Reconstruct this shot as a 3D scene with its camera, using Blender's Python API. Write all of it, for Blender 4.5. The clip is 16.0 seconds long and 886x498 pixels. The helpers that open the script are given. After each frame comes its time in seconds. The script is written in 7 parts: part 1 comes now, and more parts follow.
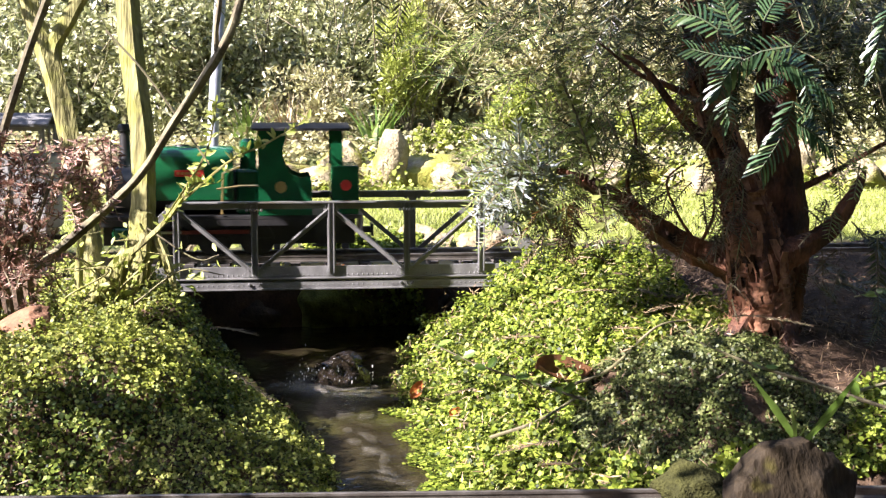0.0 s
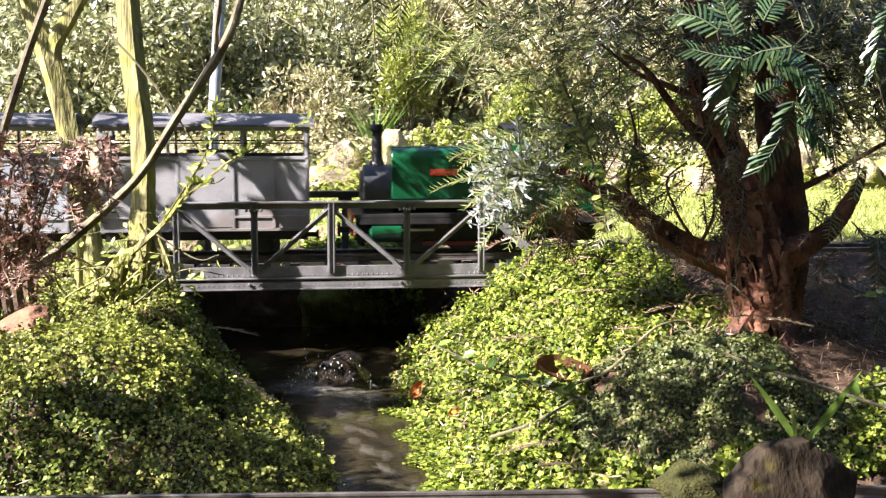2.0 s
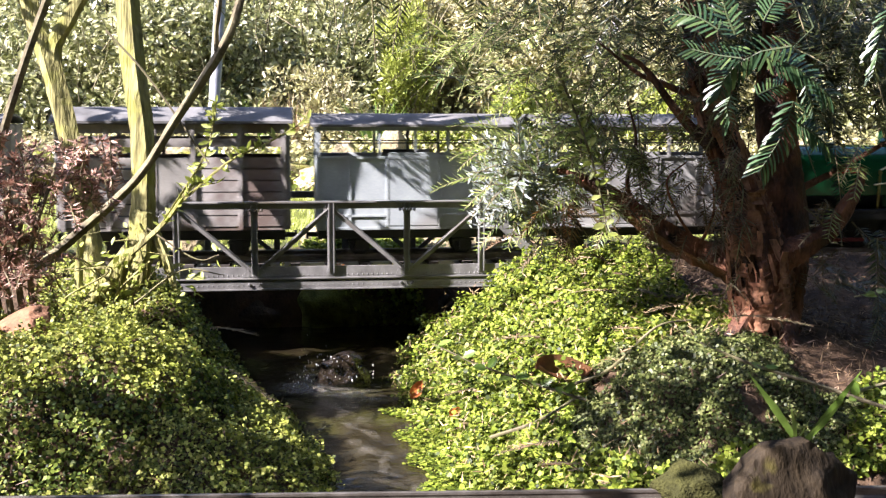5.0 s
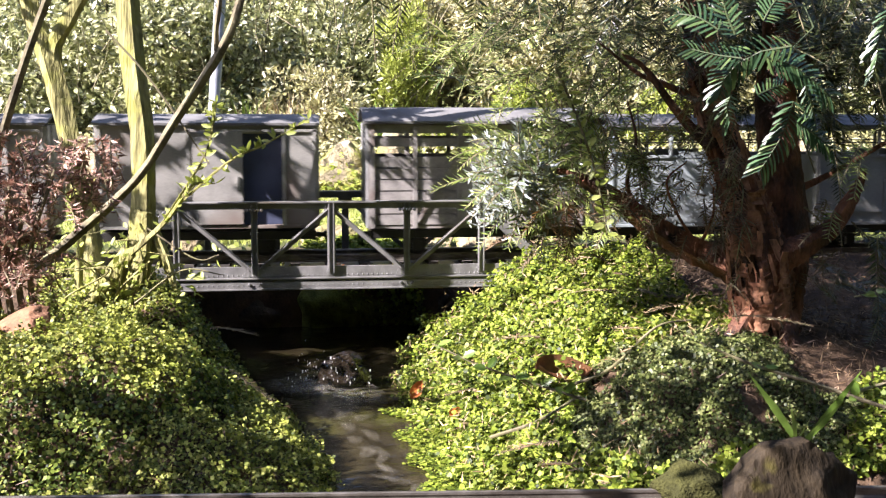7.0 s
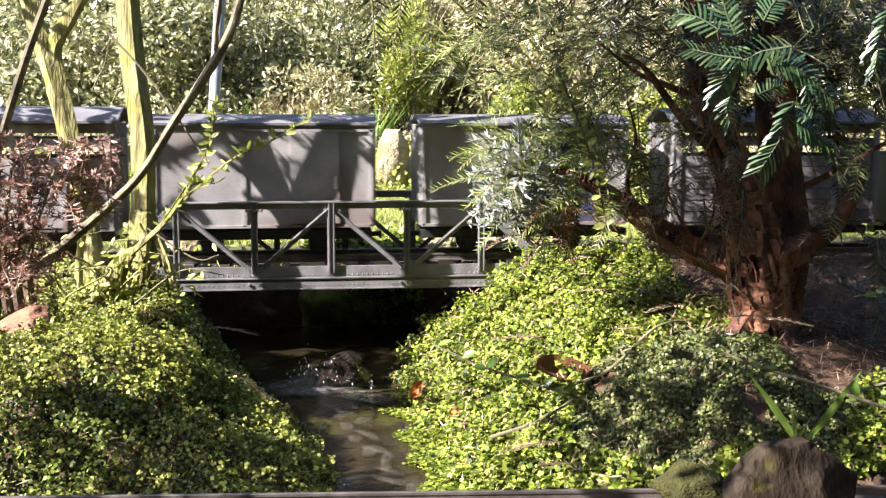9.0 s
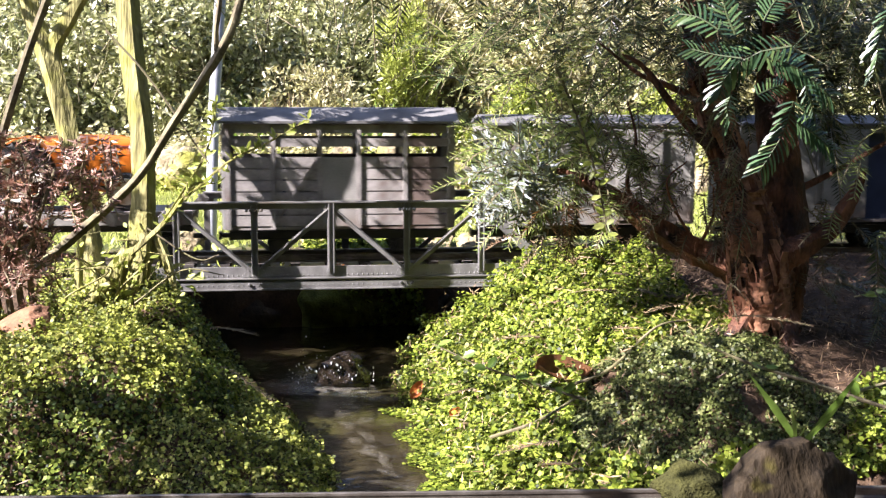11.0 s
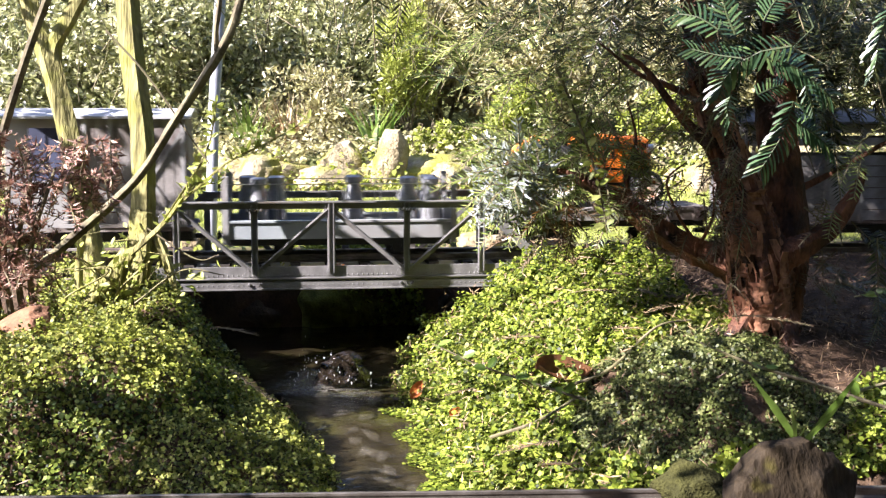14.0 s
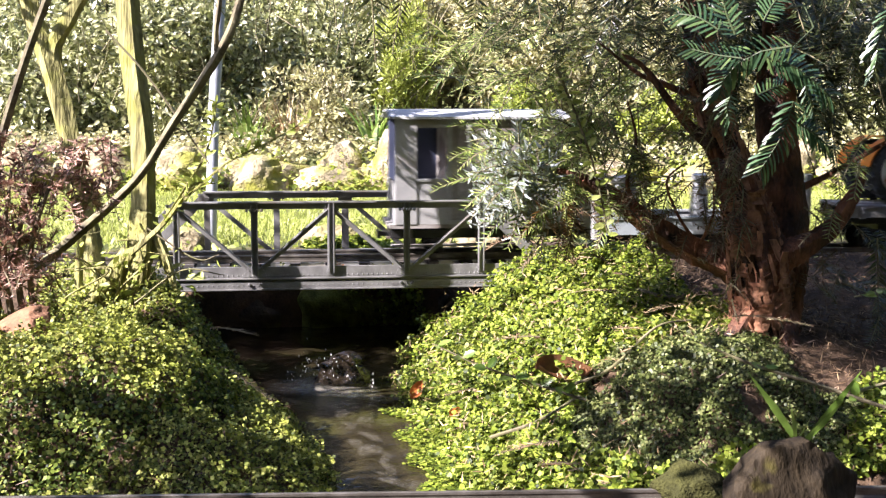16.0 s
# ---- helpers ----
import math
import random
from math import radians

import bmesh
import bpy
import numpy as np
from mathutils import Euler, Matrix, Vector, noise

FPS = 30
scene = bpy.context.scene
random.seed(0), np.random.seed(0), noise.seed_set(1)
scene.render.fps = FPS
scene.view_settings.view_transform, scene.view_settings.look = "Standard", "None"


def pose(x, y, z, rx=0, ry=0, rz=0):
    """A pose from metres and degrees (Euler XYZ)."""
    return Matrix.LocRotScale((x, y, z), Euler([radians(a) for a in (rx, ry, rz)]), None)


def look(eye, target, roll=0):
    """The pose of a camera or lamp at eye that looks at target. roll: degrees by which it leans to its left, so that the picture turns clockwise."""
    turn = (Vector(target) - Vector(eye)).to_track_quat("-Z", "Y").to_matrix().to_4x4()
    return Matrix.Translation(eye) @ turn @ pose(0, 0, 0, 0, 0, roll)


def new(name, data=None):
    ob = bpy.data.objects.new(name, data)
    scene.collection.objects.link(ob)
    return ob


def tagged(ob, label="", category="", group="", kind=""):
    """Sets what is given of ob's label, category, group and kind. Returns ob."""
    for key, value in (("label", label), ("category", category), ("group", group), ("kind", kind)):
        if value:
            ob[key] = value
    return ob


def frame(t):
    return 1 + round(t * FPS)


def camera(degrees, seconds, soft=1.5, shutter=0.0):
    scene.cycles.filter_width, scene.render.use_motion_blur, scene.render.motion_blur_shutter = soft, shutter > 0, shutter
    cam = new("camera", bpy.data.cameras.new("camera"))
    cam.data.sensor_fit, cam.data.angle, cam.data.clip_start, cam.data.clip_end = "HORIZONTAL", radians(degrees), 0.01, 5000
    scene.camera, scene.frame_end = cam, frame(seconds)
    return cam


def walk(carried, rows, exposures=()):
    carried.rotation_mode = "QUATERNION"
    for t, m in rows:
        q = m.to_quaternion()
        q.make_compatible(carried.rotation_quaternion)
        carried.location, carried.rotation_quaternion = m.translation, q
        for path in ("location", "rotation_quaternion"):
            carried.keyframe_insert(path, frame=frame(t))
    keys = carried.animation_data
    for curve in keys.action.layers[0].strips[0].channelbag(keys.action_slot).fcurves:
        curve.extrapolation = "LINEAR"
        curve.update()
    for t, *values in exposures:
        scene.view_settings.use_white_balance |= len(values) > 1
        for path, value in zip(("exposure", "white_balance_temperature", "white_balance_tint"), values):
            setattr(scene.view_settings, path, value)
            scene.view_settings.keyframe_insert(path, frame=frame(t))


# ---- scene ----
cam = camera(41.5, 16.0, soft=1.3, shutter=0.5)
EYE, AIM = (-0.046, -1.5478, 0.1834), (0.080, -0.5637, 0.0585)
walk(cam, [(0.0, look(EYE, AIM, 0.17)), (16.0, look(EYE, AIM, 0.17))], [(0.0, 2.42, 6050.0, 23.0), (16.0, 2.42, 6050.0, 23.0)])

# ---- light ----
TO_SUN = Vector((-0.76, -0.29, 0.60)).normalized()
SUN_ELEVATION = math.asin(TO_SUN.z)
sun_data = bpy.data.lights.new("sun", "SUN")
sun_data.energy, sun_data.angle, sun_data.color = 4.8, radians(0.4), (1.0, 0.94, 0.85)
sun = new("sun", sun_data)
sun.matrix_basis = look((0, 0, 8), Vector((0, 0, 8)) - TO_SUN)
world = bpy.data.worlds.new("sky")
scene.world = world
world.use_nodes = True
wn, wl = world.node_tree.nodes, world.node_tree.links
sky = wn.new("ShaderNodeTexSky")
sky.sky_type, sky.sun_disc = "NISHITA", False
sky.sun_elevation, sky.sun_rotation = SUN_ELEVATION, math.atan2(TO_SUN.x, TO_SUN.y)
wl.new(sky.outputs[0], wn["Background"].inputs[0])
wn["Background"].inputs[1].default_value = 0.090


# ---- materials ----
def mat(name, a, b, rough=0.6, metal=0.0, scale=60.0, bump=0.3, fine=600.0, spec=0.5, spots=None, depth=0.0006, stretch=1.0, cover=0.5):
    """Two tones mixed by noise at two scales, fine relief, optional third tone in blotches."""
    m = bpy.data.materials.new(name)
    m.use_nodes = True
    n, l = m.node_tree.nodes, m.node_tree.links
    p = n["Principled BSDF"]
    co = n.new("ShaderNodeTexCoord")
    big, small = n.new("ShaderNodeTexNoise"), n.new("ShaderNodeTexNoise")
    big.inputs["Scale"].default_value, small.inputs["Scale"].default_value = scale, fine
    big.inputs["Detail"].default_value = 6
    small.inputs["Detail"].default_value = 4
    grain = n.new("ShaderNodeMapping")
    grain.inputs["Scale"].default_value = (1, 1, stretch)
    l.new(co.outputs["Object"], grain.inputs["Vector"])
    for t in (big, small):
        l.new(grain.outputs[0], t.inputs["Vector"])
    add = n.new("ShaderNodeMath")
    add.operation = "MULTIPLY_ADD"
    l.new(small.outputs[0], add.inputs[0])
    add.inputs[1].default_value = 0.45
    l.new(big.outputs[0], add.inputs[2])
    ramp = n.new("ShaderNodeMapRange")
    ramp.inputs["From Min"].default_value, ramp.inputs["From Max"].default_value = 0.5, 0.95
    l.new(add.outputs[0], ramp.inputs["Value"])
    mix = n.new("ShaderNodeMix")
    mix.data_type = "RGBA"
    mix.inputs[6].default_value, mix.inputs[7].default_value = (*a, 1), (*b, 1)
    l.new(ramp.outputs[0], mix.inputs[0])
    out = mix.outputs[2]
    if spots:
        blot = n.new("ShaderNodeTexNoise")
        blot.inputs["Scale"].default_value, blot.inputs["Detail"].default_value = scale * 0.37, 5
        l.new(co.outputs["Object"], blot.inputs["Vector"])
        cut = n.new("ShaderNodeMapRange")
        cut.inputs["From Min"].default_value, cut.inputs["From Max"].default_value = cover, cover + 0.12
        l.new(blot.outputs[0], cut.inputs["Value"])
        m2 = n.new("ShaderNodeMix")
        m2.data_type = "RGBA"
        l.new(cut.outputs[0], m2.inputs[0])
        l.new(out, m2.inputs[6])
        m2.inputs[7].default_value = (*spots, 1)
        out = m2.outputs[2]
    l.new(out, p.inputs["Base Color"])
    p.inputs["Roughness"].default_value, p.inputs["Metallic"].default_value = rough, metal
    p.inputs["Specular IOR Level"].default_value = spec
    if bump:
        bp = n.new("ShaderNodeBump")
        bp.inputs["Strength"].default_value, bp.inputs["Distance"].default_value = bump, depth
        l.new(add.outputs[0], bp.inputs["Height"])
        l.new(bp.outputs[0], p.inputs["Normal"])
    return m


def leaf_mat(name, tones, rough=0.4, through_light=0.35, spec=0.5):
    """Leaves: tones picked leaf by leaf, part of the light passes through."""
    m = bpy.data.materials.new(name)
    m.use_nodes = True
    n, l = m.node_tree.nodes, m.node_tree.links
    p = n["Principled BSDF"]
    geo = n.new("ShaderNodeNewGeometry")
    ramp = n.new("ShaderNodeValToRGB")
    els = ramp.color_ramp.elements
    while len(els) < len(tones):
        els.new(0.5)
    for i, c in enumerate(tones):
        els[i].position, els[i].color = i / (len(tones) - 1), (*c, 1)
    l.new(geo.outputs["Random Per Island"], ramp.inputs[0])
    tex = n.new("ShaderNodeTexNoise")
    tex.inputs["Scale"].default_value = 38
    tex.inputs["Detail"].default_value = 5
    mix = n.new("ShaderNodeMix")
    mix.data_type, mix.blend_type = "RGBA", "MULTIPLY"
    mix.inputs[0].default_value = 0.8
    co = n.new("ShaderNodeTexCoord")
    l.new(co.outputs["Object"], tex.inputs["Vector"])
    br = n.new("ShaderNodeMapRange")
    br.inputs["From Min"].default_value, br.inputs["From Max"].default_value = 0.3, 0.7
    br.inputs["To Min"].default_value, br.inputs["To Max"].default_value = 0.35, 1.35
    l.new(tex.outputs[0], br.inputs["Value"])
    l.new(ramp.outputs[0], mix.inputs[6])
    l.new(br.outputs[0], mix.inputs[7])
    l.new(mix.outputs[2], p.inputs["Base Color"])
    p.inputs["Roughness"].default_value = rough
    p.inputs["Specular IOR Level"].default_value = spec
    tr = n.new("ShaderNodeBsdfTranslucent")
    l.new(mix.outputs[2], tr.inputs["Color"])
    sh = n.new("ShaderNodeMixShader")
    sh.inputs[0].default_value = through_light
    l.new(p.outputs[0], sh.inputs[1])
    l.new(tr.outputs[0], sh.inputs[2])
    l.new(sh.outputs[0], n["Material Output"].inputs["Surface"])
    return m


M_GIRDER = mat("grey paint on steel", (0.105, 0.103, 0.098), (0.22, 0.216, 0.206), 0.30, 0.15, 45, 0.3, 700, 0.6, (0.12, 0.105, 0.085), cover=0.56)
M_RAIL = mat("dull rail steel", (0.10, 0.085, 0.07), (0.24, 0.22, 0.19), 0.42, 0.7, 60, 0.3, 900)
M_SLEEPER = mat("dark sleeper", (0.03, 0.026, 0.022), (0.09, 0.075, 0.06), 0.9, 0, 40, 0.6, 500)
M_GREEN = mat("green enamel", (0.003, 0.046, 0.017), (0.006, 0.085, 0.028), 0.22, 0, 30, 0.08, 900, 0.6)
M_BLACK = mat("black metal", (0.008, 0.008, 0.009), (0.03, 0.028, 0.026), 0.45, 0.2, 50, 0.25, 700)
M_SMOKE = mat("grey black smokebox", (0.02, 0.021, 0.022), (0.06, 0.06, 0.06), 0.5, 0.2, 50, 0.25, 700)
M_RUSTRED = mat("rusty orange", (0.22, 0.07, 0.02), (0.38, 0.14, 0.04), 0.7, 0, 60, 0.3, 600)
M_DARKRED = mat("dull dark red paint", (0.10, 0.012, 0.010), (0.18, 0.025, 0.018), 0.5, 0, 60, 0.1, 800)
M_RED = mat("red paint", (0.45, 0.025, 0.02), (0.6, 0.05, 0.03), 0.35, 0, 60, 0.1, 800)
M_BRASS = mat("brass", (0.55, 0.38, 0.14), (0.72, 0.55, 0.25), 0.28, 0.9, 60, 0.15, 800)
M_STEEL = mat("bright steel", (0.42, 0.42, 0.42), (0.6, 0.6, 0.58), 0.3, 0.9, 60, 0.15, 800)
M_GREY = mat("weathered grey paint", (0.20, 0.20, 0.195), (0.31, 0.305, 0.29), 0.62, 0, 28, 0.3, 500, 0.4, (0.19, 0.17, 0.15))
M_BLUEGREY = mat("pale blue grey paint", (0.22, 0.25, 0.26), (0.33, 0.36, 0.36), 0.6, 0, 28, 0.3, 500, 0.4, (0.23, 0.23, 0.22))
M_TAUPE = mat("warm grey paint", (0.155, 0.15, 0.135), (0.27, 0.26, 0.235), 0.62, 0, 24, 0.3, 500, 0.4, (0.16, 0.13, 0.11))
M_BOARD = mat("greyed boards", (0.14, 0.13, 0.12), (0.29, 0.27, 0.25), 0.75, 0, 40, 0.5, 420, 0.3, (0.12, 0.09, 0.075))
M_ROOF = mat("dark roof felt", (0.075, 0.074, 0.072), (0.17, 0.168, 0.164), 0.8, 0, 30, 0.4, 600, 0.15)
M_ROOFPALE = mat("pale roof", (0.30, 0.31, 0.32), (0.45, 0.45, 0.45), 0.6, 0, 30, 0.3, 600, 0.4)
# navy lining of the vans; painted shade in the brake van
M_NAVY = mat("navy inner paint and painted shade", (0.024, 0.030, 0.060), (0.045, 0.055, 0.10), 0.7, 0, 30, 0.2, 500)
M_ORANGE = mat("orange enamel", (0.55, 0.13, 0.012), (0.75, 0.22, 0.02), 0.3, 0, 30, 0.12, 700, 0.5, (0.40, 0.09, 0.012))
M_TYRE = mat("rubber", (0.02, 0.02, 0.021), (0.07, 0.068, 0.065), 0.8, 0, 50, 0.4, 600)
M_CREAM = mat("cream rim", (0.56, 0.54, 0.46), (0.72, 0.70, 0.62), 0.5, 0, 60, 0.15, 600, 0.5, (0.40, 0.22, 0.10))
M_CHURN = mat("tinned churn", (0.17, 0.175, 0.18), (0.36, 0.365, 0.37), 0.38, 0.6, 50, 0.25, 600)
M_POLE = mat("galvanised pole", (0.32, 0.34, 0.37), (0.48, 0.50, 0.53), 0.5, 0.4, 40, 0.25, 500)
M_BARK = mat("mossy pale bark", (0.055, 0.048, 0.018), (0.35, 0.325, 0.13), 0.9, 0, 110, 1.0, 420, 0.2, (0.21, 0.205, 0.055), depth=0.005, stretch=0.10)
M_TWIG = mat("brown branch bark", (0.05, 0.04, 0.025), (0.22, 0.19, 0.11), 0.85, 0, 50, 0.7, 350, 0.3, (0.16, 0.15, 0.07), depth=0.0015)
M_GREENTWIG = mat("green shoot", (0.025, 0.04, 0.012), (0.05, 0.065, 0.02), 0.6, 0, 60, 0.2, 500)
# bark's own red, contrast widened to paint sunlit areas and shaded grooves
M_YEW = mat("peeling red bark", (0.010, 0.005, 0.004), (0.23, 0.095, 0.048), 0.75, 0, 55, 1.0, 300, 0.35, (0.045, 0.024, 0.017), depth=0.007, stretch=0.45, cover=0.50)
M_FLAKE = mat("curling bark flakes", (0.06, 0.026, 0.014), (0.40, 0.19, 0.10), 0.7, 0, 70, 0.8, 320, 0.35, (0.16, 0.06, 0.03), depth=0.002, stretch=0.6, cover=0.52)
M_STONE = mat("mossy sandstone", (0.10, 0.08, 0.04), (0.42, 0.35, 0.22), 0.95, 0, 26, 1.0, 170, 0.2, (0.19, 0.185, 0.035), depth=0.010, cover=0.44)
# tone raised to lift the dark under the bridge
M_ROCK = mat("dark boulder", (0.030, 0.023, 0.015), (0.11, 0.085, 0.055), 0.85, 0, 45, 1.0, 260, 0.3, (0.11, 0.10, 0.025), depth=0.006, cover=0.58)
M_BOULDER = mat("brown boulder", (0.006, 0.004, 0.002), (0.034, 0.024, 0.012), 0.8, 0, 60, 1.0, 220, 0.2, (0.075, 0.066, 0.009), depth=0.004, stretch=0.5, cover=0.61)
M_MOSSROCK = mat("moss covered stone", (0.020, 0.020, 0.008), (0.060, 0.060, 0.018), 0.95, 0, 60, 1.0, 420, 0.1, (0.05, 0.04, 0.02), depth=0.006, cover=0.6)
# moss tone raised to make up for weak light under the bridge
M_BANKMOSS = mat("green moss lightened for weak light", (0.05, 0.058, 0.014), (0.20, 0.22, 0.05), 0.95, 0, 70, 1.0, 420, 0.1, (0.06, 0.05, 0.03), depth=0.006, cover=0.6)
M_REDROCK = mat("red sandstone", (0.09, 0.045, 0.024), (0.30, 0.155, 0.085), 0.9, 0, 30, 0.8, 250, 0.3, depth=0.004)
M_WETROCK = mat("wet rock", (0.006, 0.005, 0.004), (0.022, 0.016, 0.010), 0.06, 0, 60, 1.0, 200, 0.9, depth=0.006)

M_HEDGE = mat("shade inside a hedge", (0.008, 0.009, 0.005), (0.03, 0.035, 0.014), 0.95, 0, 12, 0.8, 90, 0.1, depth=0.02)

# one creeper in a lit and a shaded tone, split by sunny_top
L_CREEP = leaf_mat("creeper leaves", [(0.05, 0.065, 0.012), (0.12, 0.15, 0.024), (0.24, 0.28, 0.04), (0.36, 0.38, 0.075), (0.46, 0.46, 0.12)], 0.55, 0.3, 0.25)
L_CREEPSHADE = leaf_mat("shaded creeper leaves", [(0.022, 0.036, 0.008), (0.065, 0.10, 0.017), (0.135, 0.185, 0.029), (0.24, 0.29, 0.046), (0.38, 0.41, 0.09)], 0.5, 0.3, 0.3)
L_HEDGE = leaf_mat("dark hedge leaves", [(0.015, 0.022, 0.008), (0.03, 0.045, 0.014), (0.06, 0.08, 0.025)], 0.5, 0.15, 0.3)
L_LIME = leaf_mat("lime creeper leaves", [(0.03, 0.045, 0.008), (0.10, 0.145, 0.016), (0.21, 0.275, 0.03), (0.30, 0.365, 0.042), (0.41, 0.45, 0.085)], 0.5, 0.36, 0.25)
# darker copy of the bank's creeper, the mound's shade put into its colour
L_DARK = leaf_mat("creeper leaves in shade tone", [(0.03, 0.04, 0.012), (0.08, 0.105, 0.025), (0.16, 0.19, 0.05), (0.28, 0.29, 0.11)], 0.5, 0.3, 0.3)
# palest tones put the leaves' sheen into the colour
L_LAUREL = leaf_mat("glossy shrub leaves", [(0.085, 0.095, 0.035), (0.26, 0.28, 0.10), (0.48, 0.49, 0.23), (0.74, 0.72, 0.49)], 0.30, 0.42, 0.9)
L_OLIVE = leaf_mat("olive shrub leaves", [(0.14, 0.11, 0.05), (0.34, 0.32, 0.13), (0.54, 0.52, 0.25), (0.72, 0.68, 0.46)], 0.34, 0.45, 0.6)
L_BRIGHT = leaf_mat("bright conifer leaves", [(0.20, 0.24, 0.03), (0.36, 0.42, 0.06), (0.50, 0.54, 0.13)], 0.5, 0.4)
L_BROWN = leaf_mat("dead brown needles", [(0.09, 0.038, 0.026), (0.24, 0.115, 0.08), (0.44, 0.26, 0.19), (0.68, 0.48, 0.37)], 0.6, 0.25)
L_RUST = leaf_mat("rust dead needles", [(0.05, 0.026, 0.014), (0.13, 0.075, 0.038), (0.26, 0.17, 0.09)], 0.6, 0.25)
L_FOX = leaf_mat("fox red dead needles", [(0.16, 0.055, 0.018), (0.34, 0.14, 0.045), (0.52, 0.27, 0.11)], 0.6, 0.25)
L_STRAW = leaf_mat("straw needles", [(0.22, 0.13, 0.06), (0.42, 0.29, 0.15), (0.58, 0.44, 0.26)], 0.6, 0.25)
L_NEEDLE = leaf_mat("conifer needles", [(0.06, 0.10, 0.02), (0.15, 0.21, 0.04), (0.28, 0.34, 0.08), (0.42, 0.44, 0.16)], 0.33, 0.3, 0.6)
L_BLUE = leaf_mat("silvery blue needles", [(0.10, 0.14, 0.05), (0.22, 0.26, 0.16), (0.38, 0.42, 0.38), (0.56, 0.60, 0.62)], 0.35, 0.25, 0.5)
# darker copy of the conifer needles, shade put into their colour
L_YEWDARK = leaf_mat("needles darkened for shade", [(0.012, 0.020, 0.006), (0.03, 0.045, 0.012), (0.07, 0.085, 0.025), (0.14, 0.15, 0.05)], 0.35, 0.2, 0.6)
L_MOSS = leaf_mat("yellow moss", [(0.085, 0.10, 0.014), (0.21, 0.245, 0.03), (0.36, 0.39, 0.065)], 0.8, 0.3, 0.1)
L_BIG = leaf_mat("dark glossy needles", [(0.018, 0.044, 0.017), (0.036, 0.082, 0.030), (0.065, 0.12, 0.042), (0.12, 0.18, 0.05)], 0.40, 0.25, 0.7)
L_GRASS = leaf_mat("grass blades", [(0.26, 0.31, 0.05), (0.42, 0.48, 0.10), (0.56, 0.58, 0.20)], 0.5, 0.45)
L_STRAP = leaf_mat("strap leaves", [(0.07, 0.14, 0.02), (0.16, 0.26, 0.04), (0.26, 0.34, 0.08)], 0.35, 0.35)


def ground_mat():
    """Damp soil round the stream that turns to short turf farther out."""
    m = mat("soil and turf", (0.030, 0.019, 0.012), (0.12, 0.078, 0.046), 0.95, 0, 25, 0.9, 300, 0.2, depth=0.004)
    n, l = m.node_tree.nodes, m.node_tree.links
    p = n["Principled BSDF"]
    soil = p.inputs["Base Color"].links[0].from_socket
    co, sep, ln = n.new("ShaderNodeTexCoord"), n.new("ShaderNodeSeparateXYZ"), n.new("ShaderNodeVectorMath")
    ln.operation = "LENGTH"
    nz = n.new("ShaderNodeTexNoise")
    nz.inputs["Scale"].default_value, nz.inputs["Detail"].default_value = 5, 6
    tone = n.new("ShaderNodeTexNoise")
    tone.inputs["Scale"].default_value, tone.inputs["Detail"].default_value = 2.3, 8
    for t in (nz, tone, ln, sep):
        l.new(co.outputs["Object"], t.inputs[0])
    far, back, top, jit = n.new("ShaderNodeMapRange"), n.new("ShaderNodeMapRange"), n.new("ShaderNodeMath"), n.new("ShaderNodeMath")
    jit.operation, top.operation = "MULTIPLY_ADD", "MAXIMUM"
    l.new(nz.outputs[0], jit.inputs[0])
    jit.inputs[1].default_value = 0.5
    l.new(ln.outputs["Value"], jit.inputs[2])
    far.inputs["From Min"].default_value, far.inputs["From Max"].default_value = 1.15, 1.35
    l.new(jit.outputs[0], far.inputs["Value"])
    back.inputs["From Min"].default_value, back.inputs["From Max"].default_value = 0.13, 0.20
    l.new(sep.outputs["Y"], back.inputs["Value"])
    l.new(far.outputs[0], top.inputs[0])
    l.new(back.outputs[0], top.inputs[1])
    turf = n.new("ShaderNodeMix")
    turf.data_type = "RGBA"
    turf.inputs[6].default_value, turf.inputs[7].default_value = (0.028, 0.034, 0.011, 1), (0.10, 0.115, 0.036, 1)
    l.new(tone.outputs[0], turf.inputs[0])
    mix = n.new("ShaderNodeMix")
    mix.data_type = "RGBA"
    l.new(top.outputs[0], mix.inputs[0])
    l.new(soil, mix.inputs[6])
    l.new(turf.outputs[2], mix.inputs[7])
    l.new(mix.outputs[2], p.inputs["Base Color"])
    return m


M_GROUND = ground_mat()


# ---- helpers of this scene ----
def box(bm, x0, x1, y0, y1, z0, z1):
    v = [bm.verts.new(c) for c in ((x0, y0, z0), (x1, y0, z0), (x1, y1, z0), (x0, y1, z0), (x0, y0, z1), (x1, y0, z1), (x1, y1, z1), (x0, y1, z1))]
    for f in ((0, 3, 2, 1), (4, 5, 6, 7), (0, 1, 5, 4), (1, 2, 6, 5), (2, 3, 7, 6), (3, 0, 4, 7)):
        bm.faces.new([v[i] for i in f])
    return v


def bar(bm, p, q, wide, deep, up=(0, 1, 0)):
    """A straight bar from p to q; deep is measured along up."""
    p, q, up = Vector(p), Vector(q), Vector(up)
    d = (q - p).normalized()
    s = d.cross(up).normalized() * wide / 2
    u = up.normalized() * deep / 2
    v = [bm.verts.new(e + a * s + b * u) for e in (p, q) for a, b in ((-1, -1), (1, -1), (1, 1), (-1, 1))]
    for f in ((0, 1, 2, 3), (7, 6, 5, 4), (0, 4, 5, 1), (1, 5, 6, 2), (2, 6, 7, 3), (3, 7, 4, 0)):
        bm.faces.new([v[i] for i in f])


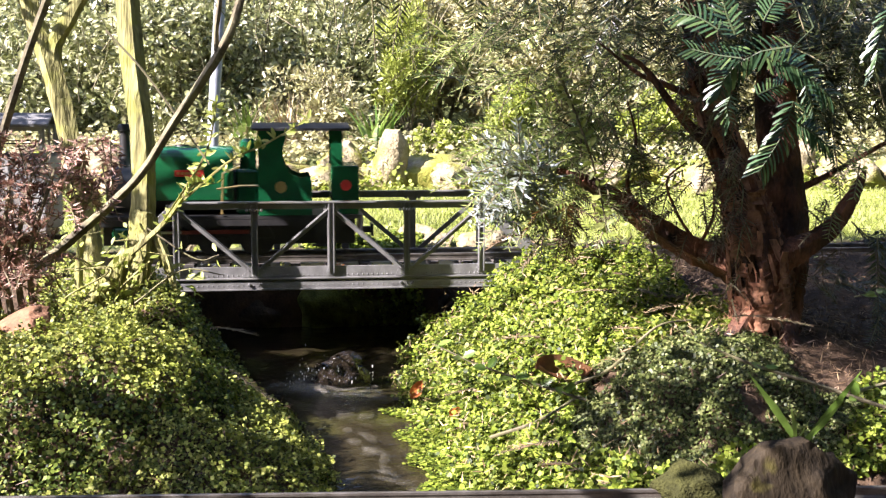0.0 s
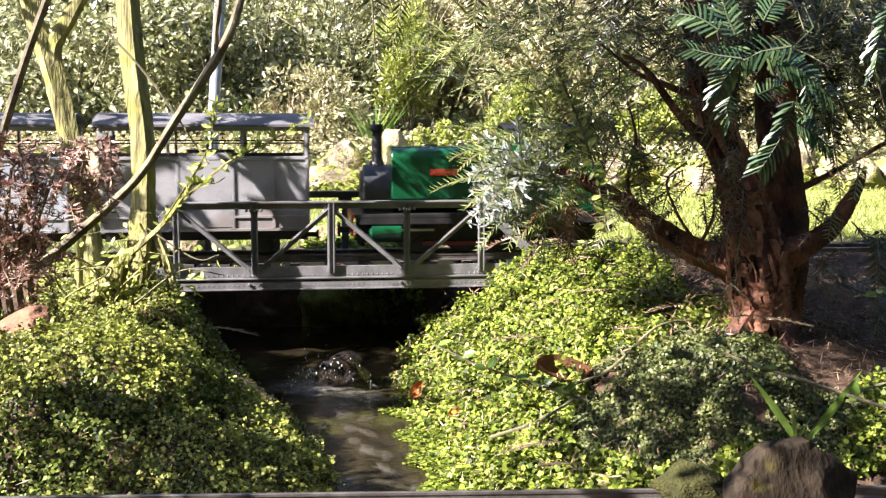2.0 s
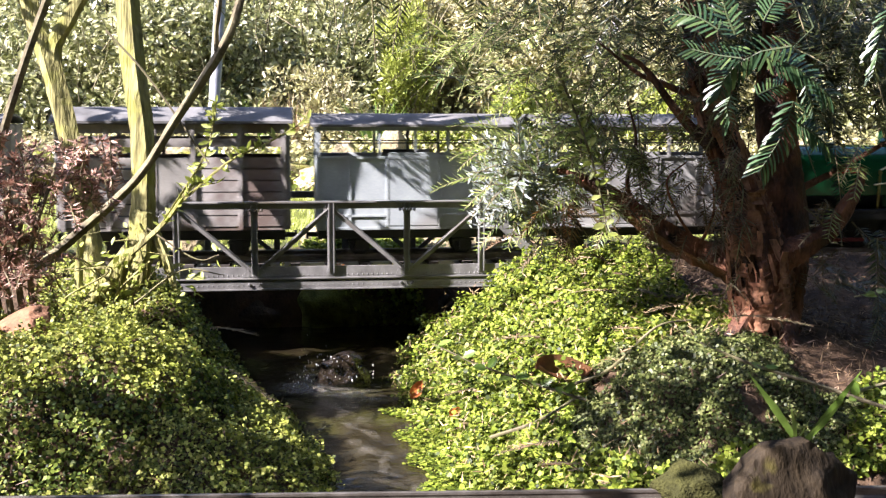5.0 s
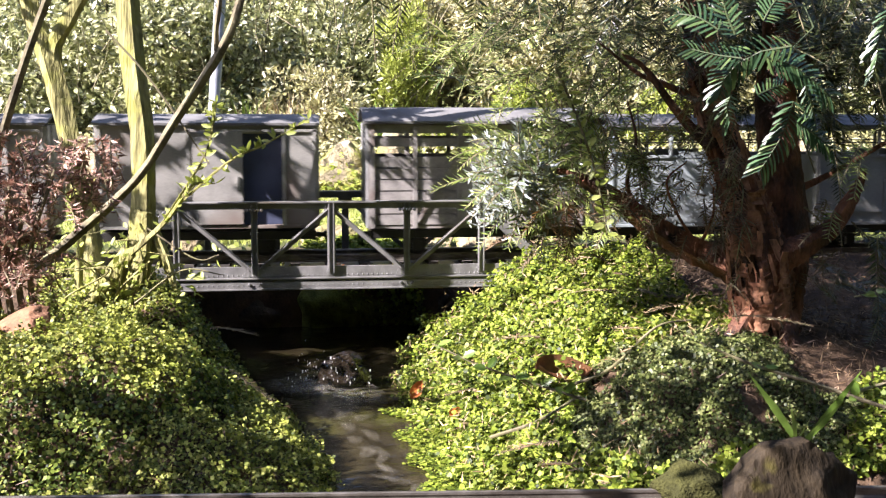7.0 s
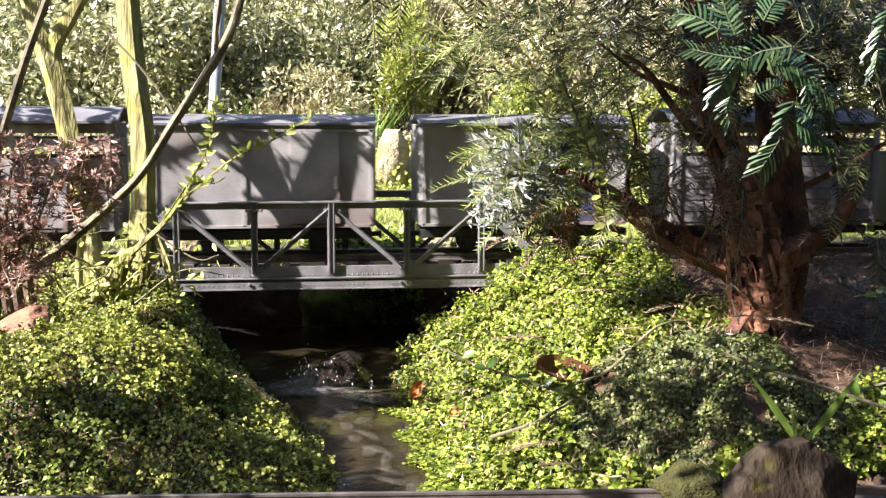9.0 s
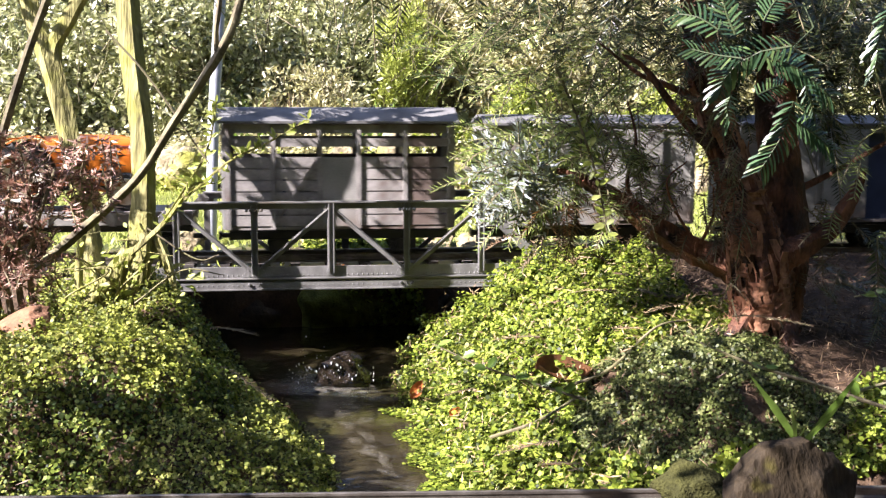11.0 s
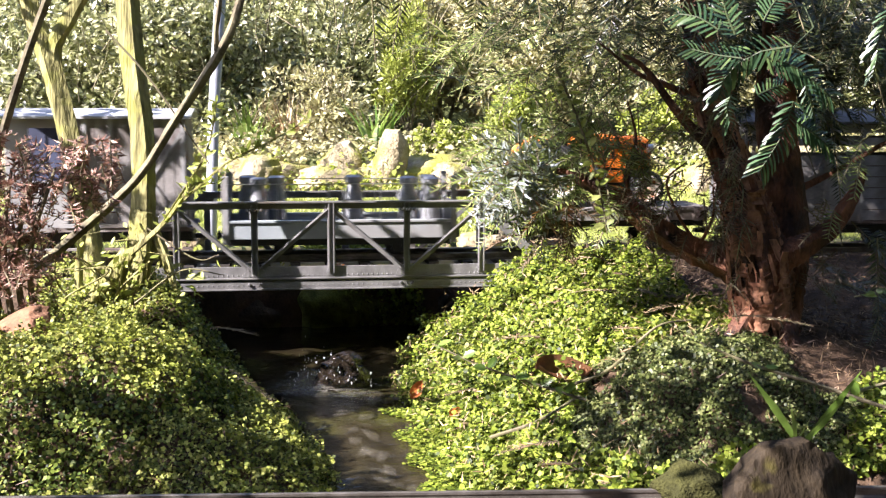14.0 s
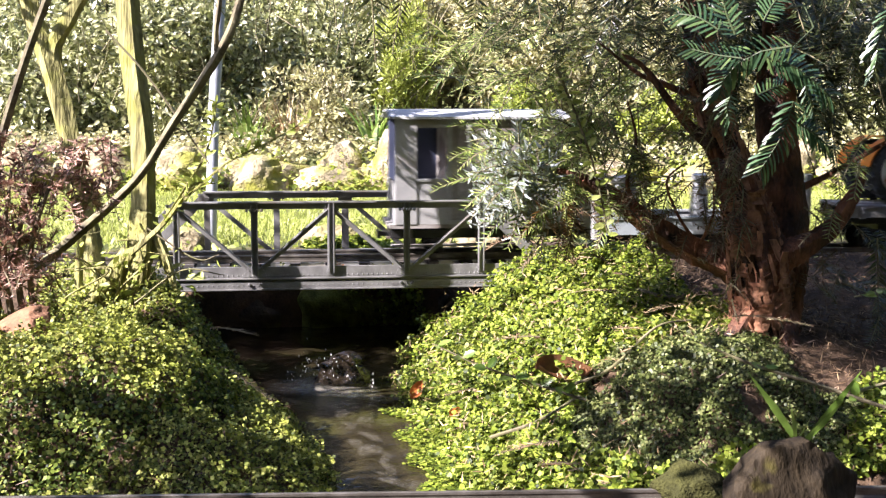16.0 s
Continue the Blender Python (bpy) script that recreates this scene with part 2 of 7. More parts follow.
def tube(bm, pts, radii, seg=8, wob=0.0, rng=None, caps=True):
    """A round, tapering limb through pts."""
    pts = [Vector(p) for p in pts]
    rings = []
    side = Vector((0.31, 0.87, 0.38))
    flute = [rng.uniform(-1, 1) if rng else 0 for _ in range(seg)]
    for i, p in enumerate(pts):
        d = (pts[min(i + 1, len(pts) - 1)] - pts[max(i - 1, 0)]).normalized()
        a = d.cross(side)
        a = a.normalized() if a.length > 1e-4 else d.orthogonal().normalized()
        b = d.cross(a)
        ring = []
        for k in range(seg):
            w = 1 + wob * (flute[k] + 0.35 * rng.uniform(-1, 1) if rng else 0)
            t = 2 * math.pi * k / seg
            ring.append(bm.verts.new(p + (a * math.cos(t) + b * math.sin(t)) * radii[i] * w))
        rings.append(ring)
    for r, s in zip(rings, rings[1:]):
        for k in range(seg):
            bm.faces.new((r[k], r[(k + 1) % seg], s[(k + 1) % seg], s[k]))
    if caps:
        bm.faces.new(rings[0][::-1])
        bm.faces.new(rings[-1])


def disc(bm, c, r, y0, y1, seg=20, r_in=0.0):
    """A disc or ring whose axis is y, centred at (cx, cz)."""
    tube(bm, [(c[0], y0, c[1]), (c[0], y1, c[1])], [r, r], seg)


def smooth_curve(pts, n=6):
    """Catmull-Rom through control points (with radius as fourth value)."""
    P = [np.array(p, float) for p in pts]
    P = [2 * P[0] - P[1]] + P + [2 * P[-1] - P[-2]]
    out = []
    for i in range(1, len(P) - 2):
        for k in range(n):
            t = k / n
            a, b, c, d = P[i - 1:i + 3]
            out.append(0.5 * (2 * b + (c - a) * t + (2 * a - 5 * b + 4 * c - d) * t * t + (3 * b - a - 3 * c + d) * t ** 3))
    out.append(P[-2])
    return out


def limb(bm, ctrl, seg=8, n=6, wob=0.0, rng=None):
    c = smooth_curve(ctrl, n)
    tube(bm, [p[:3] for p in c], [max(p[3], 0.0004) for p in c], seg, wob, rng)
    return c


def part(name, bm, material, parent, label="", bevel=0.0, smooth=False, at=None):
    me = bpy.data.meshes.new(name)
    bmesh.ops.recalc_face_normals(bm, faces=bm.faces[:])
    bm.to_mesh(me)
    bm.free()
    me.materials.append(material)
    ob = new(name, me)
    if parent is not None:
        ob.parent = parent
    if at is not None:
        ob.matrix_basis = at
    if bevel:
        mod = ob.modifiers.new("edge", "BEVEL")
        mod.width, mod.segments, mod.limit_method = bevel, 2, "ANGLE"
    if smooth:
        for p in me.polygons:
            p.use_smooth = True
        me.set_sharp_from_angle(angle=radians(40))
    if label:
        ob["label"] = label
    return ob


def thing(name, m, label, category, group="", kind=""):
    ob = new(name)
    ob.empty_display_size = 0.02
    ob.matrix_basis = m
    return tagged(ob, label, category, group, kind)


# leaf shapes: x along the leaf, y across, z up
def leaf_shape(length, width, fold=0.18, tip=1.0):
    v = np.array([(0, 0, 0), (0.35, 0.5, fold), (0.75, 0.40 * tip, fold * 0.7), (1, 0, -0.06), (0.75, -0.40 * tip, fold * 0.7), (0.35, -0.5, fold)])
    v *= (length, width, width)
    return v, np.array([(0, 1, 2, 3), (0, 3, 4, 5)])


def round_shape(size):
    v = np.array([(0, 0, 0), (0.38, 0.46, 0.06), (0.90, 0.34, 0.02), (0.90, -0.34, 0.02), (0.38, -0.46, 0.06)]) * size
    return v, np.array([(0, 1, 2, 3, 4)])


def needle_shape(length, width):
    v = np.array([(0, 0, 0), (0.3, 0.5, 0.1), (1, 0, 0), (0.3, -0.5, 0.1)]) * (length, width, width)
    return v, np.array([(0, 1, 2, 3)])


def yew_shape(length, width):
    v = np.array([(0, 0, 0), (0.10, 0.42, 0.03), (0.5, 0.5, 0.40), (0.88, 0.40, 0.10), (1, 0, -0.20), (0.88, -0.40, 0.10), (0.5, -0.5, 0.40), (0.10, -0.42, 0.03)]) * (length, width, width)
    return v, np.array([(7, 0, 1, 2), (7, 2, 3, 6), (6, 3, 4, 5)])


def blade_shape(length, width, bend=0.35):
    v = np.array([(0, -0.5, 0), (0, 0.5, 0), (0.45, 0.45, -0.12 * bend), (0.45, -0.45, -0.12 * bend), (0.8, 0.3, -0.5 * bend), (0.8, -0.3, -0.5 * bend), (1, 0, -1.0 * bend)])
    v *= (length, width, length)
    return v, None


def scatter(name, shape, pos, along, up, size, material, parent=None):
    """One mesh of many leaves: pos, along (the leaf's way), up (its upper side), all n x 3; size n."""
    V, Fq = shape
    n, k = len(pos), len(V)
    along = along / np.maximum(np.linalg.norm(along, axis=1, keepdims=True), 1e-9)
    side = np.cross(up, along)
    side /= np.maximum(np.linalg.norm(side, axis=1, keepdims=True), 1e-9)
    nor = np.cross(along, side)
    W = pos[:, None, :] + size[:, None, None] * (V[None, :, 0:1] * along[:, None, :] + V[None, :, 1:2] * side[:, None, :] + V[None, :, 2:3] * nor[:, None, :])
    me = bpy.data.meshes.new(name)
    me.vertices.add(n * k)
    me.vertices.foreach_set("co", W.reshape(-1).astype(np.float32))
    fl = len(Fq[0])
    faces = (Fq[None] + (np.arange(n) * k)[:, None, None]).reshape(-1)
    me.loops.add(len(faces))
    me.loops.foreach_set("vertex_index", faces.astype(np.int32))
    me.polygons.add(n * len(Fq))
    me.polygons.foreach_set("loop_start", np.arange(0, len(faces), fl, dtype=np.int32))
    me.update(calc_edges=True)
    me.materials.append(material)
    ob = new(name, me)
    if parent is not None:
        ob.parent = parent
    return ob


def rand_dirs(rng, n):
    d = rng.normal(size=(n, 3))
    return d / np.linalg.norm(d, axis=1, keepdims=True)


# ---- ground ----
def sst(a, b, x):
    t = np.clip((x - a) / (b - a), 0, 1)
    return t * t * (3 - 2 * t)


def wob(x, y, f, ph=0.0):
    """Cheap smooth unevenness, -1 to 1."""
    return (np.sin(x * f + 1.3 * np.sin(y * f * 0.7 + ph)) + np.sin(y * f * 1.13 + 1.7 * np.sin(x * f * 0.8 + 2.1 + ph)) + np.sin((x + y) * f * 0.77 + ph * 1.7)) / 3


CH_Y = (-1.6, -0.75, -0.55, -0.38, -0.22, 0.10, 0.20)
CH_L = (-0.03, -0.03, -0.012, -0.050, -0.135, -0.215, -0.23)
CH_R = (0.095, 0.095, 0.100, 0.098, 0.085, 0.12, 0.14)


def height(x, y):
    x, y = np.asarray(x, float), np.asarray(y, float)
    dl, dr = np.interp(y, CH_Y, CH_L) - x, x - np.interp(y, CH_Y, CH_R)
    front = sst(-0.655, -0.57, y - 0.0824 * (0.03 - x) * (np.abs(x) < 0.8))
    zl = -0.134 + front * 0.044 + 0.062 * sst(-0.40, -0.24, y)
    zl = np.maximum(zl, -0.16 + 0.128 * np.exp(-(((x + 0.29) / 0.215) ** 2 + ((y + 0.475) / 0.135) ** 2) ** 2.4))
    hl = -0.172 + (zl + 0.172) * np.clip((dl + 0.012) / (0.13 - 0.055 * sst(-0.36, -0.26, y)), 0, 1) ** 0.75
    hl = np.maximum(hl, -0.172 + 0.075 * np.exp(-((x + 0.115) / 0.085) ** 2 - ((y + 0.50) / 0.075) ** 2))
    zr = -0.134 + front * 0.037 + 0.045 * sst(-0.62, -0.34, y) + 0.034 * sst(-0.34, -0.12, y)
    zr = np.maximum(zr, -0.16 + 0.112 * np.exp(-(((x - 0.325) / 0.13) ** 2 + ((y + 0.545) / 0.10) ** 2) ** 1.4))
    zr = zr + 0.030 * np.exp(-((x - 0.42) / 0.13) ** 2 - ((y + 0.47) / 0.085) ** 2)
    hr = -0.172 + (zr + 0.172) * np.clip((dr + 0.012) / 0.185, 0, 1) ** 0.8
    bed = -0.185 + 0 * x
    h = np.where(dl > -0.012, hl, np.where(dr > -0.012, hr, bed))
    h = h + 0.006 * wob(x, y, 31) + 0.003 * wob(x, y, 83, 1.0)
    lane = 1 - sst(0.075, 0.105, np.abs(y))
    h = h * (1 - lane) + np.minimum(h, -0.034) * lane
    back = sst(0.095, 0.125, y + 0.012 * wob(x, y, 60))
    h = h * (1 - back) + (-0.03 + 0.004 * wob(x, y, 13)) * back
    h = h + 0.075 * sst(1.22, 1.34, y) + 0.95 * sst(1.7, 4.2, y)
    yy = y + 0.692 + 0.0824 * (x - 0.03)          # the front line's bed
    bedl = 1 - sst(0.030, 0.042, yy)
    h = h * (1 - bedl) + np.minimum(h, -0.1365 + 0.001 * wob(x, y, 90)) * bedl
    return h


def spread(lo, hi, step, far):
    a = list(np.arange(lo, hi + 1e-9, step))
    d, left, right = step, [lo], [hi]
    while right[-1] < far:
        d *= 1.35
        right.append(right[-1] + d)
        left.append(left[-1] - d)
    return np.array(left[:0:-1] + a + right[1:])


gx, gy = spread(-0.75, 1.0, 0.0075, 80), spread(-0.85, 1.4, 0.0085, 80)
GX, GY = np.meshgrid(gx, gy)
GZ = height(GX, GY)
me = bpy.data.meshes.new("ground")
nx, ny = len(gx), len(gy)
idx = np.arange(nx * ny).reshape(ny, nx)
quads = np.stack([idx[:-1, :-1], idx[:-1, 1:], idx[1:, 1:], idx[1:, :-1]], -1).reshape(-1, 4)
me.from_pydata(np.stack([GX, GY, GZ], -1).reshape(-1, 3).tolist(), [], quads.tolist())
me.materials.append(M_GROUND)
for p in me.polygons:
    p.use_smooth = True
ground = tagged(new("ground", me), "dark brown damp soil with banks along a small stream", "ground", kind="structure")


def slope(x, y):
    e = 0.004
    n = np.stack([-(height(x + e, y) - height(x - e, y)) / (2 * e), -(height(x, y + e) - height(x, y - e)) / (2 * e), np.ones_like(x)], -1)
    return n / np.linalg.norm(n, axis=1, keepdims=True)


# water
def water_mat():
    m = mat("murky stream water", (0.009, 0.007, 0.004), (0.034, 0.028, 0.013), 0.07, 0, 20, 0.7, 90, 0.5, (0.040, 0.041, 0.010), depth=0.006, cover=0.52)
    return m


M_WATER = water_mat()
bm = bmesh.new()
wx, wy = np.arange(-0.35, 0.36, 0.008), np.arange(-1.0, 0.18, 0.008)
grid = {}
for j, y in enumerate(wy):
    for i, x in enumerate(wx):
        z = -0.149 + 0.0018 * float(wob(x * 1.6, y, 62)) + 0.0012 * float(wob(x, y, 140, 2.0))
        z += 0.006 * math.exp(-((x - 0.0) / 0.03) ** 2 - ((y + 0.17) / 0.025) ** 2)
        z += 0.014 * float(sst(-0.18, -0.10, np.array(y)))
        grid[i, j] = bm.verts.new((x, y, z))
for j in range(len(wy) - 1):
    for i in range(len(wx) - 1):
        bm.faces.new((grid[i, j], grid[i + 1, j], grid[i + 1, j + 1], grid[i, j + 1]))
tagged(part("water", bm, M_WATER, None, smooth=True), "murky brown green stream running under the bridge", "water", kind="structure")


# ---- track ----
RAIL_TOP = -0.015


def rail(name, length, parent, at):
    """A rail along x: foot, web and head."""
    bm = bmesh.new()
    h = length / 2
    prof = ((-0.0042, 0), (0.0042, 0), (0.0042, 0.0012), (0.0009, 0.0022), (0.0009, 0.0060), (0.0019, 0.0068), (0.0019, 0.0088), (0.0013, 0.0092),
            (-0.0013, 0.0092), (-0.0019, 0.0088), (-0.0019, 0.0068), (-0.0009, 0.0060), (-0.0009, 0.0022), (-0.0042, 0.0012))
    a = [bm.verts.new((-h, y, z)) for y, z in prof]
    b = [bm.verts.new((h, y, z)) for y, z in prof]
    for i in range(len(prof)):
        k = (i + 1) % len(prof)
        bm.faces.new((a[i], a[k], b[k], b[i]))
    bm.faces.new(a[::-1])
    bm.faces.new(b)
    return part(name, bm, M_RAIL, parent, at=at)


def make_track(m, length, label, gauge=0.045, pitch=0.045, first=-1e9, last=1e9):
    t = thing("railway_track", m, label, "railway track")
    for s in (-1, 1):
        rail("rail", length, t, pose(0, s * (gauge / 2 + 0.0019), -0.0092))
    proto = None
    n = int(length / pitch / 2)
    for i in range(-n, n + 1):
        x = i * pitch
        if not first < x < last:
            continue
        if proto is None:
            bm = bmesh.new()
            box(bm, -0.0065, 0.0065, -0.042, 0.042, -0.0155, -0.0094)
            proto = part("sleeper", bm, M_SLEEPER, t, at=pose(x, 0, 0))
        else:
            o = new("sleeper", proto.data)
            o.parent = t
            o.matrix_basis = pose(x, 0, 0)
    return t


make_track(pose(0, 0, RAIL_TOP), 6.7, "dull steel rails on dark sleepers crossing the bridge", first=-1.6, last=1.8)
FRONT = math.degrees(math.atan2(-0.0426, 0.5171))
make_track(pose(0.03, -0.662 - 0.03, -0.119, 0, 0, FRONT), 3.0, "dull steel rails of a second line crossing the stream")


# ---- bridge ----
def make_bridge():
    b = thing("girder_bridge", pose(0, 0, 0), "grey painted riveted steel truss bridge over a stream", "bridge")
    A, TOP, X0 = 0.095, 0.060, -0.19
    rivet_v = [(0, 0)] + [(math.cos(k * math.pi / 3), math.sin(k * math.pi / 3)) for k in range(6)]

    def rivets(bm, places, y, out, r=0.0011):
        for x, z in places:
            c = bm.verts.new((x, y + out * 0.0011, z))
            ring = [bm.verts.new((x + r * u, y, z + r * w)) for u, w in rivet_v[1:]]
            for k in range(6):
                bm.faces.new((c, ring[k], ring[(k + 1) % 6]))

    for side, dx in ((-1, 0.0), (1, 0.025)):
        y = side * 0.085
        o = -1 if side < 0 else 1
        nodes = [X0 + k * A + dx for k in range(5)]
        bm = bmesh.new()                      # top chord: plate over two angles
        box(bm, nodes[0] - 0.004, nodes[4] + 0.004, y - 0.0065, y + 0.0065, TOP - 0.0022, TOP)
        box(bm, nodes[0] - 0.003, nodes[4] + 0.003, y - 0.0022, y + 0.0022, TOP - 0.0095, TOP - 0.0022)
        part("top_chord", bm, M_GIRDER, b, bevel=0.0004)
        xl, xr = nodes[0] - 0.085, nodes[4] + 0.085
        for nm, d_, z0, z1 in (("web_plate", 0.0018, -0.0400, -0.0215), ("ledge_angle", 0.0065, -0.0372, -0.0352), ("bottom_chord", 0.0045, -0.0485, -0.0400), ("bottom_flange", 0.0075, -0.0505, -0.0485)):
            bm = bmesh.new()
            box(bm, xl, xr, y - d_, y + d_, z0, z1)
            part(nm, bm, M_GIRDER, b, bevel=0.0004)
        bm = bmesh.new()
        yr = y + o * 0.0018
        rivets(bm, [(xl + 0.004 + i * 0.0062, -0.0325) for i in range(int((xr - xl - 0.008) / 0.0062))], yr, o)
        rivets(bm, [(xl + 0.004 + i * 0.0062, -0.0445) for i in range(int((xr - xl - 0.008) / 0.0062))], y + o * 0.0045, o, 0.0009)
        part("riveting", bm, M_GIRDER, b)
        for k, x in enumerate(nodes):
            bm = bmesh.new()                  # T-shaped upright
            w = 0.0042 if k != 2 else 0.0050
            box(bm, x - w, x + w, y - 0.0010 + o * 0.0026, y + 0.0010 + o * 0.0026, -0.0300, TOP - 0.0024)
            for e in (-0.0030, 0.0030):
                a, c = sorted((y + o * 0.0036, y + o * 0.0075))
                box(bm, x + e - 0.0008, x + e + 0.0008, a, c, -0.0300, TOP - 0.0026)
            part("upright", bm, M_GIRDER, b, bevel=0.0003)
            for z0, z1, wd in ((-0.0345, -0.0225, 0.012), (TOP - 0.016, TOP - 0.0030, 0.010)):
                bm = bmesh.new()          # gusset plate with rivets
                g = wd * (1.25 if (z0 > 0) == (k % 2 == 0) else 0.7)
                v = [(x - g, z0), (x + g, z0), (x + g * 0.6, z1), (x - g * 0.6, z1)]
                if z0 > 0:
                    v = [(x - g * 0.6, z0), (x + g * 0.6, z0), (x + g, z1), (x - g, z1)]
                f0 = [bm.verts.new((a, y + o * 0.0019, c)) for a, c in v]
                f1 = [bm.verts.new((a, y + o * 0.0030, c)) for a, c in v]
                bm.faces.new(f0)
                bm.faces.new(f1)
                for i in range(4):
                    bm.faces.new((f0[i], f0[(i + 1) % 4], f1[(i + 1) % 4], f1[i]))
                rivets(bm, [(x + a * g * 0.55, (z0 + z1) / 2 + c * 0.003) for a in (-1, 1) for c in (-1, 1)] + [(x + a * 0.003, z0 + 0.002) for a in (-1, 1)], y + o * 0.0037, o, 0.0010)
                part("gusset_plate", bm, M_GIRDER, b)
        for k in (1, 3):                      # bolt heads where the panels meet
            for zc, spots in ((TOP - 0.0105, (-0.009, -0.0045, 0, 0.0045, 0.009)), (-0.0435, (-0.0075, 0.0075))):
                for e in spots:
                    bm = bmesh.new()
                    tube(bm, [(nodes[k] + e, y + o * 0.0040, zc), (nodes[k] + e, y + o * 0.0085, zc), (nodes[k] + e, y + o * 0.0100, zc)], [0.0021, 0.0021, 0.0012], 6)
                    part("bolt", bm, M_GIRDER, b)
        for k in range(4):
            x0, x1 = nodes[k] + 0.003, nodes[k + 1] - 0.003
            z0, z1 = (TOP - 0.011, -0.028) if k % 2 == 0 else (-0.028, TOP - 0.011)
            bm = bmesh.new()
            bar(bm, (x0, y + o * 0.0012, z0), (x1, y + o * 0.0012, z1), 0.0062, 0.0016)
            bar(bm, (x0, y + o * 0.0038, z0 + 0.002), (x1, y + o * 0.0038, z1 + 0.002), 0.0014, 0.0040)
            part("diagonal", bm, M_GIRDER, b, bevel=0.0003)
        for x, xe in ((nodes[0], nodes[0] - 0.082), (nodes[4], nodes[4] + 0.082)):
            bm = bmesh.new()
            bar(bm, (x, y, TOP - 0.005), (xe, y, -0.024), 0.0125, 0.0030)
            n = 14
            rivets(bm, [(x + (xe - x) * (i + 1) / (n + 1) + 0.004 * (1 if xe > x else -1), TOP - 0.005 + (-0.019 - TOP) * (i + 1) / (n + 1) + 0.003) for i in range(n)], y + o * 0.0016, o, 0.0010)
            part("end_post", bm, M_GIRDER, b, bevel=0.0003)
    bm = bmesh.new()                          # floor plate
    box(bm, -0.275, 0.30, -0.083, 0.083, -0.0365, -0.0335)
    part("floor_plate", bm, M_GIRDER, b, "grey floor plate with grit and moss")
    for i in range(7):                        # cross girders
        bm = bmesh.new()
        x = -0.24 + i * 0.085
        box(bm, x - 0.004, x + 0.004, -0.082, 0.082, -0.050, -0.0367)
        part("cross_girder", bm, M_GIRDER, b)
    return b


make_bridge()


# ---- train: every vehicle's own origin lies on the rails, x forward ----
def wheelset(parent, x, r=0.0125, material=None, spokes=False):
    bm = bmesh.new()
    for s in (-1, 1):
        disc(bm, (0, 0), r, s * 0.0195, s * 0.0235, 20)
        disc(bm, (0, 0), r + 0.0016, s * 0.0180, s * 0.0195, 20)
        for k in range(5):
            t = k * 2 * math.pi / 5
            bar(bm, (0.002 * math.cos(t), s * 0.0242, 0.002 * math.sin(t)), ((r - 0.002) * math.cos(t), s * 0.0242, (r - 0.002) * math.sin(t)), 0.0022, 0.0012)
    disc(bm, (0, 0), 0.002, -0.028, 0.028, 10)
    w = part("wheelset", bm, material or M_BLACK, parent, "dark steel spoked wheels on an axle", at=pose(x, 0, r))
    WHEELS.append((w, x, r))
    return w


WHEELS = []
TRAIN = []


def chassis(v, half, wheels, z=0.022, top=0.033, wide=0.036):
    bm = bmesh.new()
    for s in (-1, 1):
        box(bm, -half, half, s * wide - 0.0025, s * wide + 0.0025, z, top)
    for s in (-1, 1):
        box(bm, s * half - 0.003, s * half + 0.003, -wide, wide, z - 0.001, top)
    part("underframe", bm, M_BLACK, v, bevel=0.0005)
    for x in wheels:
        wheelset(v, x)
        for s in (-1, 1):
            bm = bmesh.new()
            box(bm, x - 0.006, x + 0.006, s * 0.0335 - 0.003, s * 0.0335 + 0.003, 0.006, 0.021)
            box(bm, x - 0.014, x + 0.014, s * 0.0335 - 0.0015, s * 0.0335 + 0.0015, 0.017, 0.021)
            part("axle_box", bm, M_BLACK, v, bevel=0.0006)
    for s in (-1, 1):
        bm = bmesh.new()
        box(bm, min(s * half, s * (half + 0.018)), max(s * half, s * (half + 0.018)), -0.004, 0.004, 0.021, 0.027)
        box(bm, s * (half + 0.016) - 0.002, s * (half + 0.016) + 0.002, -0.011, 0.011, 0.019, 0.029)
        part("coupler", bm, M_BLACK, v, bevel=0.0005)


def roof(v, half, z_edge, rise, wide, material, name="roof", thick=0.003, label=""):
    bm = bmesh.new()
    n = 10
    up, lo = [], []
    for i in range(n + 1):
        y = -wide + 2 * wide * i / n
        z = z_edge + rise * math.cos(math.pi / 2 * (y / wide) * 0.98) ** 0.9
        up.append((y, z + thick))
        lo.append((y, z))
    prof = up + lo[::-1]
    a = [bm.verts.new((-half, y, z)) for y, z in prof]
    b = [bm.verts.new((half, y, z)) for y, z in prof]
    m = len(prof)
    for i in range(m):
        bm.faces.new((a[i], a[(i + 1) % m], b[(i + 1) % m], b[i]))
    for i in range(n):
        bm.faces.new((a[i], a[i + 1], a[m - 2 - i], a[m - 1 - i]))
        bm.faces.new((b[i + 1], b[i], b[m - 1 - i], b[m - 2 - i]))
    return part(name, bm, material, v, label, smooth=True)


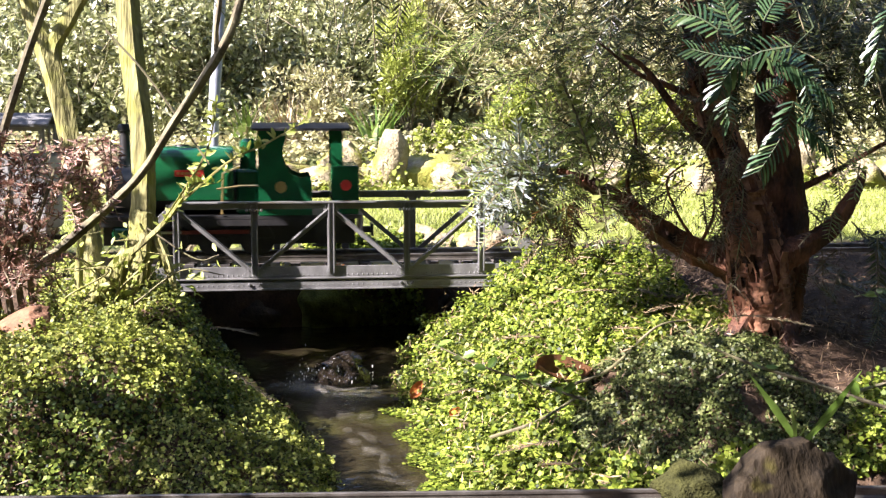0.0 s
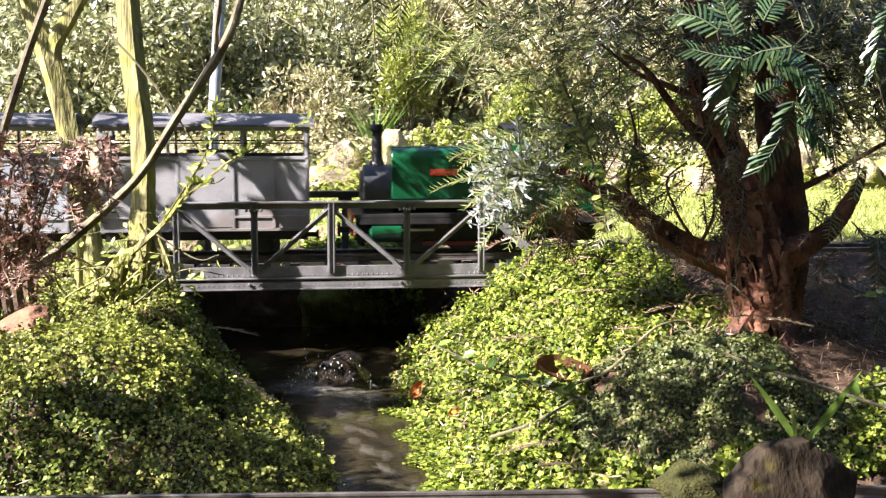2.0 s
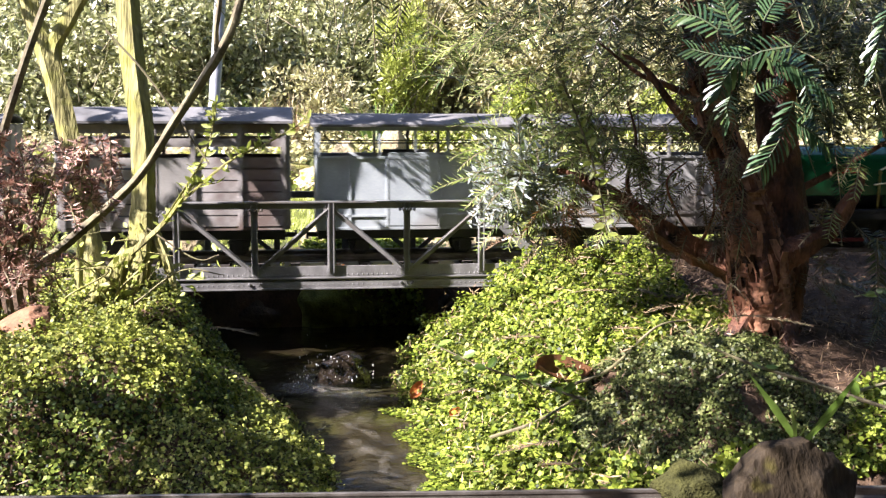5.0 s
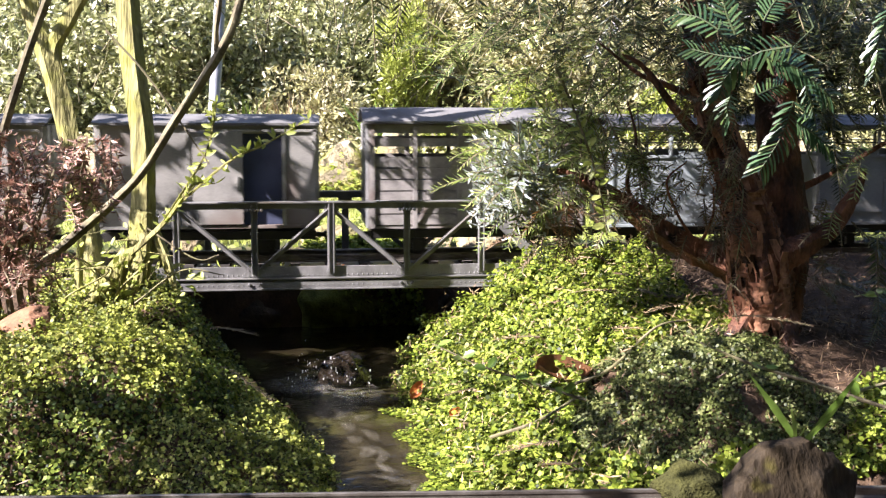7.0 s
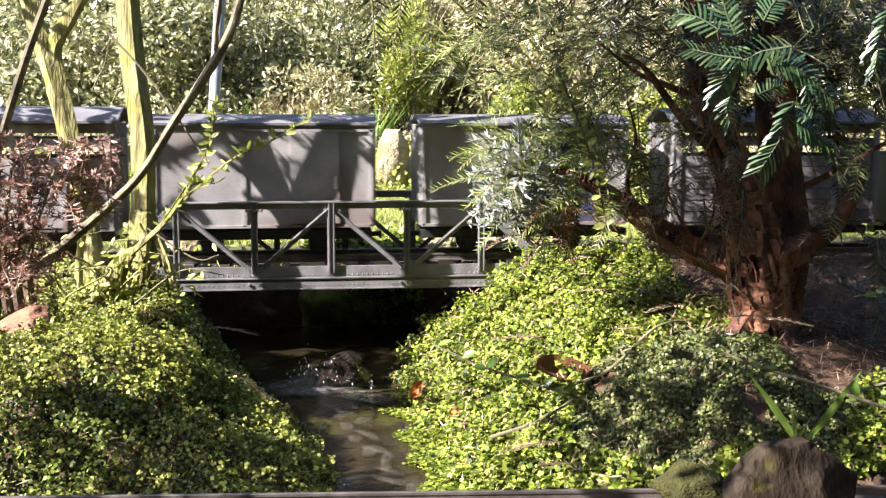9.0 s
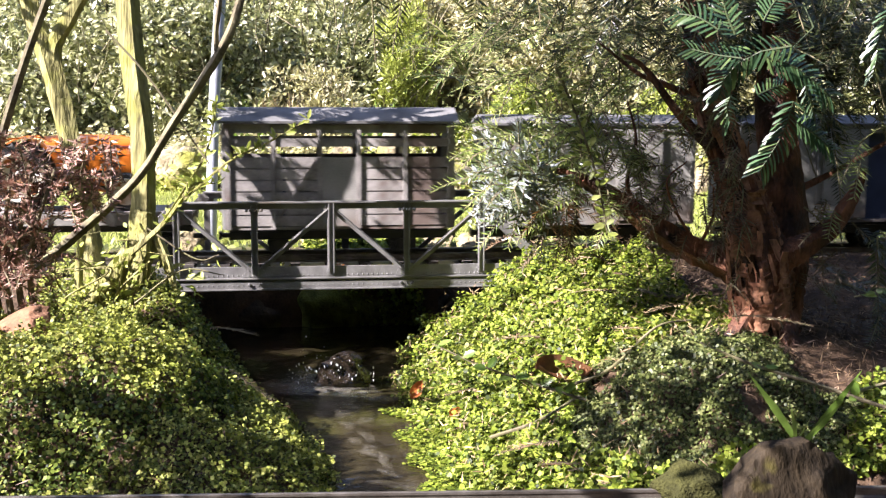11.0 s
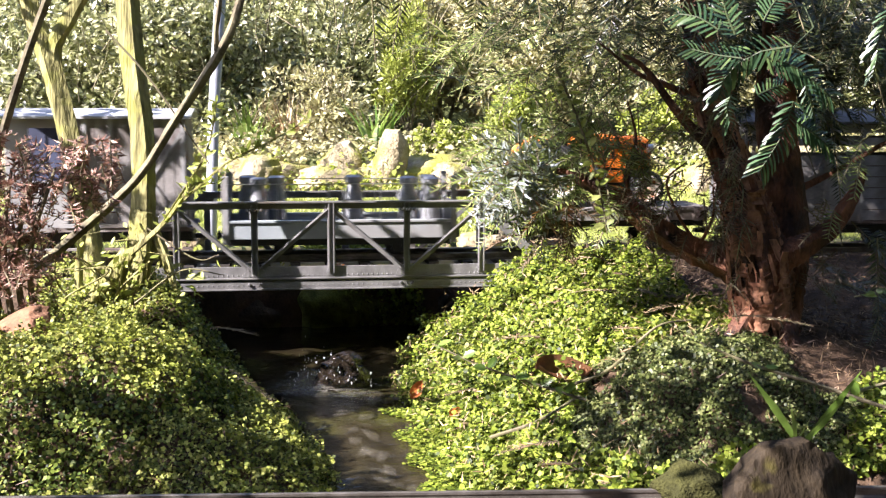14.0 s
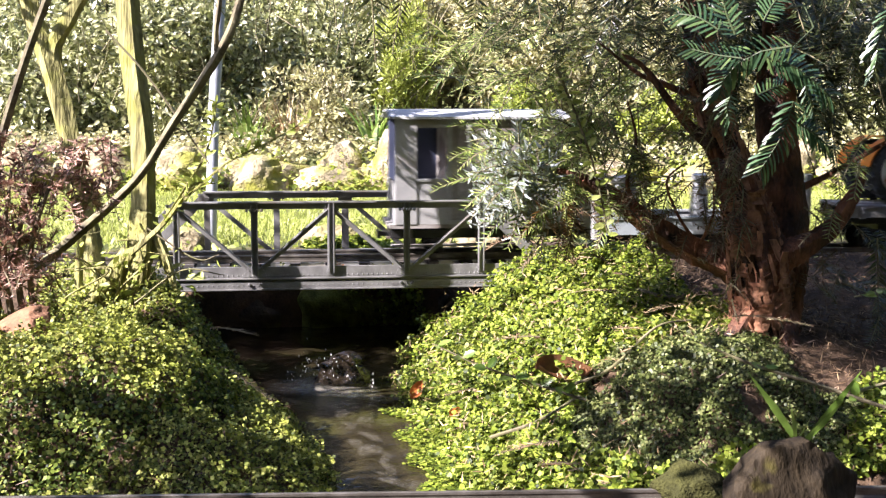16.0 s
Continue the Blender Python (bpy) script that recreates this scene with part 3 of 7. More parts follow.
def make_coach(x0, x1, paint, label):
    """Open-sided passenger coach: panelled lower sides, posts and rails under a curved roof."""
    h, c = (x1 - x0) / 2, (x0 + x1) / 2
    v = thing("passenger_coach", pose(c, 0, RAIL_TOP), label, "railway coach", "coaches of the train")
    W = 0.052
    chassis(v, h - 0.004, (-h * 0.55, h * 0.55))
    bm = bmesh.new()
    box(bm, -h, h, -W + 0.002, W - 0.002, 0.034, 0.038)
    part("floor_board", bm, M_BOARD, v)
    for s in (-1, 1):
        bm = bmesh.new()
        box(bm, -h, h, s * W - 0.0012, s * W + 0.0012, 0.036, 0.128)
        part("side_panel", bm, paint, v, bevel=0.0004)
        bm = bmesh.new()                       # raised door panel
        box(bm, -0.032, 0.032, s * (W + 0.0018) - 0.0008, s * (W + 0.0018) + 0.0008, 0.040, 0.134)
        part("door", bm, paint, v, bevel=0.0004)
        bm = bmesh.new()
        y0, y1 = sorted((s * (W + 0.0012), s * (W + 0.0032)))
        for x in (-h + 0.002, -h * 0.66, -0.034, 0.034, h * 0.66, h - 0.002):
            box(bm, x - 0.0018, x + 0.0018, y0, y1, 0.037, 0.128)
        box(bm, -h, h, y0, y1, 0.1255, 0.1295)
        box(bm, -h, -0.036, y0, y1, 0.0515, 0.0545)
        box(bm, 0.036, h, y0, y1, 0.0515, 0.0545)
        box(bm, -h, h, y0, y1, 0.0350, 0.0385)
        part("side_moulding", bm, paint, v, bevel=0.0003)
        for x in (-h + 0.003, -h * 0.35, h * 0.02, h * 0.36, h - 0.003):
            bm = bmesh.new()
            box(bm, x - 0.0020, x + 0.0020, s * W - 0.002, s * W + 0.002, 0.1285, 0.166)
            part("window_post", bm, paint, v)
        bm = bmesh.new()
        bar(bm, (-h, s * W, 0.146), (h, s * W, 0.146), 0.0016, 0.0016)
        part("hand_rail", bm, M_BLACK, v)
        bm = bmesh.new()
        box(bm, -h, h, s * W - 0.0018, s * W + 0.0018, 0.1615, 0.168)
        part("cantrail", bm, paint, v)
    for s in (-1, 1):
        bm = bmesh.new()
        box(bm, s * h - 0.0015, s * h + 0.0015, -W, W, 0.036, 0.128)
        for y in (-W + 0.003, -0.016, 0.016, W - 0.003):
            box(bm, s * h - 0.0018, s * h + 0.0018, y - 0.002, y + 0.002, 0.128, 0.168)
        part("end_panel", bm, paint, v, bevel=0.0003)
    for x in (-h * 0.6, -h * 0.2, h * 0.2, h * 0.6):
        bm = bmesh.new()
        box(bm, x - 0.012, x + 0.004, -W + 0.004, W - 0.004, 0.060, 0.066)
        box(bm, x - 0.012, x - 0.008, -W + 0.004, W - 0.004, 0.066, 0.105)
        part("bench", bm, M_BOARD, v)
    roof(v, h + 0.007, 0.166, 0.014, W + 0.006, M_ROOF)
    TRAIN.append((v, c))
    return v


def make_van(x0, x1, label, door_open, paint):
    """Closed goods van with a sliding door."""
    h, c = (x1 - x0) / 2, (x0 + x1) / 2
    v = thing("goods_van", pose(c, 0, RAIL_TOP), label, "goods van", "vans of the train")
    W = 0.053
    chassis(v, h - 0.004, (-h * 0.5, h * 0.5))
    dx0, dx1 = 0.036, 0.094
    bm = bmesh.new()
    box(bm, -h, h, -W, W, 0.0385, 0.0425)
    part("floor_board", bm, M_BOARD, v)
    for s in (-1, 1):
        bm = bmesh.new()
        y0, y1 = s * W - 0.0014, s * W + 0.0014
        box(bm, -h, dx0, y0, y1, 0.040, 0.168)
        box(bm, dx1, h, y0, y1, 0.040, 0.168)
        box(bm, dx0, dx1, y0, y1, 0.158, 0.168)
        part("side_panel", bm, paint, v, bevel=0.0004)
        bm = bmesh.new()
        a, b = sorted((s * (W + 0.0015), s * (W + 0.0038)))
        for x in (-h + 0.003, -h * 0.18, h - 0.003):
            box(bm, x - 0.0026, x + 0.0026, a, b, 0.040, 0.168)
        box(bm, -h, h, a, b, 0.0385, 0.0425)
        box(bm, -h * 0.2, h, a, b, 0.160, 0.1635)
        part("side_framing", bm, paint, v, bevel=0.0003)
        bm = bmesh.new()
        shift = -0.052 if door_open else 0.0
        box(bm, dx0 + shift - 0.003, dx1 + shift + 0.001, min(s * (W + 0.0042), s * (W + 0.0062)), max(s * (W + 0.0042), s * (W + 0.0062)), 0.044, 0.160)
        d = part("sliding_door", bm, paint, v, bevel=0.0004)
        bm = bmesh.new()
        box(bm, dx1 + shift - 0.006, dx1 + shift - 0.003, min(s * (W + 0.0062), s * (W + 0.009)), max(s * (W + 0.0062), s * (W + 0.009)), 0.088, 0.104)
        part("handle", bm, M_STEEL, d, "pale metal handle")
        bm = bmesh.new()
        for x in (dx0, dx1):
            box(bm, x - 0.0022, x + 0.0022, min(s * (W + 0.0014), s * (W + 0.0036)), max(s * (W + 0.0014), s * (W + 0.0036)), 0.042, 0.160)
        part("door_frame", bm, M_STEEL if door_open else paint, v, "pale door frame")
    for s in (-1, 1):
        bm = bmesh.new()
        box(bm, s * h - 0.0015, s * h + 0.0015, -W, W, 0.040, 0.168)
        for y in (-W + 0.004, -0.018, 0.018, W - 0.004):
            box(bm, s * (h + 0.002) - 0.001, s * (h + 0.002) + 0.001, y - 0.003, y + 0.003, 0.040, 0.168)
        part("end_panel", bm, paint, v, bevel=0.0003)
    bm = bmesh.new()
    box(bm, -h + 0.003, h - 0.003, -W + 0.005, W - 0.005, 0.043, 0.166)
    part("inner_lining", bm, M_NAVY, v, "navy blue inner lining")
    roof(v, h + 0.004, 0.168, 0.011, W + 0.006, M_ROOF)
    TRAIN.append((v, c))
    return v


def make_cattle(x0, x1, label):
    """Slatted livestock van with open upper sides."""
    h, c = (x1 - x0) / 2, (x0 + x1) / 2
    v = thing("cattle_van", pose(c, 0, RAIL_TOP), label, "livestock van", "vans of the train")
    W = 0.053
    chassis(v, h - 0.006, (-h * 0.55, h * 0.55))
    bm = bmesh.new()
    box(bm, -h, h, -W, W, 0.0360, 0.040)
    part("floor_board", bm, M_BOARD, v)
    posts = (-h + 0.004, -h * 0.58, -h * 0.17, h * 0.17, h * 0.58, h - 0.004)
    for s in (-1, 1):
        slat = None
        for i in range(6):
            z = 0.041 + i * 0.0148
            if slat is None:
                bm = bmesh.new()
                box(bm, -h, h, -0.0012, 0.0012, 0.0, 0.0132)
                slat = part("slat", bm, M_BOARD, v, at=pose(0, s * W, z))
            else:
                o = new("slat", slat.data)
                o.parent, o.matrix_basis = v, pose(0, s * W, z)
        bm = bmesh.new()
        box(bm, -h, h, -0.0012, 0.0012, 0.0, 0.0105)
        o = part("slat", bm, M_BOARD, v, at=pose(0, s * W, 0.1415))
        o = new("slat", o.data)
        o.parent, o.matrix_basis = v, pose(0, s * W, 0.1585)
        for x in posts:
            bm = bmesh.new()
            box(bm, x - 0.003, x + 0.003, min(s * (W + 0.0014), s * (W + 0.0042)), max(s * (W + 0.0014), s * (W + 0.0042)), 0.037, 0.170)
            part("post", bm, M_BOARD, v, bevel=0.0004)
        bm = bmesh.new()                       # solid half door
        box(bm, -h * 0.15, h * 0.15, min(s * (W + 0.0016), s * (W + 0.0032)), max(s * (W + 0.0016), s * (W + 0.0032)), 0.040, 0.128)
        part("half_door", bm, M_TAUPE, v, bevel=0.0004)
        bm = bmesh.new()
        bar(bm, (-h * 0.56, s * (W + 0.003), 0.045), (-h * 0.2, s * (W + 0.003), 0.125), 0.004, 0.002)
        part("brace", bm, M_BOARD, v)
    for s in (-1, 1):
        bm = bmesh.new()
        box(bm, s * h - 0.0013, s * h + 0.0013, -W, W, 0.037, 0.150)
        part("end_panel", bm, M_BOARD, v, bevel=0.0003)
        bm = bmesh.new()
        box(bm, s * h - 0.0013, s * h + 0.0013, -W, W, 0.158, 0.170)
        part("end_rail", bm, M_BOARD, v)
        for y in (-W + 0.003, -0.017, 0.017, W - 0.003):
            bm = bmesh.new()
            box(bm, s * (h + 0.002) - 0.002, s * (h + 0.002) + 0.002, y - 0.003, y + 0.003, 0.037, 0.170)
            part("end_post", bm, M_GREY, v, bevel=0.0003)
    bm = bmesh.new()
    box(bm, -h * 0.5, -h * 0.5 + 0.003, -W, W, 0.04, 0.13)
    part("partition", bm, M_NAVY, v, "dark inner partition")
    roof(v, h + 0.008, 0.170, 0.018, W + 0.008, M_ROOF)
    TRAIN.append((v, c))
    return v


def wheel_big(parent, x, y, z, r, wide, lugs, label):
    """A tractor wheel: lugged tyre, cream rim, hub."""
    bm = bmesh.new()
    n = 28
    prof = ((-wide / 2, r * 0.66), (-wide / 2, r * 0.90), (-wide * 0.32, r * 0.97), (wide * 0.32, r * 0.97), (wide / 2, r * 0.90), (wide / 2, r * 0.66))
    rings = []
    for k in range(n):
        t = 2 * math.pi * k / n
        rings.append([bm.verts.new((q * math.cos(t), a, q * math.sin(t))) for a, q in prof])
    for k in range(n):
        a, b = rings[k], rings[(k + 1) % n]
        for i in range(len(prof)):
            j = (i + 1) % len(prof)
            bm.faces.new((a[i], a[j], b[j], b[i]))
    for k in range(lugs):
        t = 2 * math.pi * k / lugs
        for s in (-1, 1):
            t2 = t + (0.5 if s > 0 else 0) * 2 * math.pi / lugs
            p = Vector((r * 0.97 * math.cos(t2), 0, r * 0.97 * math.sin(t2)))
            t3 = t2 + 0.16
            q = Vector((r * 0.94 * math.cos(t3), s * wide * 0.5, r * 0.94 * math.sin(t3)))
            bar(bm, p, q, r * 0.07, r * 0.09, up=(math.cos(t2), 0, math.sin(t2)))
    tyre = part("tyre", bm, M_TYRE, parent, label, at=pose(x, y, z))
    bm = bmesh.new()
    disc(bm, (0, 0), r * 0.70, -wide * 0.18, wide * 0.18, 28)
    for e in (-1, 1):                          # raised lip
        for k in range(28):
            a, b = 2 * math.pi * k / 28, 2 * math.pi * (k + 1) / 28
            bar(bm, (r * 0.68 * math.cos(a), e * wide * 0.40, r * 0.68 * math.sin(a)), (r * 0.68 * math.cos(b), e * wide * 0.40, r * 0.68 * math.sin(b)), r * 0.05, wide * 0.46)
    part("rim", bm, M_CREAM, tyre, "cream wheel disc")
    for k in range(4):
        t = k * math.pi / 2 + 0.7
        bm = bmesh.new()
        c_ = Vector((r * 0.50 * math.cos(t), 0, r * 0.50 * math.sin(t)))
        tube(bm, [c_ + Vector((0, -wide * 0.19, 0)), c_ + Vector((0, wide * 0.19, 0))], [r * 0.135] * 2, 12)
        part("rim_cutout", bm, M_RUSTRED, tyre, "rust orange cut-out in the wheel disc")
    bm = bmesh.new()
    for s in (-1, 1):
        tube(bm, [(0, s * wide * 0.18, 0), (0, s * wide * 0.36, 0)], [r * 0.26, r * 0.20], 16)
        for k in range(6):
            t = k * math.pi / 3
            tube(bm, [(r * 0.42 * math.cos(t), s * wide * 0.17, r * 0.42 * math.sin(t)), (r * 0.42 * math.cos(t), s * wide * 0.26, r * 0.42 * math.sin(t))], [r * 0.05] * 2, 6)
    part("hub", bm, M_CREAM, tyre)
    return tyre


def make_flat(x0, x1, label):
    h, c = (x1 - x0) / 2, (x0 + x1) / 2
    v = thing("flat_wagon", pose(c, 0, RAIL_TOP), label, "flat wagon")
    chassis(v, h - 0.004, (-h * 0.72, -h * 0.46, h * 0.46, h * 0.72), 0.034, 0.050)
    bm = bmesh.new()
    box(bm, -h, h, -0.049, 0.049, 0.056, 0.0605)
    part("deck", bm, M_BOARD, v, bevel=0.0005)
    for s in (-1, 1):
        bm = bmesh.new()
        box(bm, -h, h, s * 0.045 - 0.002, s * 0.045 + 0.002, 0.043, 0.056)
        part("solebar", bm, M_TAUPE, v, bevel=0.0005)
        for i in range(7):
            x = -h * 0.88 + i * h * 0.293
            bm = bmesh.new()
            box(bm, x - 0.004, x + 0.004, s * 0.0485 - 0.0015, s * 0.0485 + 0.0015, 0.042, 0.058)
            part("stake_pocket", bm, M_BOARD, v)
    for x in (-h * 0.59, h * 0.59):
        bm = bmesh.new()
        box(bm, x - 0.030, x + 0.030, -0.034, -0.030, 0.010, 0.026)
        box(bm, x - 0.030, x + 0.030, 0.030, 0.034, 0.010, 0.026)
        box(bm, x - 0.010, x + 0.010, -0.033, 0.033, 0.024, 0.034)
        part("bogie_frame", bm, M_BLACK, v, bevel=0.0008)
    TRAIN.append((v, c))
    return v


def make_tractor(xr, xf, z):
    """Old farm tractor; origin on the deck between its wheels."""
    DROP = 0.0035                              # body lowered by this to fit the camera's view
    c = (xr + xf) / 2 + 0.0055
    v = thing("tractor", pose(c, 0, z - DROP), "orange vintage farm tractor with cream wheels on a flat wagon", "tractor")
    R, r = (xr - c) + 0.0055, (xf - c) + 0.0055
    RB, RS = 0.0435, 0.0240
    for s in (-1, 1):
        wheel_big(v, R, s * 0.038, RB + DROP, RB, 0.022, 16, "black lugged rear tyre")
        wheel_big(v, r, s * 0.034, RS + DROP, RS, 0.014, 14, "black front tyre")
        bm = bmesh.new()                       # mudguard
        n = 12
        pr = []
        for k in range(n + 1):
            t = radians(5) + radians(165) * k / n
            for q in (RB + 0.004, RB + 0.0055):
                for y in (s * 0.020, s * 0.050):
                    pr.append(bm.verts.new((R + q * math.cos(t), y, RB + DROP + q * math.sin(t))))
        for k in range(n):
            a, b = pr[4 * k:4 * k + 4], pr[4 * k + 4:4 * k + 8]
            for i, j in ((0, 1), (1, 3), (3, 2), (2, 0)):
                bm.faces.new((a[i], a[j], b[j], b[i]))
        part("mudguard", bm, M_ORANGE, v, "faded orange mudguard", smooth=True)
    bm = bmesh.new()                           # bonnet with rounded top
    def shell(x, w, z0, z1):
        pts = [(-w, z0), (-w, z1 - w * 0.6), (-w * 0.8, z1 - w * 0.2), (-w * 0.4, z1), (w * 0.4, z1), (w * 0.8, z1 - w * 0.2), (w, z1 - w * 0.6), (w, z0)]
        return [bm.verts.new((x, y, zz)) for y, zz in pts]
    rows = [shell(R + 0.026, 0.017, 0.062, 0.096), shell(R + 0.050, 0.018, 0.056, 0.099), shell(r - 0.010, 0.018, 0.052, 0.097), shell(r + 0.006, 0.017, 0.042, 0.094), shell(r + 0.011, 0.014, 0.042, 0.086)]
    for a, b in zip(rows, rows[1:]):
        for i in range(7):
            bm.faces.new((a[i], a[i + 1], b[i + 1], b[i]))
        bm.faces.new((a[7], a[0], b[0], b[7]))
    bm.faces.new(rows[0])
    bm.faces.new(rows[-1])
    part("bonnet", bm, M_ORANGE, v, "glossy orange bonnet", smooth=True)
    for s in (-1, 1):
        for i in range(6):
            bm = bmesh.new()
            x = R + 0.052 + i * 0.0062
            box(bm, x, x + 0.0030, s * 0.0182 - 0.0006, s * 0.0182 + 0.0006, 0.066, 0.080)
            part("louvre", bm, M_TYRE, v)
        bm = bmesh.new()
        box(bm, R + 0.030, r + 0.004, s * 0.0180 - 0.0008, s * 0.0180 + 0.0008, 0.0825, 0.0845)
        part("trim_strip", bm, M_DARKRED, v)
        bm = bmesh.new()
        tube(bm, [(r + 0.004, s * 0.021, 0.080), (r + 0.012, s * 0.021, 0.080)], [0.0055, 0.0065], 14)
        part("headlamp", bm, M_STEEL, v)
        bm = bmesh.new()
        tube(bm, [(R + 0.058, s * 0.014, 0.060), (R + 0.058, s * 0.022, 0.050), (R + 0.075, s * 0.022, 0.044)], [0.004, 0.005, 0.003], 10)
        part("engine_fitting", bm, M_STEEL, v)
    bm = bmesh.new()
    for i in range(5):
        box(bm, r + 0.011, r + 0.0125, -0.010, 0.010, 0.046 + i * 0.006, 0.049 + i * 0.006)
    part("grille", bm, M_BLACK, v)
    bm = bmesh.new()
    box(bm, R - 0.012, r - 0.018, -0.013, 0.013, 0.028, 0.062)
    box(bm, R - 0.020, R + 0.018, -0.018, 0.018, 0.022, 0.056)
    box(bm, r - 0.02, r + 0.006, -0.010, 0.010, 0.030, 0.050)
    part("engine_block", bm, M_TYRE, v, "oily dark engine and gearbox", bevel=0.0015)
    bm = bmesh.new()
    box(bm, R + 0.030, r - 0.028, -0.019, -0.014, 0.034, 0.050)
    box(bm, R + 0.030, r - 0.028, 0.014, 0.019, 0.034, 0.050)
    part("side_panel", bm, M_ORANGE, v, bevel=0.001)
    bm = bmesh.new()
    tube(bm, [(r, -0.034, RS), (r, 0.034, RS)], [0.003, 0.003], 8)
    bar(bm, (r - 0.05, -0.016, 0.03), (r, -0.028, RS), 0.003, 0.003)
    bar(bm, (r - 0.05, 0.016, 0.03), (r, 0.028, RS), 0.003, 0.003)
    part("front_axle", bm, M_ORANGE, v)
    bm = bmesh.new()
    tube(bm, [(r - 0.020, 0.006, 0.094), (r - 0.020, 0.006, 0.106)], [0.003, 0.003], 8)
    part("exhaust_pipe", bm, M_TYRE, v)
    bm = bmesh.new()
    tube(bm, [(R + 0.030, 0, 0.088), (R + 0.012, 0, 0.101)], [0.0015, 0.0015], 6)
    n = 16
    for k in range(n):
        a, b = 2 * math.pi * k / n, 2 * math.pi * (k + 1) / n
        bar(bm, (R + 0.012 + 0.004 * math.cos(a), 0.013 * math.sin(a), 0.101 + 0.011 * math.cos(a) * 0.6), (R + 0.012 + 0.004 * math.cos(b), 0.013 * math.sin(b), 0.101 + 0.011 * math.cos(b) * 0.6), 0.0016, 0.0016, up=(1, 0, 0.1))
    part("steering_wheel", bm, M_TYRE, v)
    bm = bmesh.new()
    box(bm, R - 0.022, R - 0.002, -0.012, 0.012, 0.064, 0.068)
    box(bm, R - 0.024, R - 0.021, -0.012, 0.012, 0.064, 0.084)
    box(bm, R - 0.012, R - 0.008, -0.003, 0.003, 0.055, 0.064)
    part("seat", bm, M_ORANGE, v, bevel=0.001)
    TRAIN.append((v, c))
    return v


def make_churn(x, y, z):
    v = thing("milk_churn", pose(x, y, z), "dull silver milk churn on a wagon", "milk churn", "churns on the wagon")
    bm = bmesh.new()
    tube(bm, [(0, 0, 0), (0, 0, 0.003), (0, 0, 0.046), (0, 0, 0.057), (0, 0, 0.062)], [0.0145, 0.0140, 0.0120, 0.0085, 0.0085], 18)
    part("can", bm, M_CHURN, v, smooth=True)
    bm = bmesh.new()
    tube(bm, [(0, 0, 0.062), (0, 0, 0.0690), (0, 0, 0.0710)], [0.0118, 0.0118, 0.0090], 18)
    part("lid", bm, M_CHURN, v, smooth=True)
    for s in (-1, 1):
        bm = bmesh.new()
        tube(bm, [(s * 0.0105, 0, 0.053), (s * 0.0145, 0, 0.053), (s * 0.0145, 0, 0.042), (s * 0.0120, 0, 0.042)], [0.0010] * 4, 6)
        part("handle", bm, M_CHURN, v)
    TRAIN.append((v, x))
    return v


def make_low_wagon(x0, x1, label):
    h, c = (x1 - x0) / 2, (x0 + x1) / 2
    v = thing("low_sided_wagon", pose(c, 0, RAIL_TOP), label, "open wagon")
    chassis(v, h - 0.004, (-h * 0.5, h * 0.5), 0.014, 0.024)
    W = 0.052
    bm = bmesh.new()
    box(bm, -h, h, -W, W, 0.0245, 0.030)
    part("deck", bm, M_BOARD, v)
    for s in (-1, 1):
        bm = bmesh.new()
        box(bm, -h, h, s * W - 0.002, s * W + 0.002, 0.024, 0.0445)
        part("side_board", bm, M_BLUEGREY, v, bevel=0.0005)
        bm = bmesh.new()
        box(bm, -h, h, s * W - 0.004, s * W + 0.004, 0.0447, 0.048)
        part("top_rail", bm, M_BLUEGREY, v, bevel=0.0005)
        for x in (-h * 0.55, -h * 0.1, h * 0.35, h * 0.75):
            bm = bmesh.new()
            bar(bm, (x, s * W, 0.048), (x, s * W, 0.096), 0.0016, 0.0016)
            part("stanchion", bm, M_STEEL, v)
        bm = bmesh.new()
        bar(bm, (-h, s * W, 0.094), (h, s * W, 0.094), 0.0013, 0.0013, up=(0, 0, 1))
        part("rail_wire", bm, M_STEEL, v)
        bm = bmesh.new()
        for y in (-W, W):
            box(bm, s * h - 0.004, s * h + 0.004, y - 0.005, y + 0.005, 0.018, 0.104)
        box(bm, s * h - 0.002, s * h + 0.002, -W, W, 0.030, 0.070)
        part("end_stanchion", bm, M_GREY, v, "pale grey wooden end posts", bevel=0.0006)
    TRAIN.append((v, c))
    for x, y in ((0.118, -0.030), (0.090, -0.012), (0.120, 0.020), (0.020, 0.018), (-0.105, -0.020), (-0.120, 0.02), (-0.082, 0.010)):
        make_churn(c + x, y, RAIL_TOP + 0.030)
    return v


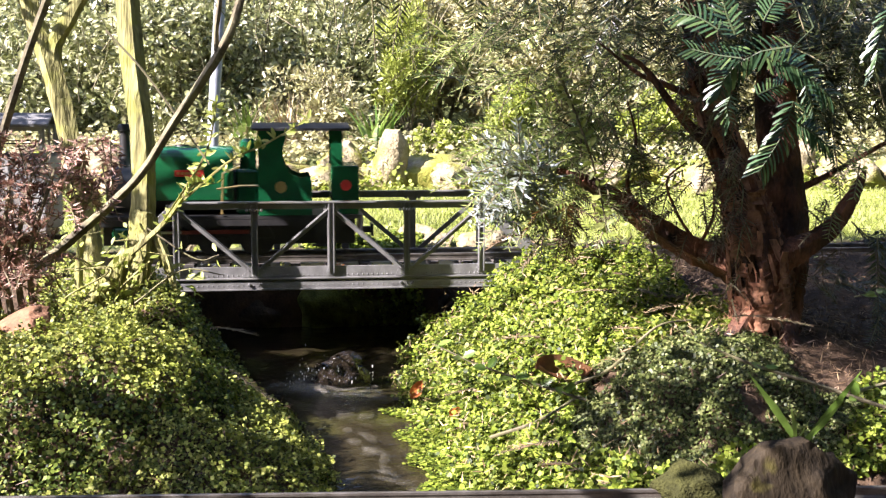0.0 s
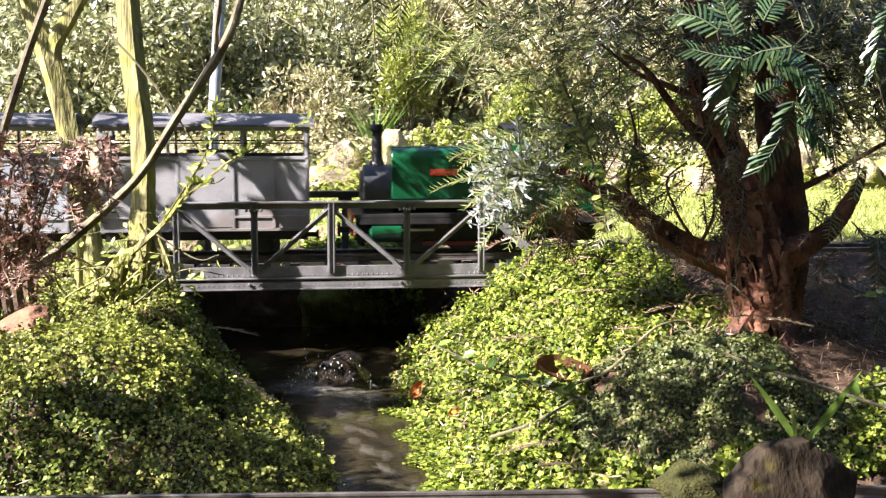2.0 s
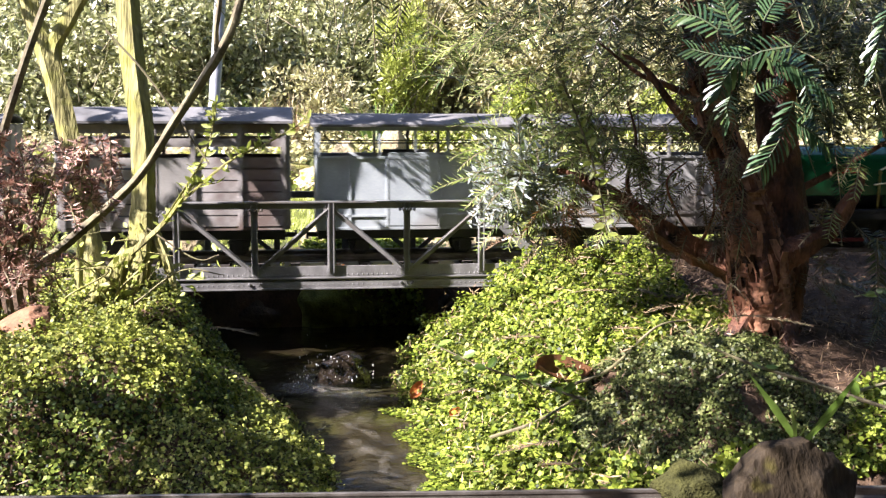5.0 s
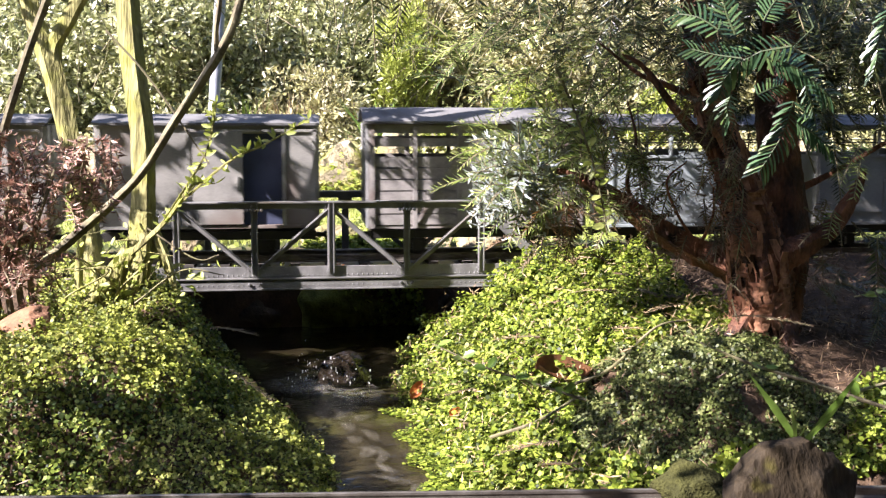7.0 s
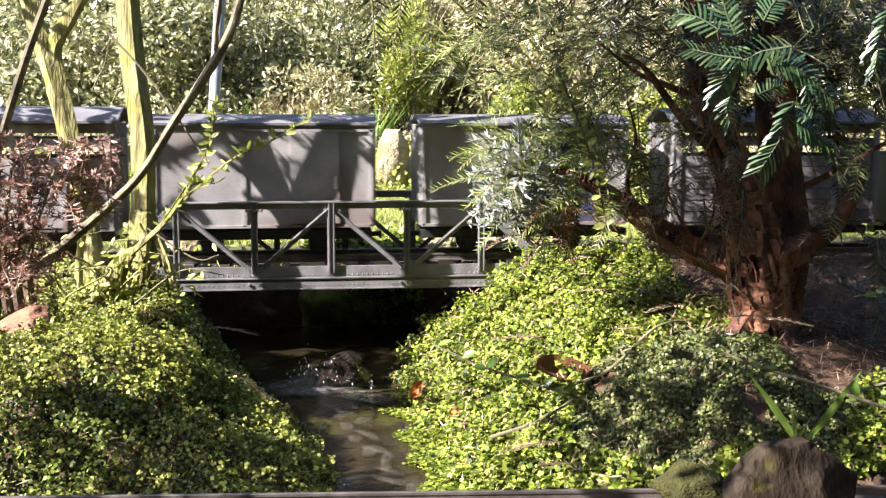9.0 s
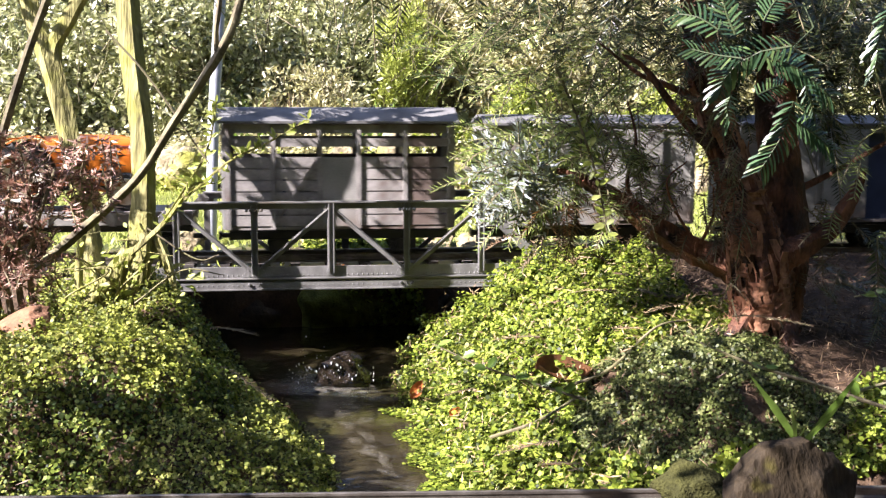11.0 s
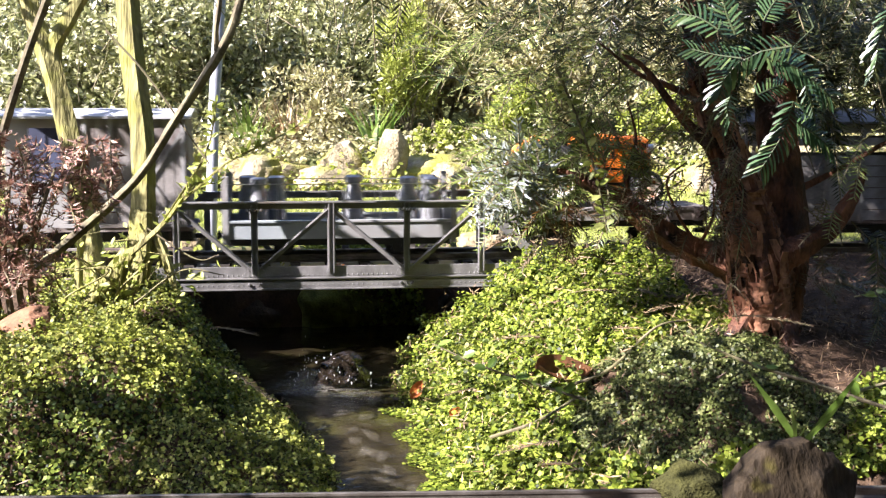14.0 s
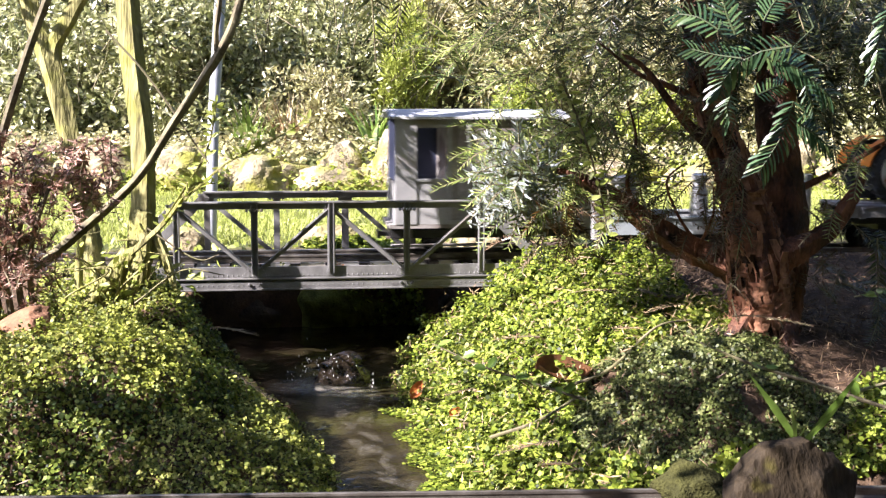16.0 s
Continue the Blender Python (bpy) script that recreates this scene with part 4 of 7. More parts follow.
def make_brake(x0, x1, label):
    h, c = (x1 - x0) / 2, (x0 + x1) / 2
    v = thing("brake_van", pose(c, 0, RAIL_TOP), label, "brake van", "vans of the train")
    W = 0.053
    chassis(v, h + 0.002, (-h * 0.5, h * 0.5))
    bm = bmesh.new()
    box(bm, -h - 0.008, h + 0.008, -W - 0.002, W + 0.002, 0.036, 0.041)
    part("floor_board", bm, M_BOARD, v)
    for s in (-1, 1):
        board = None
        n = 11
        x_in = -h * 0.38                       # cabin from here forward, open balcony behind
        for i in range(n):
            wdt = (h - x_in) / n
            x = x_in + (i + 0.5) * wdt
            if board is None:
                bm = bmesh.new()
                box(bm, -wdt / 2 + 0.0004, wdt / 2 - 0.0004, -0.0013, 0.0013, 0.041, 0.176)
                board = part("board", bm, M_BOARD, v, at=pose(x, s * W, 0))
            else:
                o = new("board", board.data)
                o.parent, o.matrix_basis = v, pose(x, s * W, 0)
        bm = bmesh.new()
        a, b = sorted((s * (W + 0.0014), s * (W + 0.0036)))
        box(bm, x_in, h, a, b, 0.041, 0.046)
        part("sill_rail", bm, M_GREY, v, bevel=0.0004)
        for x in (x_in + 0.003, x_in + 0.028, 0.018, 0.062, h - 0.003):
            bm = bmesh.new()
            box(bm, x - 0.0028, x + 0.0028, a, b, 0.0462, 0.176)
            part("side_post", bm, M_GREY, v, bevel=0.0004)
        bm = bmesh.new()
        ym = s * (W + 0.0026)
        bar(bm, (0.064, ym, 0.10), (h - 0.004, ym, 0.16), 0.004, 0.002)
        bar(bm, (0.064, ym, 0.10), (h - 0.004, ym, 0.045), 0.004, 0.002)
        part("brace", bm, M_GREY, v)
        bm = bmesh.new()                       # balcony parapet, post and rail
        x_w = -h * 0.74
        box(bm, x_w, x_in, s * W - 0.0015, s * W + 0.0015, 0.041, 0.096 if s < 0 else 0.166)
        box(bm, x_w, x_in, s * W - 0.0030, s * W + 0.0030, 0.096, 0.100)
        box(bm, -h, x_w, s * W - 0.003, s * W + 0.003, 0.041, 0.176)
        box(bm, -h, x_in, s * W - 0.0018, s * W + 0.0018, 0.165, 0.176)
        # far parapet solid and dark, standing in for the shadowed inside
        part("parapet", bm, M_GREY if s < 0 else M_NAVY, v, bevel=0.0005)
        bm = bmesh.new()
        box(bm, -h - 0.004, h + 0.004, s * 0.046 - 0.006, s * 0.046 + 0.006, 0.012, 0.0145)
        for x in (-h * 0.8, 0, h * 0.8):
            box(bm, x - 0.0015, x + 0.0015, s * 0.040 - 0.0015, s * 0.040 + 0.0015, 0.0145, 0.036)
        part("step_board", bm, M_BOARD, v)
    for x in (-h * 0.38, h):
        bm = bmesh.new()
        box(bm, x - 0.0014, x + 0.0014, -W + 0.002, W - 0.002, 0.041, 0.176)
        part("end_panel", bm, M_BOARD, v)
    bm = bmesh.new()
    box(bm, -h - 0.0014, -h + 0.0014, -W + 0.003, -0.015, 0.041, 0.096)
    box(bm, -h - 0.0014, -h + 0.0014, 0.015, W - 0.003, 0.041, 0.096)
    part("end_parapet", bm, M_GREY, v)
    roof(v, h + 0.008, 0.176, 0.010, W + 0.007, M_ROOFPALE, label="sunlit pale grey roof")
    TRAIN.append((v, c))
    return v


def make_loco(c):
    """Saddle-tank engine, chimney towards -x, cab and bunker towards +x."""
    v = thing("steam_locomotive", pose(c, 0, RAIL_TOP), "glossy green saddle tank steam locomotive with black chimney", "steam locomotive")
    bm = bmesh.new()
    box(bm, -0.135, 0.198, -0.047, 0.047, 0.049, 0.054)
    part("running_board", bm, M_BLACK, v, bevel=0.0006)
    bm = bmesh.new()
    for s in (-1, 1):
        box(bm, -0.130, 0.192, s * 0.017 - 0.0015, s * 0.017 + 0.0015, 0.014, 0.049)
        box(bm, -0.128, 0.190, s * 0.0455 - 0.0012, s * 0.0455 + 0.0012, 0.041, 0.049)
    part("frame", bm, M_BLACK, v)
    for x in (-0.137, 0.199):
        bm = bmesh.new()
        box(bm, x - 0.002, x + 0.002, -0.047, 0.047, 0.026, 0.054)
        part("buffer_beam", bm, M_RED if x < 0 else M_BLACK, v, bevel=0.0006)
        bm = bmesh.new()
        s = -1 if x < 0 else 1
        box(bm, min(x, x + s * 0.016), max(x, x + s * 0.016), -0.004, 0.004, 0.026, 0.034)
        box(bm, x + s * 0.016 - 0.002, x + s * 0.016 + 0.002, -0.012, 0.012, 0.022, 0.038)
        part("coupler", bm, M_BLACK, v, bevel=0.0008)
    bm = bmesh.new()                            # saddle tank
    n, pts = 20, []
    for k in range(n + 1):
        t = math.pi * (-0.18 + 1.36 * k / n)
        pts.append((0.0445 * math.copysign(abs(math.cos(t)) ** 0.36, math.cos(t)), 0.098 + 0.0425 * math.copysign(abs(math.sin(t)) ** 0.5, math.sin(t))))
    a = [bm.verts.new((-0.086, y, max(z, 0.073))) for y, z in pts]
    b = [bm.verts.new((0.037, y, max(z, 0.073))) for y, z in pts]
    for i in range(n):
        bm.faces.new((a[i], a[i + 1], b[i + 1], b[i]))
    bm.faces.new((a[n], a[0], b[0], b[n]))
    bm.faces.new(a)
    bm.faces.new(b)
    tank = part("saddle_tank", bm, M_GREEN, v, "glossy green saddle tank", bevel=0.0012, smooth=True)
    bm = bmesh.new()
    box(bm, -0.036, 0.000, -0.0462, -0.0444, 0.104, 0.112)
    plate = part("nameplate", bm, M_RED, tank, "red nameplate with unreadable lettering")
    bm = bmesh.new()
    for i in range(6):
        box(bm, -0.033 + i * 0.005, -0.0295 + i * 0.005, -0.0467, -0.0463, 0.1065, 0.1095)
    part("lettering_bar", bm, M_BRASS, plate)
    bm = bmesh.new()
    tube(bm, [(-0.030, 0, 0.139), (-0.030, 0, 0.1425)], [0.010, 0.009], 16)
    part("filler_cap", bm, M_BLACK, tank)
    bm = bmesh.new()                            # boiler and smokebox
    tube(bm, [(-0.083, 0, 0.080), (0.040, 0, 0.080)], [0.030, 0.030], 24)
    part("boiler", bm, M_BLACK, v, smooth=True)
    bm = bmesh.new()
    tube(bm, [(-0.121, 0, 0.082), (-0.0835, 0, 0.082)], [0.034, 0.034], 28)
    box(bm, -0.118, -0.086, -0.024, 0.024, 0.052, 0.075)
    sb = part("smokebox", bm, M_SMOKE, v, "grey black smokebox", smooth=True)
    bm = bmesh.new()
    tube(bm, [(-0.1245, 0, 0.082), (-0.121, 0, 0.082)], [0.024, 0.029], 24)
    bar(bm, (-0.126, -0.018, 0.082), (-0.126, 0.018, 0.082), 0.003, 0.002, up=(1, 0, 0))
    part("smokebox_door", bm, M_SMOKE, sb, smooth=True)
    bm = bmesh.new()
    tube(bm, [(-0.102, 0, 0.112), (-0.102, 0, 0.118), (-0.102, 0, 0.124), (-0.102, 0, 0.158), (-0.102, 0, 0.160), (-0.102, 0, 0.167), (-0.102, 0, 0.169)], [0.013, 0.0095, 0.0075, 0.0068, 0.0088, 0.0088, 0.0075], 20)
    part("chimney", bm, M_BLACK, v, smooth=True)
    bm = bmesh.new()                            # dome by the cab
    tube(bm, [(0.054, 0, 0.100), (0.054, 0, 0.128), (0.054, 0, 0.146), (0.054, 0, 0.150)], [0.0115, 0.0105, 0.0105, 0.006], 18)
    part("dome", bm, M_GREEN, v, smooth=True)
    for y in (-0.004, 0.004):
        bm = bmesh.new()
        tube(bm, [(0.054, y, 0.149), (0.054, y, 0.164), (0.054, y, 0.166)], [0.002, 0.002, 0.003], 10)
        part("safety_valve", bm, M_BRASS, v)
    bm = bmesh.new()
    box(bm, 0.038, 0.068, -0.030, 0.030, 0.054, 0.112)
    part("firebox", bm, M_GREEN, v, bevel=0.004)
    for s in (-1, 1):
        bm = bmesh.new()                        # cab side with rounded cut-out
        cx, cz, rr = 0.124, 0.132, 0.026
        outer = [(0.068, 0.054), (0.136, 0.054), (0.136, 0.096)]
        inner = [(cx + rr * math.cos(radians(t)), cz + rr * 1.15 * math.sin(radians(t))) for t in (-70, -95, -120, -145, -170, -195, -215)]
        loop = outer + inner + [(0.106, 0.163), (0.068, 0.163)]
        f0 = [bm.verts.new((x, s * 0.045, z)) for x, z in loop]
        f1 = [bm.verts.new((x, s * 0.0475, z)) for x, z in loop]
        bm.faces.new(f0)
        bm.faces.new(f1)
        for i in range(len(loop)):
            j = (i + 1) % len(loop)
            bm.faces.new((f0[i], f0[j], f1[j], f1[i]))
        part("cab_side", bm, M_GREEN, v)
        bm = bmesh.new()
        tube(bm, [(0.0965, s * 0.0474, 0.090), (0.0965, s * 0.0490, 0.090)], [0.0075, 0.0075], 18)
        part("works_plate", bm, M_BRASS, v, "worn brass oval works plate")
        bm = bmesh.new()                        # bunker
        box(bm, 0.160, 0.175, s * 0.0440 - 0.0015, s * 0.0440 + 0.0015, 0.100, 0.163)
        part("cab_pillar", bm, M_GREEN, v)
    bm = bmesh.new()
    box(bm, 0.160, 0.196, -0.0470, 0.0470, 0.054, 0.117)
    bk = part("bunker", bm, M_GREEN, v, "green coal bunker", bevel=0.002)
    bm = bmesh.new()
    tube(bm, [(0.1790, -0.0468, 0.092), (0.1790, -0.0485, 0.092)], [0.0070, 0.0070], 18)
    rp = part("round_plate", bm, M_RED, bk, "round red plate")
    bm = bmesh.new()
    box(bm, 0.0685, 0.0710, -0.045, 0.045, 0.054, 0.161)
    part("cab_front", bm, M_GREEN, v)
    bm = bmesh.new()
    n = 8
    pr = [(-0.053 + 0.106 * i / n, 0.161 + 0.007 * math.cos(math.pi / 2 * (-1 + 2 * i / n) * 0.95)) for i in range(n + 1)]
    lo = [bm.verts.new((0.060, y, z)) for y, z in pr] + [bm.verts.new((0.184, y, z)) for y, z in pr]
    hi = [bm.verts.new((0.060, y, z + 0.003)) for y, z in pr] + [bm.verts.new((0.184, y, z + 0.003)) for y, z in pr]
    m = n + 1
    for i in range(n):
        bm.faces.new((lo[i], lo[i + 1], lo[m + i + 1], lo[m + i]))
        bm.faces.new((hi[i], hi[i + 1], hi[m + i + 1], hi[m + i]))
        bm.faces.new((lo[i], lo[i + 1], hi[i + 1], hi[i]))
        bm.faces.new((lo[m + i], lo[m + i + 1], hi[m + i + 1], hi[m + i]))
    bm.faces.new((lo[0], lo[m], hi[m], hi[0]))
    bm.faces.new((lo[n], lo[m + n], hi[m + n], hi[n]))
    part("cab_roof", bm, M_BLACK, v, "dark cab roof", smooth=True)
    for s in (-1, 1):
        bm = bmesh.new()                        # pipework and lubricator
        tube(bm, [(0.068, s * 0.0465, 0.092), (0.046, s * 0.0485, 0.092), (0.016, s * 0.0485, 0.088)], [0.0014] * 3, 6)
        tube(bm, [(0.022, s * 0.0480, 0.056), (0.024, s * 0.0480, 0.108), (0.044, s * 0.044, 0.116)], [0.0016] * 3, 6)
        part("copper_pipe", bm, M_BRASS, v)
        bm = bmesh.new()                        # cylinder
        tube(bm, [(-0.112, s * 0.036, 0.032), (-0.074, s * 0.036, 0.032)], [0.012, 0.012], 18)
        tube(bm, [(-0.115, s * 0.036, 0.032), (-0.112, s * 0.036, 0.032)], [0.007, 0.0095], 18)
        part("cylinder", bm, M_GREEN, v, smooth=True)
        bm = bmesh.new()
        bar(bm, (-0.074, s * 0.036, 0.032), (-0.030, s * 0.036, 0.032), 0.003, 0.003)
        part("piston_rod", bm, M_STEEL, v)
        bm = bmesh.new()
        bar(bm, (-0.050, 0, 0), (0.055, 0, 0), 0.005, 0.002)
        rod = part("coupling_rod", bm, M_DARKRED, v, "red coupling rod", at=pose(0, s * 0.030, 0.022))
        RODS.append((rod, s))
        bm = bmesh.new()
        box(bm, 0.140, 0.155, s * 0.045 - 0.002, s * 0.045 + 0.002, 0.016, 0.049)
        box(bm, 0.135, 0.160, s * 0.046 - 0.004, s * 0.046 + 0.004, 0.014, 0.0165)
        part("cab_step", bm, M_BLACK, v)
    for x in (-0.045, 0.010, 0.065):
        wheelset(v, x, 0.0215)
    TRAIN.append((v, c))
    return v


RODS = []
make_loco(-0.2605 + 0.102)
make_coach(-0.6091, -0.3513, M_GREY, "weathered grey open-sided passenger coach with dark roof")
make_coach(-0.8959, -0.6481, M_BLUEGREY, "pale blue grey open-sided passenger coach with dark roof")
make_cattle(-1.2134, -0.9329, "weathered grey slatted livestock van")
make_van(-1.5509, -1.2797, "warm grey goods van with its sliding door open", True, M_TAUPE)
make_van(-1.8893, -1.6125, "warm grey goods van with closed door", False, M_TAUPE)
make_cattle(-2.2239, -1.9355, "weathered grey slatted livestock van with half doors")
make_flat(-2.545, -2.265, "dark timber flat wagon on bogies")
make_tractor(-2.4800, -2.3532, RAIL_TOP + 0.0608)
make_low_wagon(-2.9015, -2.6102, "pale blue grey low-sided wagon with milk churns")
make_brake(-3.1666, -2.9489, "grey boarded brake van with balcony and pale roof")


# ---- stones ----
def stone(name, m, sx, sy, sz, material, label, category, seed, cut=0.6, group="", jag=1.0):
    """A worn block: a rounded box pushed about, with a few flat breaks."""
    rng = random.Random(seed)
    bm = bmesh.new()
    bmesh.ops.create_icosphere(bm, subdivisions=4, radius=1.0)
    planes = [(Vector((rng.uniform(-1, 1), rng.uniform(-1, 1), rng.uniform(-0.6, 1))).normalized(), rng.uniform(cut, 0.98)) for _ in range(9)]
    off = Vector((rng.uniform(0, 50), rng.uniform(0, 50), rng.uniform(0, 50)))
    for v in bm.verts:
        p = v.co.copy()
        p = Vector([math.copysign(abs(c) ** 0.72, c) for c in p])
        for n, d in planes:
            e = p.dot(n) - d
            if e > 0:
                p -= n * e * 0.9
        p *= 1 + 0.10 * jag * (1 - 2.2 * abs(noise.noise(p * 1.9 + off * 2))) + 0.05 * jag * (1 - 2 * abs(noise.noise(p * 4.3 + off)))
        p *= 1 + 0.10 * noise.noise(p * 1.7 + off) + 0.05 * noise.noise(p * 5 + off) + 0.022 * noise.noise(p * 13 + off)
        v.co = Vector((p.x * sx / 2, p.y * sy / 2, (p.z + 0.8) * sz / 1.8))
    ob = part(name, bm, material, None, smooth=True)
    ob.matrix_basis = m
    return tagged(ob, label, category, group)


stone("boulder", pose(0.322, -0.762, -0.141, 0, -4, 10), 0.108, 0.060, 0.080, M_BOULDER, "dark brown boulder with moss beside the rails", "rock", 15, 0.46, jag=1.1)
stone("red_rock", pose(-0.296, -0.450, -0.044, 0, -16, 12), 0.092, 0.05, 0.032, M_REDROCK, "reddish sandstone lump on the leafy bank", "rock", 8, 0.4)
stone("wet_rock", pose(0.002, -0.200, -0.168, 0, 0, 20), 0.062, 0.05, 0.060, M_WETROCK, "black wet rock splashed by the stream", "rock", 11, jag=1.3)
stone("mossy_stone", pose(0.262, -0.685, -0.138, 0, 0, 0), 0.060, 0.04, 0.040, M_MOSSROCK, "mossy brown stone by the rails", "rock", 14)
stone("bank_rock", pose(0.045, 0.135, -0.165, 0, 0, 10), 0.17, 0.08, 0.118, M_BANKMOSS, "mossy rock at the back of the stream, its green lightened", "rock", 21)
stone("bank_rock", pose(-0.11, 0.150, -0.165, 0, 0, -8), 0.17, 0.08, 0.110, M_ROCK, "dark rock behind the bridge", "rock", 22)
stone("bank_rock", pose(0.175, 0.140, -0.165, 0, 0, 4), 0.13, 0.08, 0.115, M_ROCK, "dark rock at the back of the stream", "rock", 23)
for x, y, r in ((-0.215, 0.19, 0.045), (0.015, 0.20, 0.06), (0.15, 0.20, 0.06), (0.235, 0.17, 0.05)):
    stone("mossy_clump_stone", pose(x, y, -0.045, 0, 0, x * 900), r * 1.6, r, 0.042, M_STONE, "low mossy stone in the grass behind the bridge", "rock", int(100 + x * 1000), group="stones by the track")
stone("standing_stone", pose(0.172, 1.20, -0.035, 0, 3, 15), 0.082, 0.07, 0.150, M_STONE, "tall pale sandstone block with moss", "rock", 31)
wall_rng = random.Random(4)
x = -1.0
while x < 1.9:
    w = wall_rng.choice((0.09, 0.13, 0.18, 0.26))
    hgt = wall_rng.uniform(0.07, 0.135)
    stone("wall_stone", pose(x + w / 2, 1.27 + wall_rng.uniform(-0.03, 0.03) - 0.06 * (x > 0.8), -0.045, wall_rng.uniform(-8, 8), wall_rng.uniform(-10, 10), wall_rng.uniform(-14, 14)), w * 1.15, 0.13, hgt, M_STONE,
          "pale sandstone block with yellow moss in a low garden wall", "rock", int(x * 1000) + 2000, 0.66, "stones of the garden wall")
    x += w * 0.95
for x, y, w, hgt in ((0.05, 1.17, 0.17, 0.075), (-0.13, 1.20, 0.13, 0.10), (-0.47, 1.16, 0.16, 0.07), (0.33, 1.18, 0.14, 0.085), (0.62, 1.17, 0.20, 0.08), (0.95, 1.08, 0.18, 0.11), (-0.30, 1.18, 0.10, 0.12)):
    stone("garden_rock", pose(x, y, -0.045, 4, 8 * math.sin(x * 40), x * 200), w, 0.10, hgt, M_STONE, "mossy yellow green rock at the edge of the grass", "rock", int(x * 500) + 900, 0.72, "rocks at the lawn's edge")

# pole
bm = bmesh.new()
tube(bm, [(-0.1715, 0.2255, -0.05), (-0.164, 0.2534, 0.166), (-0.1496, 0.2773, 0.3684), (-0.135, 0.30, 0.60)], [0.0085] * 4, 16)
tagged(part("metal_pole", bm, M_POLE, None, smooth=True), "grey galvanised metal pole standing in the grass", "pole")


# ---- plants ----
def pts_on_ground(rng, n, x0, x1, y0, y1, keep):
    x, y = rng.uniform(x0, x1, n), rng.uniform(y0, y1, n)
    k = keep(x, y)
    return x[k], y[k]


def carpet(name, rng, n, x0, x1, y0, y1, keep, size, material, label, lift=0.012, shape=None):
    """Small round leaves over the ground in uneven cushions."""
    x, y = pts_on_ground(rng, n, x0, x1, y0, y1, keep)
    nor = slope(x, y)
    thick = lift * (0.6 + 0.5 * wob(x, y, 55, 0.5)) + 0.9 * lift * np.maximum(wob(x, y, 150, 3.0), 0) + 0.4 * lift * wob(x, y, 330, 1.0)
    z = height(x, y)
    depth = rng.uniform(0.0, 1.0, len(x)) ** 0.6
    pos = np.stack([x, y, z], -1) + nor * (thick * depth)[:, None]
    up = nor + 1.1 * rand_dirs(rng, len(x)) + np.array([0, -0.1, 0.35])
    along = np.cross(up, rand_dirs(rng, len(x)))
    ob = scatter(name, shape or round_shape(1.0), pos, along, up, rng.uniform(0.5, 1.35, len(x)) * size, material)
    return tagged(ob, label, "ground cover", kind="stuff")


rng = np.random.default_rng(7)


def in_left(x, y):
    return (np.interp(y, CH_Y, CH_L) - x > -0.004) & (y > -0.650 - 0.0824 * (x - 0.03)) & ~((y > -0.36) & (x < -0.33))


def in_right(x, y):
    return (x - np.interp(y, CH_Y, CH_R) > -0.012) & (y > -0.650 - 0.0824 * (x - 0.03)) & (y < -0.095) & ~((x > 0.40) & (y > -0.56)) & ((x < 0.36) | (y > -0.66))


# where the shade-toned leaves go
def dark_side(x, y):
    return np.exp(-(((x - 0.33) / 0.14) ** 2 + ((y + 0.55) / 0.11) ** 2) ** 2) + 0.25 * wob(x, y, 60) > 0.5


# flat tops take the lit leaf tone, steep sides the shaded one
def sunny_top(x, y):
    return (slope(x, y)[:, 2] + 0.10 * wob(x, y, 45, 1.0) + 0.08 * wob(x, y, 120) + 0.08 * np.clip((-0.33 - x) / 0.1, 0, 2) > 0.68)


carpet("creeping_plant", rng, 150000, -0.62, 0.02, -0.68, -0.10, lambda x, y: in_left(x, y) & sunny_top(x, y), 0.0034, L_CREEP, "creeping leaves over the mound's top, sunlight put into their yellow green", 0.015)
carpet("creeping_plant", rng, 190000, -0.62, 0.02, -0.68, -0.10, lambda x, y: in_left(x, y) & ~sunny_top(x, y), 0.0036, L_CREEPSHADE, "creeping leaves down the mound's sides, shade put into their deep green", 0.014)
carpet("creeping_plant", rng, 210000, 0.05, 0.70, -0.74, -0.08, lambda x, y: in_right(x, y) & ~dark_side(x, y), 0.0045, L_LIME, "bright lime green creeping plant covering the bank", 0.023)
carpet("creeping_plant", rng, 120000, 0.15, 0.62, -0.72, -0.40, lambda x, y: in_right(x, y) & dark_side(x, y) & (wob(x, y, 48, 4.0) > -0.55), 0.0031, L_DARK, "creeping plant on a shaded mound, the shade put into its dull green", 0.009)
# lime leaves here brighten the dark bank under the bridge
carpet("mossy_fringe", rng, 9000, -0.03, 0.14, 0.09, 0.20, lambda x, y: y > 0.095, 0.0065, L_LIME, "moss and small leaves along the back of the stream", 0.012)

# lawn
x, y = pts_on_ground(rng, 80000, -0.95, 1.5, 0.19, 1.26, lambda x, y: rng.uniform(size=len(x)) < 1.0)
n = len(x)
base = np.stack([x, y, height(x, y)], -1)
lean = np.stack([rng.normal(0, 0.45, n), rng.normal(0, 0.45, n), np.ones(n)], -1)
tagged(scatter("lawn_grass", needle_shape(1.0, 0.085), base, lean, rand_dirs(rng, n), rng.uniform(0.010, 0.021, n), L_GRASS), "short bright green sunlit grass", "grass", kind="stuff")


